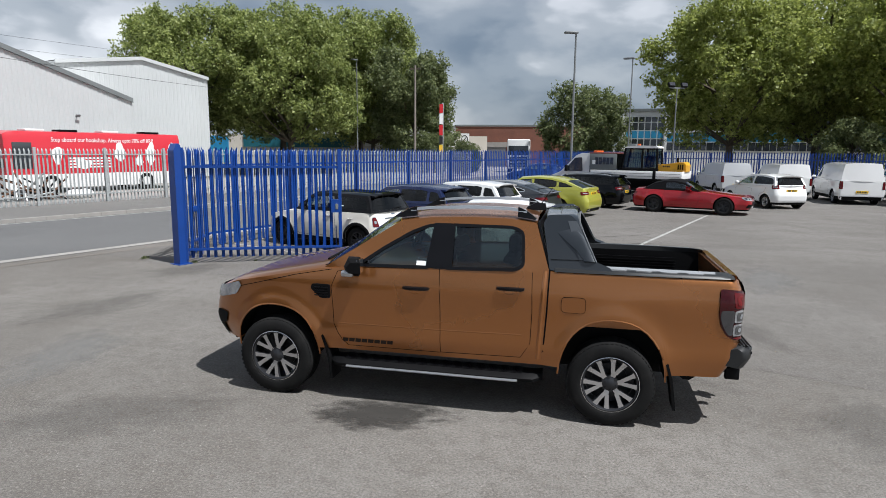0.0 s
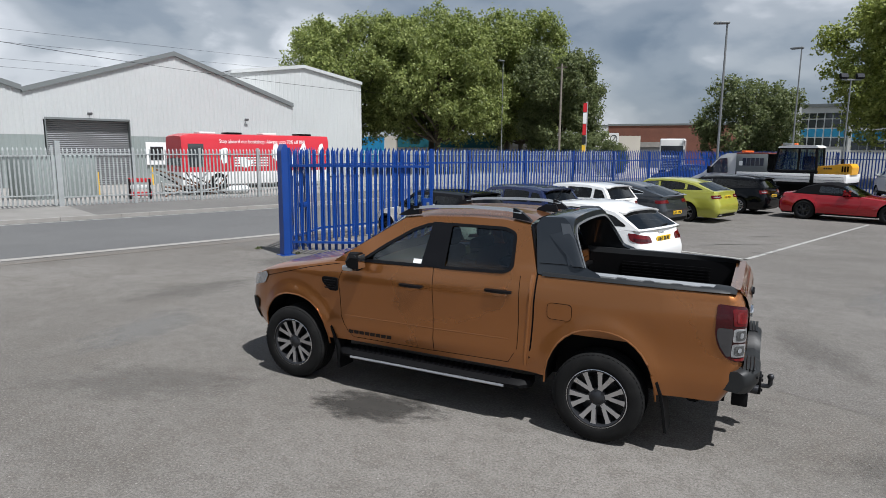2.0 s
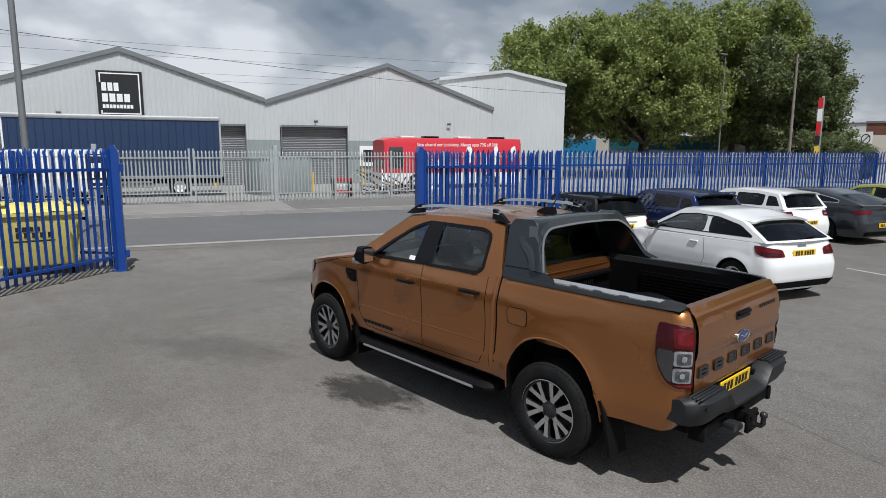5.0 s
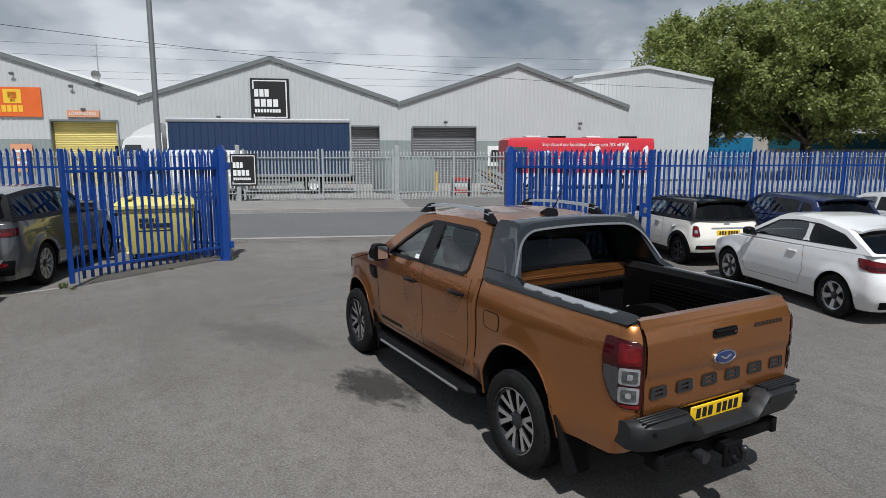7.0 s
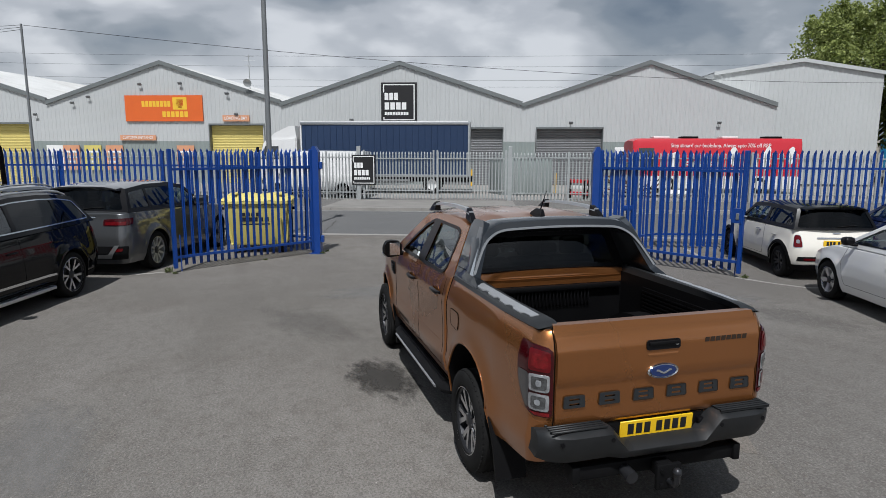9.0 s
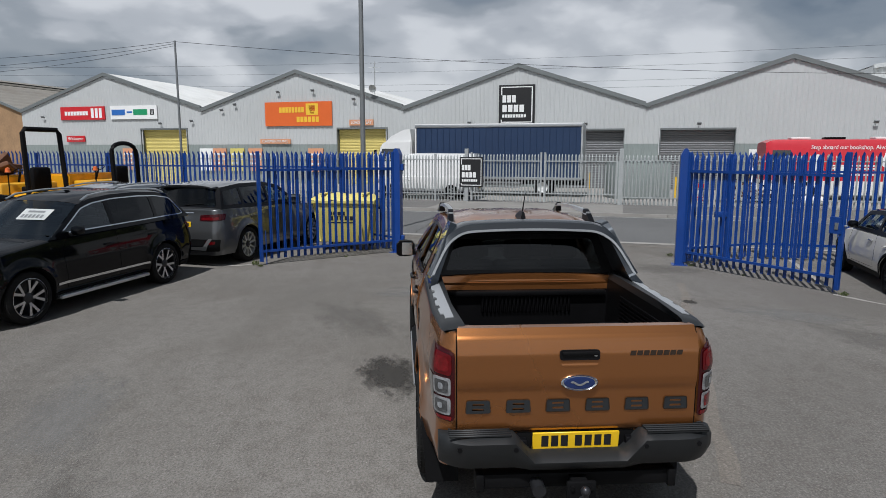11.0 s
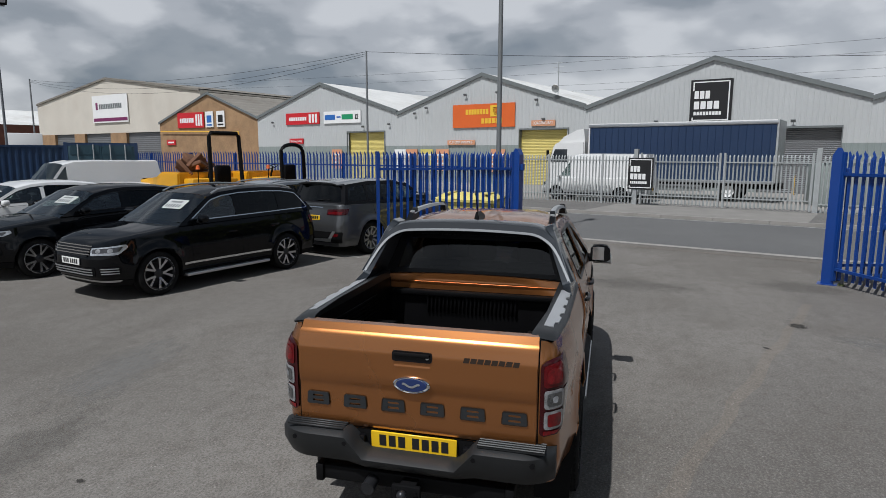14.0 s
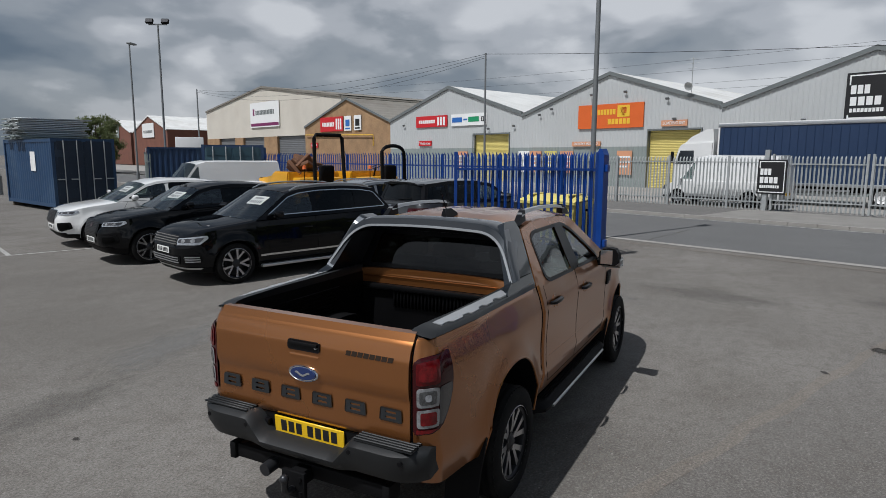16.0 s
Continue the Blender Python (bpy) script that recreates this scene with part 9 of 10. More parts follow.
part("cage_body", boxed(-1.0, 1.0, -1.4, 1.4, 0.0, 1.9, 0.03), CLAD_DARK, hutch)
bm = bmesh.new()
for k in range(9):
    tube(bm, [(1.02, -1.4 + k * 0.35, 0), (1.02, -1.4 + k * 0.35, 1.9)], 0.02, 5)
tagged(part("cage_bar", bm, GALV, hutch), kind="stuff")
rnd = random.Random(5)
junk = thing("scrap_heap", "heap of bent steel racking and bags behind the fence", "scrap heap", spot(6.6, -27.4, 0, 0.1))
for k in range(26):
    a, b = Vector((rnd.uniform(-0.5, 0.5), rnd.uniform(-1.6, 1.6), 0.02)), Vector((rnd.uniform(-0.7, 0.7), rnd.uniform(-1.8, 1.8), rnd.uniform(0.2, 1.3)))
    part("steel_bar", tubed([a, b], 0.035, 5), rnd.choice((GALV, BLACK, RUST)), junk)
for k in range(5):
    bm = bmesh.new()
    bmesh.ops.create_icosphere(bm, subdivisions=2, radius=0.32, matrix=Matrix.Translation((rnd.uniform(-0.4, 0.4), rnd.uniform(1.6, 2.8), 0.2)) @ Matrix.Diagonal((1, 1.2, 0.7, 1)))
    part("rubble_bag", bm, WHITE, junk)

# ---- dropside truck carrying a small digger ----
flatbed = thing("dropside_truck", "white dropside truck with black headboard", "truck", spot(25.3, -6.75, 180))
bm = bmesh.new()
cabp = [(2.22, 0.5), (4.35, 0.5), (4.44, 0.85), (4.32, 1.14), (3.72, 1.40), (2.95, 2.20), (2.68, 2.32), (2.22, 2.33)]
loft(bm, [[(x, y * (0.9 if z > 2.1 else 1.0), z) for x, z in cabp] for y in (-0.98, -0.6, 0.6, 0.98)])
bmesh.ops.bevel(bm, geom=[e for e in bm.edges if e.is_boundary is False and e.calc_face_angle(0) > 0.5], offset=0.04, segments=2, affect="EDGES")
part("cab", bm, W_PAINT, flatbed)
for sg in (1, -1):
    bm = bmesh.new()
    slab(bm, rounded([(2.55, 1.42), (3.55, 1.42), (2.98, 2.08), (2.62, 2.12)], 0.05, 2), lambda x, z, t: (x, sg * (0.992 - 0.06 * max(0, z - 1.7) - t), z), 0.008)
    part("side_window", bm, WINDOW, flatbed)
    part("door_mirror", boxed(3.32, 3.44, sg * 1.02, sg * 1.22, 1.40, 1.72, 0.03), BLACK, flatbed)
    part("dropside", boxed(-2.21, 2.14, sg * 1.0 - 0.02, sg * 1.0 + 0.02, 1.14, 1.50, 0.01), WHITE, flatbed)
    for z in (1.25, 1.38):
        part("pressing", boxed(-2.15, 2.1, sg * 1.024 - 0.005, sg * 1.024 + 0.005, z - 0.008, z + 0.008), STEEL_POLE, flatbed, smooth=False)
    part("stake", boxed(-1.06, -0.92, sg * 1.03 - 0.03, sg * 1.03 + 0.03, 1.02, 1.53, 0.01), BLACK, flatbed)
part("tailboard", boxed(-2.24, -2.20, -1.0, 1.0, 1.14, 1.50, 0.01), WHITE, flatbed)
part("deck", boxed(-2.2, 2.2, -1.0, 1.0, 1.03, 1.13), BLACK, flatbed, smooth=False)
bm = bmesh.new()
grid(bm, 1, 1, lambda u, v: (lerp(3.72, 3.02, v), lerp(-0.88, 0.88, u), lerp(1.42, 2.15, v)))
part("windscreen", bm, WINDOW, flatbed)
for sg in (1, -1):
    cage = part("cage_panel", boxed(0.84, 2.20, sg * 0.99 - 0.015, sg * 0.99 + 0.015, 1.51, 2.30, 0.008), TRIM_GREY, flatbed, "dark grey steel toolbox side")
    for k in range(5):
        part("cage_window", boxed(1.00 + k * 0.19, 1.16 + k * 0.19, sg * 1.006 - 0.006, sg * 1.006 + 0.006, 1.78, 2.12), WINDOW, cage, smooth=False)
    part("notice", boxed(1.90, 2.06, sg * 1.008 - 0.005, sg * 1.008 + 0.005, 1.78, 1.98), WHITE_INK, cage, smooth=False)
part("headboard", boxed(2.15, 2.20, -1.0, 1.0, 1.13, 2.30, 0.01), BLACK, flatbed)
part("cage_roof", boxed(0.82, 2.22, -1.0, 1.0, 2.30, 2.36, 0.01), surf("faded_red_steel", (0.20, 0.055, 0.04), 0.6, var=0.2), flatbed)
part("beacon_bar", boxed(2.0, 2.2, -0.5, 0.5, 2.36, 2.45, 0.03), ORANGE_SIGN, flatbed)
part("chassis", boxed(-1.9, 4.2, -0.4, 0.4, 0.45, 1.03), BLACK, flatbed, smooth=False)
wheels(flatbed, 0.34, 0.22, 0.22, 1.72, 3.45, 5, 0.0, SILVER, w=0.05)
digger = thing("mini_digger", "yellow and black small digger chained on the truck bed", "digger", spot(25.3, -6.9, 180, 1.13))
bm = bmesh.new()
for sg in (1, -1):
    loft(bm, [[(x, sg * 0.5 + y, z) for x, z in ((-0.9, 0.12), (-0.75, 0.0), (0.75, 0.0), (0.9, 0.12), (0.9, 0.3), (0.75, 0.42), (-0.75, 0.42), (-0.9, 0.3))] for y in (-0.15, 0.15)])
part("track", bm, RUBBER, digger)
part("slew_deck", boxed(-1.2, 0.55, -0.6, 0.6, 0.36, 0.50, 0.05), BLACK, digger)
bm = bmesh.new()
for y in (0.55, -0.40):
    for a, b in (((0.58, 0.42), (0.40, 1.44)), ((-0.42, 0.42), (-0.42, 1.46)), ((-1.14, 0.42), (-1.10, 1.44)), ((0.40, 1.43), (-1.10, 1.44)), ((0.58, 0.46), (-1.14, 0.46))):
        tube(bm, [(a[0], y, a[1]), (b[0], y, b[1])], 0.05, 6)
for x, z in ((0.40, 1.43), (-1.10, 1.44), (0.58, 0.46), (-1.14, 0.46)):
    tube(bm, [(x, -0.40, z), (x, 0.55, z)], 0.05, 6)
part("cab_frame", bm, BLACK, digger)
bm = bmesh.new()
loft(bm, [[(0.44, y, 1.45), (0.40, y, 1.52), (-0.2, y, 1.58), (-1.05, y, 1.56), (-1.16, y, 1.50), (-1.16, y, 1.45)] for y in (-0.46, -0.2, 0.35, 0.61)])
part("cab_roof", bm, WHITE, digger, "off-white cab roof")
bm = bmesh.new()
for y in (0.56, -0.41):
    grid(bm, 1, 1, lambda u, v: (lerp(lerp(0.56, 0.40, v), -1.12, u), y, lerp(0.48, 1.42, v)))
for x0, x1 in ((0.57, 0.41), (-1.15, -1.11)):
    grid(bm, 1, 1, lambda u, v: (lerp(x0, x1, v), lerp(-0.38, 0.53, u), lerp(0.48, 1.42, v)))
part("cab_glass", bm, GLASS_MID, digger)
part("seat", boxed(-0.85, -0.5, -0.12, 0.35, 0.5, 1.10, 0.06), DARK, digger)
bm = bmesh.new()
loft(bm, [[(-1.15, y, 0.34), (-1.15, y, 0.60), (-1.32, y, 0.70), (-1.75, y, 0.74), (-2.05, y, 0.80), (-2.36, y, 0.80), (-2.46, y, 0.66), (-2.44, y, 0.34)] for y in (-0.50, -0.42, 0.42, 0.50)])
bmesh.ops.bevel(bm, geom=list(bm.edges), offset=0.02, segments=2, affect="EDGES")
hood = part("engine_hood", bm, PLANT_Y, digger, "yellow engine hood with dark lettering")
for k in range(4):
    part("lettering", boxed(-1.46 - k * 0.085, -1.40 - k * 0.085, -0.512, -0.500, 0.56, 0.63), INK, hood, smooth=False)
    part("lettering", boxed(-1.46 - k * 0.085, -1.40 - k * 0.085, 0.500, 0.512, 0.56, 0.63), INK, hood, smooth=False)
for x in (-2.1, -2.2, -2.3):
    part("vent_slot", boxed(x - 0.03, x + 0.03, -0.51, 0.51, 0.46, 0.70), GAP, hood, smooth=False)
part("exhaust_stack", tubed([(-2.0, 0.2, 0.78), (-2.0, 0.2, 1.0)], 0.05, 10), BLACK, digger)
part("work_lamp", boxed(-0.15, -0.03, -0.1, 0.1, 1.575, 1.66, 0.02), ORANGE_SIGN, digger)
part("roof_board", boxed(0.0, 0.36, -0.3, 0.3, 1.56, 1.66, 0.01), TRIM_GREY, digger)

# ---- site dumpers ----
def dumper(label, m, rust_load):
    d = thing("site_dumper", label, "dumper", m, "site dumpers")
    bm = bmesh.new()
    loft(bm, [[(x, y, z) for x, z in ((0.40, 0.85), (1.45, 0.62), (2.2, 1.0), (2.85, 1.50), (2.75, 1.57), (1.62, 1.60), (1.42, 1.80), (0.30, 1.80))] for y in (-0.92, 0.92)])
    bmesh.ops.bevel(bm, geom=list(bm.edges), offset=0.04, segments=2, affect="EDGES")
    part("skip", bm, PLANT_Y, d)
    part("skip_inside", boxed(0.42, 1.34, -0.82, 0.82, 1.74, 1.806), RUST, d)
    part("engine_cover", boxed(-1.35, -0.15, -0.55, 0.55, 0.7, 1.40, 0.10, 3), PLANT_Y, d)
    part("side_deck", boxed(-0.2, 0.35, -0.75, 0.75, 1.0, 1.62, 0.05), PLANT_Y, d)
    part("frame_rail", boxed(-1.4, 1.6, -0.4, 0.4, 0.45, 0.75, 0.04), BLACK, d)
    part("fuel_tank", boxed(-0.9, 0.3, 0.55, 0.85, 0.55, 1.1, 0.08), PLANT_Y, d)
    part("seat", boxed(-0.55, -0.15, -0.25, 0.25, 1.40, 1.53, 0.05), DARK, d)
    part("seat_back", boxed(-0.68, -0.50, -0.25, 0.25, 1.45, 2.02, 0.07), DARK, d)
    bm = bmesh.new()
    hoop = [(-0.85, -0.52, 0.9), (-0.75, -0.48, 2.85), (-0.75, -0.42, 2.95), (-0.75, 0.42, 2.95), (-0.75, 0.48, 2.85), (-0.85, 0.52, 0.9)]
    if not rust_load:
        hoop = [(-0.8, -0.5, 0.9), (-0.76, -0.5, 2.30)] + [(-0.75, 0.5 * math.cos(a), 2.30 + 0.35 * math.sin(a) ** 0.6) for a in np.linspace(math.pi * 0.93, math.pi * 0.07, 9)] + [(-0.76, 0.5, 2.30), (-0.8, 0.5, 0.9)]
    tube(bm, hoop, 0.06, 8)
    part("roll_bar", bm, BLACK, d)
    bm = bmesh.new()
    lathe(bm, [(0.16, -0.012), (0.175, 0), (0.16, 0.012), (0.15, 0)], 20, close=True)
    part("steering_wheel", bm, BLACK, d).matrix_local = pose(0.12, 0, 1.95, 65)
    part("steering_column", tubed([(0.3, 0, 1.4), (0.12, 0, 1.95)], 0.03, 6), BLACK, d)
    part("beacon", tubed([(-0.3, 0.62, 1.2), (-0.3, 0.62, 1.9)], 0.015, 6), BLACK, d)
    part("beacon_lamp", lathe(bmesh.new(), [(0, 0.1), (0.05, 0.08), (0.06, 0), (0.07, -0.02), (0, -0.02)], 12), ORANGE_SIGN, d).matrix_local = pose(-0.3, 0.62, 1.92, 90)
    if rust_load:
        r = random.Random(8)
        for k in range(9):
            bm = bmesh.new()
            box(bm, -0.3, 0.3, -0.2, 0.2, -0.06, 0.06, 0.02)
            part("scrap_bucket", bm, RUST, d).matrix_local = pose(r.uniform(0.45, 1.15), r.uniform(-0.6, 0.6), r.uniform(1.85, 2.15), r.uniform(-70, 70), r.uniform(-60, 60), r.uniform(0, 180))
    for x in (-0.85, 1.15):
        for sg in (1, -1):
            w = part("wheel", lathe(bmesh.new(), [(0.22, 0.14), (0.3, 0.17), (0.44, 0.15), (0.47, 0.1), (0.47, -0.1), (0.3, -0.15)], 26), RUBBER, d)
            w.matrix_local = pose(x, sg * 0.75, 0.47, 0, 0, 0 if sg > 0 else 180)
            part("rim", lathe(bmesh.new(), [(0, 0.03), (0.2, 0.03), (0.23, 0.13)], 20), PLANT_Y, w)
    return d


dumper("yellow site dumper with rusty buckets in its skip", spot(-14.2, -7.9, -95), True)
dumper("yellow site dumper with black roll bar, parked by the fence", spot(-13.8, -10.0, -85), False)

# ---- shipping containers and stacked hoarding ----
def container(label, m, L, door_mat, body_mat, paper=False):
    c = thing("shipping_container", label, "shipping container", m, "shipping containers")
    bm = bmesh.new()
    n = int(L / 0.14)
    for sg in (1, -1):
        vs = []
        for k in range(n * 2 + 1):
            x = 0.12 + (L - 0.24) * k / (n * 2)
            y = sg * (1.19 - (0.03 if (k // 1) % 4 in (1, 2) else 0.0))
            vs.append((bm.verts.new((x, y, 0.16)), bm.verts.new((x, y, 2.46))))
        for a, b in zip(vs, vs[1:]):
            bm.faces.new((a[0], b[0], b[1], a[1]))
    grid(bm, 1, 1, lambda u, v: (lerp(0, L, u), lerp(-1.2, 1.2, v), 2.56))
    grid(bm, 1, 1, lambda u, v: (L - 0.03, lerp(-1.2, 1.2, u), lerp(0.1, 2.56, v)))
    part("corrugated_body", bm, body_mat, c, smooth=False)
    bm = bmesh.new()
    for x in (0.06, L - 0.06):
        for y in (-1.16, 1.16):
            box(bm, x - 0.06, x + 0.06, y - 0.06, y + 0.06, 0.0, 2.59)
    for y in (-1.16, 1.16):
        box(bm, 0.12, L - 0.12, y - 0.045, y + 0.045, 0.02, 0.16)
        box(bm, 0.12, L - 0.12, y - 0.045, y + 0.045, 2.46, 2.57)
    for x in (0.05, L - 0.05):
        box(bm, x - 0.045, x + 0.045, -1.1, 1.1, 0.02, 0.16)
        box(bm, x - 0.045, x + 0.045, -1.1, 1.1, 2.46, 2.58)
    part("corner_frame", bm, body_mat, c, smooth=False)
    for sg in (1, -1):
        dr = part("door", boxed(0.0, 0.04, sg * 0.01, sg * 1.09, 0.17, 2.45, 0.01), door_mat, c)
        bm = bmesh.new()
        for z in (0.35, 0.95, 1.55, 2.15):
            box(bm, -0.012, 0.0, sg * 0.08, sg * 1.02, z, z + 0.34)
        part("door_panel", bm, door_mat, dr, smooth=False)
        for y in (0.28, 0.78):
            rod = part("lock_rod", tubed([(-0.05, sg * y, 0.10), (-0.05, sg * y, 2.52)], 0.022, 8), GALV, dr)
            part("rod_handle", boxed(-0.09, -0.05, sg * y, sg * y + sg * 0.3, 1.05, 1.09), GALV, rod)
    if paper:
        part("paper_notice", boxed(2.0, 2.6, 1.205, 1.215, 1.35, 2.1), WHITE_INK, c, smooth=False)
    for x in (0.4, L - 0.4):
        part("timber_bearer", boxed(x - 0.1, x + 0.1, -1.15, 1.15, -0.16, 0.0), BARK, c, smooth=False)
    return c


a0 = math.degrees(math.atan2(-6.4, -1.44))
container("dark navy shipping container with white lock rods", pose(-12.45, -23.0, 0.16, 0, 0, a0) @ Matrix.Diagonal((1, 1, 1.09, 1)), 6.06, NAVY, surf("worn_blue_container", (0.016, 0.05, 0.115), 0.5, var=0.2, scale=0.8, fine=20, bump=0.1, stain=(0.05, 0.09, 0.15), stain_amount=0.5), True)
container("teal shipping container with its doors to the yard", pose(-15.2, -17.4, 0.16, 0, 0, 226), 6.06, surf("teal_container_paint", (0.016, 0.05, 0.07), 0.5, var=0.2, stain=(0.04, 0.08, 0.1), stain_amount=0.5), surf("blue_container_paint", (0.014, 0.04, 0.10), 0.5, var=0.2, stain=(0.04, 0.08, 0.13), stain_amount=0.5))
container("mid blue corrugated container behind the teal one", pose(-18.9, -27.6, 0.16, 0, 0, 143.1), 6.06, bpy.data.materials["blue_container_paint"], bpy.data.materials["blue_container_paint"])
stack = thing("scaffold_stack", "stack of grey scaffold boards and frames on a container roof", "scaffold stack", pose(-13.45, -27.2, 2.99, 0, 0, a0 + 90))
rnd = random.Random(12)
for k in range(12):
    for j in range(4):
        y = -1.0 + j * 0.52
        ob = part("scaffold_board", boxed(-1.35 + rnd.uniform(-0.25, 0.2), 1.35 + rnd.uniform(-0.2, 0.25), y, y + 0.47, 0.004, 0.062, 0.008, 1), GALV if k > 2 and rnd.random() < 0.75 else CLAD_DARK, stack)
        ob.matrix_local = pose(0, 0, k * 0.078, 0, rnd.uniform(-0.5, 0.5), rnd.uniform(-2.5, 2.5))
bank = thing("palisade_fence", "old grey-green palisade beside the containers", "fence")
fence_run(bank, at(-25.8, -6.2), at(-29.2, -7.4), CLAD_DARK, 2.4, 0.16, posts=(0.1, 3.4))
tr = thing("box_trailer", "white box trailer body behind the containers", "trailer", spot(-63, -22, 70, 0))
part("body", boxed(-6.5, 6.5, -1.25, 1.25, 1.0, 4.0, 0.05), WHITE, tr)
part("chassis", boxed(-6.3, 6.3, -0.6, 0.6, 0.0, 1.0), BLACK, tr, smooth=False)

# ---- lamps, poles and wires ----
def lamp_post(label, x, y, h, kind="street", turn=0, r=0.075, mat=None):
    mt = mat or STEEL_POLE
    t = thing("street_lamp" if kind != "pole" else "telegraph_pole", label, "street lamp" if kind != "pole" else "telegraph pole", pose(x, y, 0, 0, 0, turn))
    part("pole", tubed([(0, 0, 0), (0, 0, h * 0.15), (0, 0, h)], r, 12, r * 0.55), mt, t)
    part("base_sleeve", tubed([(0, 0, 0), (0, 0, 1.1)], r * 1.35, 12), mt, t)
    if kind == "street":
        part("lantern", boxed(-0.1, 0.62, -0.16, 0.16, h - 0.03, h + 0.08, 0.04), mt, t)
    elif kind == "flood":
        part("cross_arm", boxed(-0.03, 0.03, -0.5, 0.5, h - 0.05, h + 0.02), mt, t)
        for y2 in (-0.42, 0.42):
            hd = part("flood_head", boxed(-0.08, 0.08, -0.2, 0.2, -0.13, 0.13, 0.03), BLACK, t)
            hd.matrix_local = pose(0.05, y2, h + 0.15, 0, -25, 0)
            part("flood_lens", boxed(0.08, 0.085, -0.17, 0.17, -0.10, 0.10), SMOKE_LENS, hd)
    return t


p = at(-6.57, -12.0)
lamp_post("tall grey steel street lamp beside the yard gate", p.x, p.y, 10.5, "street", 160, 0.095)
lamp_post("tall grey steel lamp post by the fence", -1.08, 28.55, 8.55, "street", 200, 0.085)
lamp_post("slim street lamp before the trees", -21.6, 50.6, 10.6, "street", 250, 0.08)
wp = lamp_post("wooden telegraph pole before the trees", -16.2, 51.6, 10.2, "pole", 0, 0.16, surf("weathered_pole_wood", (0.20, 0.175, 0.15), 0.9, var=0.25, scale=2, fine=30, bump=0.3))
part("cross_arm", boxed(-0.5, 0.5, -0.05, 0.05, 9.8, 9.95), BARK, wp)
p = at(37.3, -10.9)
lamp_post("slim steel lamp post beyond the end fence", p.x, p.y, 8.6, "street", 160, 0.07)
p = at(31.5, -6.6)
lamp_post("steel post with two floodlights over the vans", p.x, p.y, 6.0, "flood", -60, 0.06)
lamp_post("grey lamp post beyond the containers", -24.4, -35.9, 9.6, "street", 200, 0.085)
lamp_post("steel floodlight mast beyond the containers", -20.4, -28.0, 9.4, "flood", 30, 0.085)
lamp_post("tall lamp post at the edge of the yard", -16.4, -37.3, 13.0, "street", 90, 0.11)
p = at(-22.35, -24.1)
wire_pole = lamp_post("grey pole carrying overhead cables", p.x, p.y, 8.2, "pole", 70, 0.09, STEEL_POLE)
lamp_post("distant pole carrying overhead cables", -46.5, -55.0, 9.6, "pole", 0, 0.12, STEEL_POLE)


def cable(label, a, b, sag, r=0.012):
    pts = [Vector(a).lerp(Vector(b), k / 24) - Vector((0, 0, sag * 4 * (k / 24) * (1 - k / 24))) for k in range(25)]
    tagged(part("overhead_cable", tubed(pts, r, 5), BLACK), label, "cable")


top = at(-22.35, -24.1, 8.15)
for k, (dz, sag) in enumerate(((0.0, 0.9), (-0.1, 1.3), (-0.2, 1.6))):
    cable("black overhead cable slung between poles", top + Vector((0, 0, dz)), Vector((-46.5, -55.0, 9.5 + dz)), sag, 0.010)
cable("black overhead cable crossing before the warehouses", top, at(34, -41.5, 7.2), 0.9, 0.011)
for k, z in enumerate((13.4, 12.6, 11.4, 10.9)):
    cable("thin power line high over the warehouses", at(-110, -62 - k * 2, z + 1.5), at(90, -62 - k * 2, z), 2.0, 0.011)

# ---- far side: totem, road sign, white tractor unit ----
tot = thing("totem_sign", "tall red and white totem sign on a post", "sign", pose(-11.9, 44.5, 0, 0, 0, 10))
part("post", boxed(-0.08, 0.08, -0.08, 0.08, 0, 6.2), GALV, tot, smooth=False)
for z0, z1, mt in ((5.4, 6.1, RED_SIGN), (4.5, 5.35, WHITE_INK), (3.6, 4.45, RED_SIGN), (2.9, 3.5, INK), (2.2, 2.8, YELLOW_SIGN)):
    part("panel", boxed(-0.26, 0.02, -0.12, -0.08, z0, z1), mt, tot, smooth=False)
rs = thing("road_sign", "white road sign with black diagonal stroke on a grey post", "road sign", pose(-13.3, 61.5, 0, 0, 0, 8) @ Matrix.Diagonal((0.85, 0.85, 1.05, 1)))
part("post", tubed([(0, 0, 0), (0, 0, 3.8)], 0.05, 8), GALV, rs)
part("board", boxed(-0.6, 0.6, -0.07, -0.05, 2.3, 4.0), WHITE_INK, rs, smooth=False)
bm = bmesh.new()
lathe(bm, [(0.34, 0.005), (0.42, 0.005), (0.42, -0.005), (0.34, -0.005)], 28, close=True)
part("ring", bm, INK, rs).matrix_local = pose(0, -0.085, 3.4)
part("stroke", boxed(-0.35, 0.35, -0.09, -0.08, -0.04, 0.04), INK, rs, smooth=False).matrix_local = pose(0, 0, 3.4, 0, -45, 0)
part("word_bar", boxed(-0.4, 0.4, -0.085, -0.08, 2.42, 2.72), INK, rs, smooth=False)
tu = thing("tractor_unit", "white articulated tractor unit facing the yard", "lorry", pose(-7.3, 60.5, 0, 0, 0, -88))
bm = boxed(-2.2, 0, -1.2, 1.2, 0.5, 3.6, 0.15, 3)
part("cab", bm, W_PAINT, tu)
part("windscreen", boxed(0.0, 0.02, -1.05, 1.05, 1.95, 2.9, 0.005, 1), WINDOW, tu)
part("grille", boxed(0.0, 0.03, -0.9, 0.9, 0.7, 1.75, 0.01, 1), ALLOY_DARK, tu)
bm = bmesh.new()
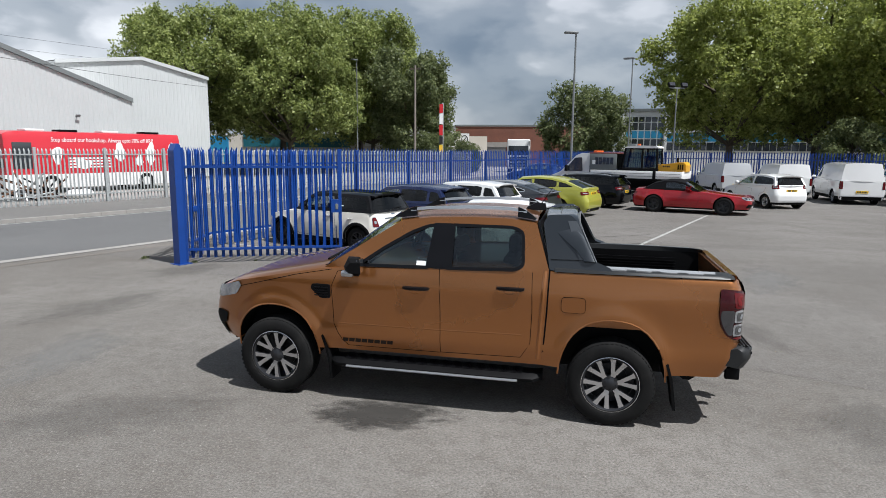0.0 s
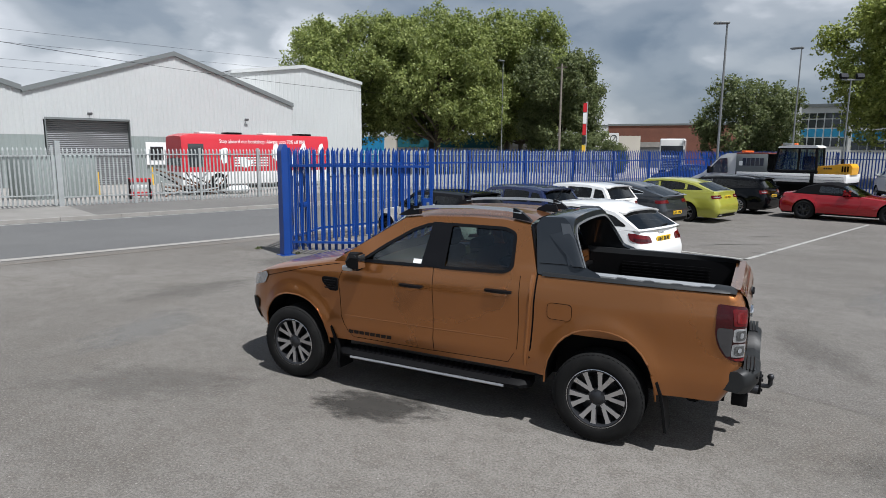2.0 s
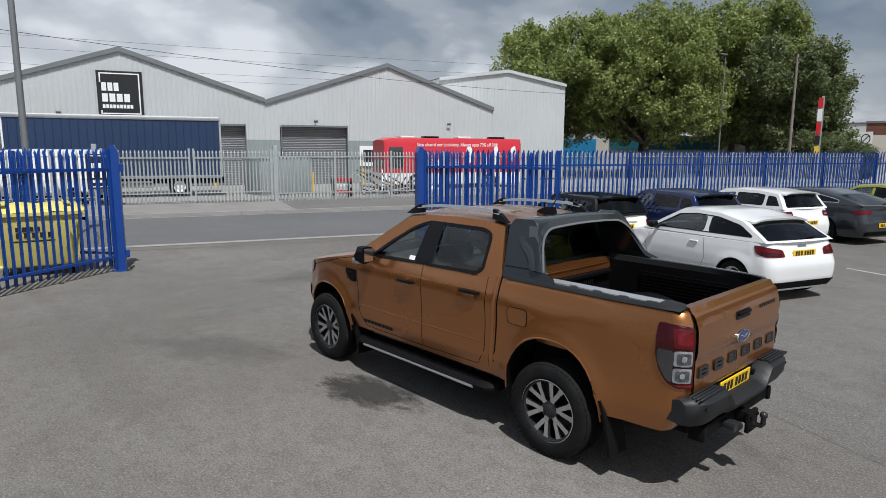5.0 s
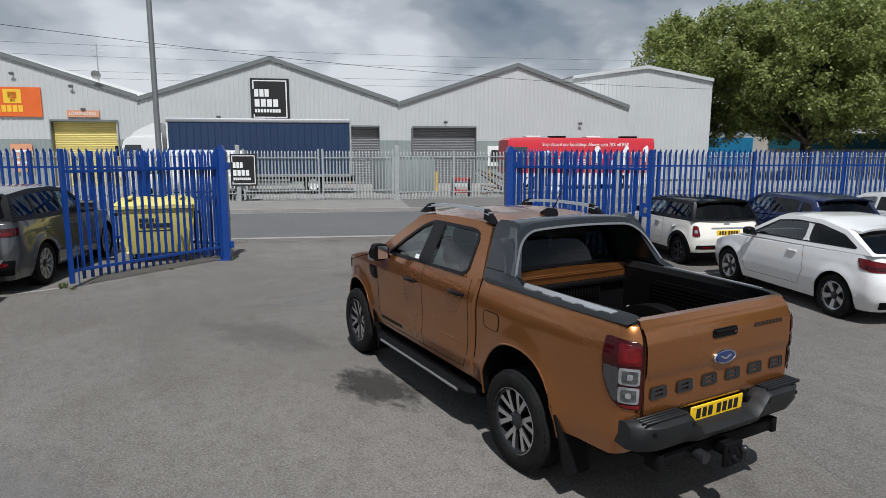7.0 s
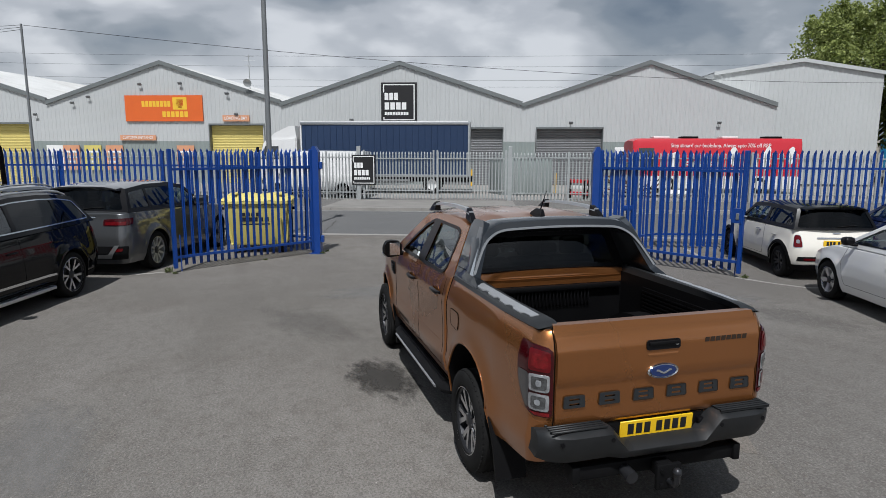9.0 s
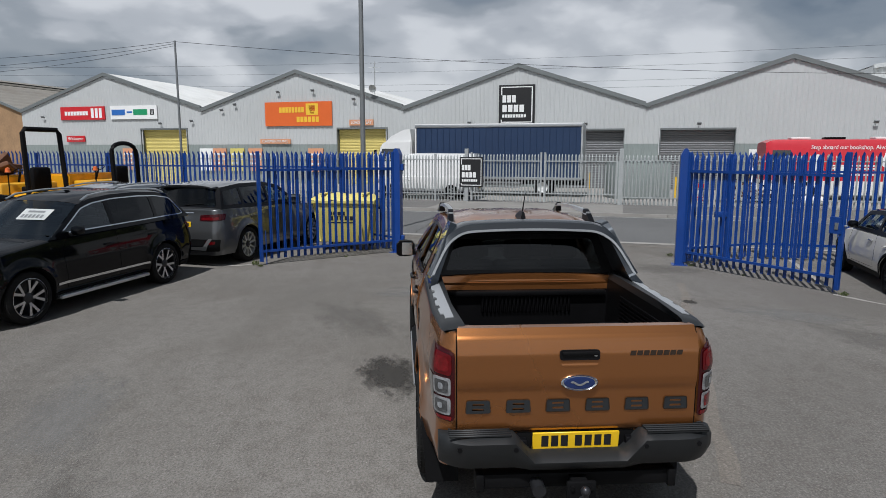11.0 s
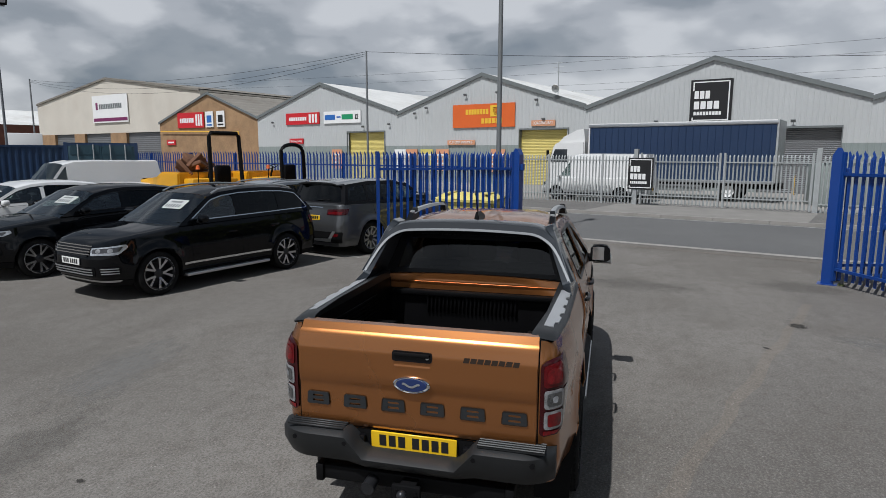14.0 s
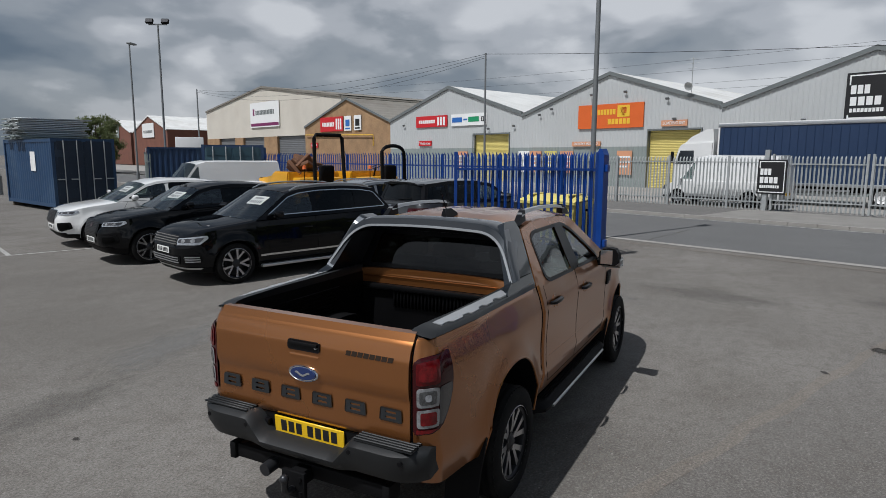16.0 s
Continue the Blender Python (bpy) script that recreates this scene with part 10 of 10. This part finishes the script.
for k in range(6):
    box(bm, 0.03, 0.05, -0.85, 0.85, 0.78 + k * 0.16, 0.84 + k * 0.16)
part("grille_bar", bm, GALV, tu, smooth=False)
for x in (-0.7, -3.8):
    for sg in (1, -1):
        part("wheel", lathe(bmesh.new(), [(0, 0.05), (0.28, 0.08), (0.34, 0.15), (0.5, 0.12), (0.5, -0.12), (0, -0.1)], 24, (x, sg * 1.0, 0.5)), RUBBER, tu)
part("chassis", boxed(-5.5, -0.2, -0.45, 0.45, 0.5, 0.95), BLACK, tu, smooth=False)

# ---- buildings beyond the end of the yard ----
bk = thing("brick_building", "long flat-roofed red brick building", "building", pose(-19.6, 87.0, 0, 0, 0, 4))
part("wall", boxed(0, 24, 0, 14, 0, 5.9), BRICK_RED, bk, smooth=False)
part("parapet", boxed(-0.1, 24.1, -0.1, 14.1, 5.9, 6.15), TRIM_GREY, bk, smooth=False)
part("door_head", boxed(3.4, 8.0, -0.15, 0, 2.9, 3.6), CONCRETE, bk, smooth=False)
part("roller_door", boxed(3.8, 7.6, -0.05, 0.1, 0, 2.9), SHUTTER, bk, smooth=False)
wt = thing("white_shed", "white flat-roofed shed beside the brick building", "building", pose(-25.0, 95.0, 0, 0, 0, 4))
part("wall", boxed(0, 6, 0, 10, 0, 6.2), WHITE, wt, smooth=False)
part("roof", boxed(-0.1, 6.1, -0.1, 10.1, 6.2, 6.35), TRIM_GREY, wt, smooth=False)
off = thing("office_building", "two-storey white office with blue panels and grid windows", "building", pose(2.6, 71.0, 0, 0, 0, -8))
part("wall", boxed(0, 34, 0, 12, 0, 7.0), WHITE, off, smooth=False)
part("roof", boxed(-0.2, 34.2, -0.2, 12.2, 7.0, 7.3), TRIM_GREY, off, smooth=False)
BLUE_PANEL = surf("blue_panel", (0.03, 0.24, 0.42), 0.4, bump=0)
GREY_PANEL = surf("pale_blue_grey_panel", (0.34, 0.40, 0.43), 0.5, bump=0)
bays = [(0.06 + k * 0.56, 0.50, 0) for k in range(2)] + [(1.56 + k * 0.71, 0.60, 1) for k in range(6)] + [(6.15 + k * 1.42, 1.34, 2) for k in range(19)]
for x, w, kind in bays:
    drop = -0.36 if kind == 2 else 0.0
    win = part("window", boxed(x - 0.03, x + w + 0.03, -0.03, 0.02, 2.9 + drop, 6.42), WHITE, off, smooth=False)
    for z0, z1 in ((5.82, 6.36), (4.88, 5.72)) + (((2.96, 3.84),) if kind else ()):
        for k in range(2 if kind == 2 else 1):
            ww = w / 2 - 0.02 if kind == 2 else w
            part("pane", boxed(x + k * (ww + 0.04), x + k * (ww + 0.04) + ww, -0.05, -0.025, z0 + (drop if z0 < 4 else 0), z1 + (drop if z0 < 4 else 0)), WINDOW, win, smooth=False)
    part("spandrel_panel", boxed(x, x + w, -0.045, -0.02, 3.95 + drop if kind else 2.96, 4.75 + drop * 0.6), BLUE_PANEL if kind else GREY_PANEL, off, smooth=False)
part("pier", boxed(1.20, 1.50, -0.20, 0.0, 0, 7.0), WHITE, off, smooth=False)
part("pier", boxed(5.85, 6.08, -0.14, 0.0, 0, 7.0), WHITE, off, smooth=False)
low = thing("low_shed", "long low shed with teal and white fascia under the trees", "building", pose(-58, 66, 0, 0, 0, 12))
part("wall", boxed(0, 46, 0, 10, 0, 4.2), RENDER, low, smooth=False)
part("fascia", boxed(14, 28, -0.15, 0, 2.6, 4.3), surf("teal_fascia", (0.01, 0.1, 0.13), 0.5, bump=0), low, smooth=False)
part("fascia", boxed(30, 42, -0.15, 0, 2.8, 4.0), WHITE, low, smooth=False)
part("fascia", boxed(6, 12, -0.15, 0, 0.5, 4.0), surf("sky_blue_fascia", (0.02, 0.22, 0.42), 0.5, bump=0), low, smooth=False)

# ---- trees ----
def tree_meshes(seed, height, radius, leaves, leaf, clear=0.28, lobes=26):
    """A trunk with limbs, and a crown of leafy twigs gathered in uneven lobes with gaps between them."""
    rng = np.random.default_rng(seed)
    bm = bmesh.new()
    th = height * clear
    tube(bm, [(0, 0, -0.1), (0.05, 0.02, th * 0.5), (0.0, 0.1, th), (0.15, 0.1, height * 0.6), (0.1, 0.0, height * 0.85)], height * 0.024, 10, height * 0.005)
    centres = []
    for k in range(lobes):
        t = (k + 0.5) / lobes
        zf = lerp(clear * 1.05, 0.90, t ** 0.9)
        ang = k * 2.399963 + rng.uniform(-0.4, 0.4)
        shape = math.sin(math.pi * min(1, max(0.0, (zf - clear * 0.55) / (1.06 - clear * 0.55)))) ** 0.62
        rr = radius * shape * rng.uniform(0.42, 0.92)
        c = np.array([rr * math.cos(ang), rr * math.sin(ang), zf * height])
        centres.append((c, radius * rng.uniform(0.20, 0.38) * (26 / lobes) ** 0.35))
        if k % 2 == 0:
            st = Vector((0, 0, max(th * 0.75, c[2] - height * 0.28)))
            mid = st.lerp(Vector(c), 0.5) + Vector((0, 0, -height * 0.02))
            tube(bm, [st, mid, Vector(c)], height * 0.010, 6, height * 0.002)
    trunk = finish(bm)
    per_twig = 17
    twigs = leaves // per_twig // lobes
    pos, out = [], []
    for c, r in centres:
        v = rng.normal(size=(twigs, 3))
        v /= np.linalg.norm(v, axis=1, keepdims=True)
        rad = r * rng.uniform(0.30, 1.12, (twigs, 1)) ** 0.55 * (1 + 0.25 * np.sin(v[:, :1] * 5 + c[0]) * np.cos(v[:, 1:2] * 4 + c[1]))
        tip = c + v * rad * (1.0, 1.0, 0.80)
        away = v * 0.7 + rng.normal(size=(twigs, 3)) * 0.35
        along = rng.uniform(-1, 1, (twigs, per_twig, 1))
        p = tip[:, None, :] + away[:, None, :] * along * leaf * 2.6 + rng.normal(size=(twigs, per_twig, 3)) * leaf * 1.25
        p[:, :, 2] -= np.abs(along[:, :, 0]) * leaf * 0.9
        pos.append(p.reshape(-1, 3))
        out.append(np.repeat(v, per_twig, axis=0))
    pos, out = np.concatenate(pos), np.concatenate(out)
    n = len(pos)
    face = out * 0.55 + rng.normal(size=(n, 3)) * 0.75 + np.array((0, 0, 0.35))
    face /= np.linalg.norm(face, axis=1, keepdims=True)
    a = np.cross(face, rng.normal(size=(n, 3)))
    a /= np.linalg.norm(a, axis=1, keepdims=True)
    b = np.cross(face, a)
    sz = leaf * rng.uniform(0.6, 1.3, (n, 1))
    up = face * sz * 0.22
    quads = np.stack([pos - a * sz, pos + b * sz * 0.66 + up, pos + a * sz, pos - b * sz * 0.66 + up], 1).reshape(-1, 3)
    me = bpy.data.meshes.new("crown")
    me.vertices.add(4 * n)
    me.vertices.foreach_set("co", quads.ravel())
    me.loops.add(4 * n)
    me.loops.foreach_set("vertex_index", np.arange(4 * n, dtype=np.int32))
    me.polygons.add(n)
    me.polygons.foreach_set("loop_start", np.arange(0, 4 * n, 4, dtype=np.int32))
    me.update()
    return trunk, me


KINDS = {"plane_a": (tree_meshes(3, 16.5, 7.6, 80000, 0.135, 0.27, 54), LEAF), "plane_b": (tree_meshes(4, 15.0, 7.0, 74000, 0.135, 0.27, 50), LEAF), "maple": (tree_meshes(7, 13.5, 5.2, 52000, 0.135, 0.12, 34), LEAF_DULL),
         "plane_c": (tree_meshes(21, 16.5, 8.2, 80000, 0.140, 0.26, 60), LEAF_LIGHT), "small": (tree_meshes(9, 7.8, 3.9, 26000, 0.115, 0.12, 26), LEAF_DULL)}
for (tm, cm), lm in KINDS.values():
    tm.materials.append(BARK)
    cm.materials.append(lm)


def tree(kind, x, y, size, turn, label):
    t = thing("tree", label, "tree", pose(x, y, 0, 0, 0, turn) @ Matrix.Diagonal((size, size, size, 1)))
    (tm, cm), lm = KINDS[kind]
    part("trunk", tm, None, t)
    tagged(part("crown", cm, None, t), kind="stuff")


PLANE = "tall plane tree in full leaf beyond the road"
for kind, x, y, size, turn in (("plane_a", -36.5, 46.5, 0.95, 10), ("plane_a", -31.0, 54.0, 1.03, 200), ("plane_b", -28.0, 49.5, 0.99, 45), ("plane_a", -27.3, 66.5, 1.15, 300), ("plane_b", -26.0, 68.0, 1.0, 150)):
    tree(kind, x, y, size, turn, PLANE)
tree("maple", -18.2, 58.5, 0.97, 30, "dull green maple tree at the end of the row")
tree("small", -0.2, 58.0, 1.15, 0, "small rounded tree behind the tall lamp post")
tree("plane_c", 11.4, 50.5, 0.93, 60, "broad plane tree behind the parked vans")
tree("plane_c", 19.0, 54.0, 1.0, 200, "broad plane tree shading the office building")
tree("plane_c", 25.0, 47.0, 1.0, 330, "dark plane tree at the edge of the yard")
tree("plane_b", 33.0, 52.0, 1.15, 30, "dark plane tree at the edge of the yard")
tree("small", 18.0, 43.5, 0.62, 30, "low shrub under the plane trees")
tree("small", 24.0, 44.0, 0.66, 90, "low shrub under the plane trees")
tree("small", -15.5, 56.0, 0.55, 0, "low shrub below the maple tree")
tree("small", -11.0, 50.0, 0.42, 60, "low shrub behind the blue fence")
tree("maple", -46.0, -72.6, 0.55, 0, "distant tree beyond the brick units")

# ---- weeds along the fence feet ----
def weed(x, y, size, seed):
    rnd = random.Random(seed)
    bm = bmesh.new()
    for k in range(46):
        a, ln, tilt = rnd.uniform(0, 6.28), size * rnd.uniform(0.3, 0.65), rnd.uniform(0.15, 1.1)
        d = Vector((math.cos(a) * math.sin(tilt), math.sin(a) * math.sin(tilt), math.cos(tilt)))
        sd = Vector((-math.sin(a), math.cos(a), 0)) * ln * 0.09
        b0 = Vector((rnd.uniform(-0.3, 0.3) * size, rnd.uniform(-0.3, 0.3) * size, 0))
        mid, tip = b0 + d * ln * 0.55, b0 + d * ln - Vector((0, 0, ln * 0.18))
        bm.faces.new([bm.verts.new(p) for p in (b0, mid + sd, tip, mid - sd)])
    w = thing("weed", "small tuft of green weed at the fence foot", "weed", pose(x, y, 0.002), "weeds by the fence")
    part("leaves", bm, LEAF_DULL, w, smooth=False)


for k, (x, y, size) in enumerate(((-8.95, -4.15, 0.22), (-8.75, -4.0, 0.13), (-10.45, -1.0, 0.16), (-10.75, -0.85, 0.12), (-8.3, 5.2, 0.15), (-5.4, 6.5, 0.17), (-9.6, 5.3, 0.18), (-9.9, -2.3, 0.10), (-12.0, -1.9, 0.2), (-7.2, 5.75, 0.1))):
    weed(x, y, size, 40 + k)
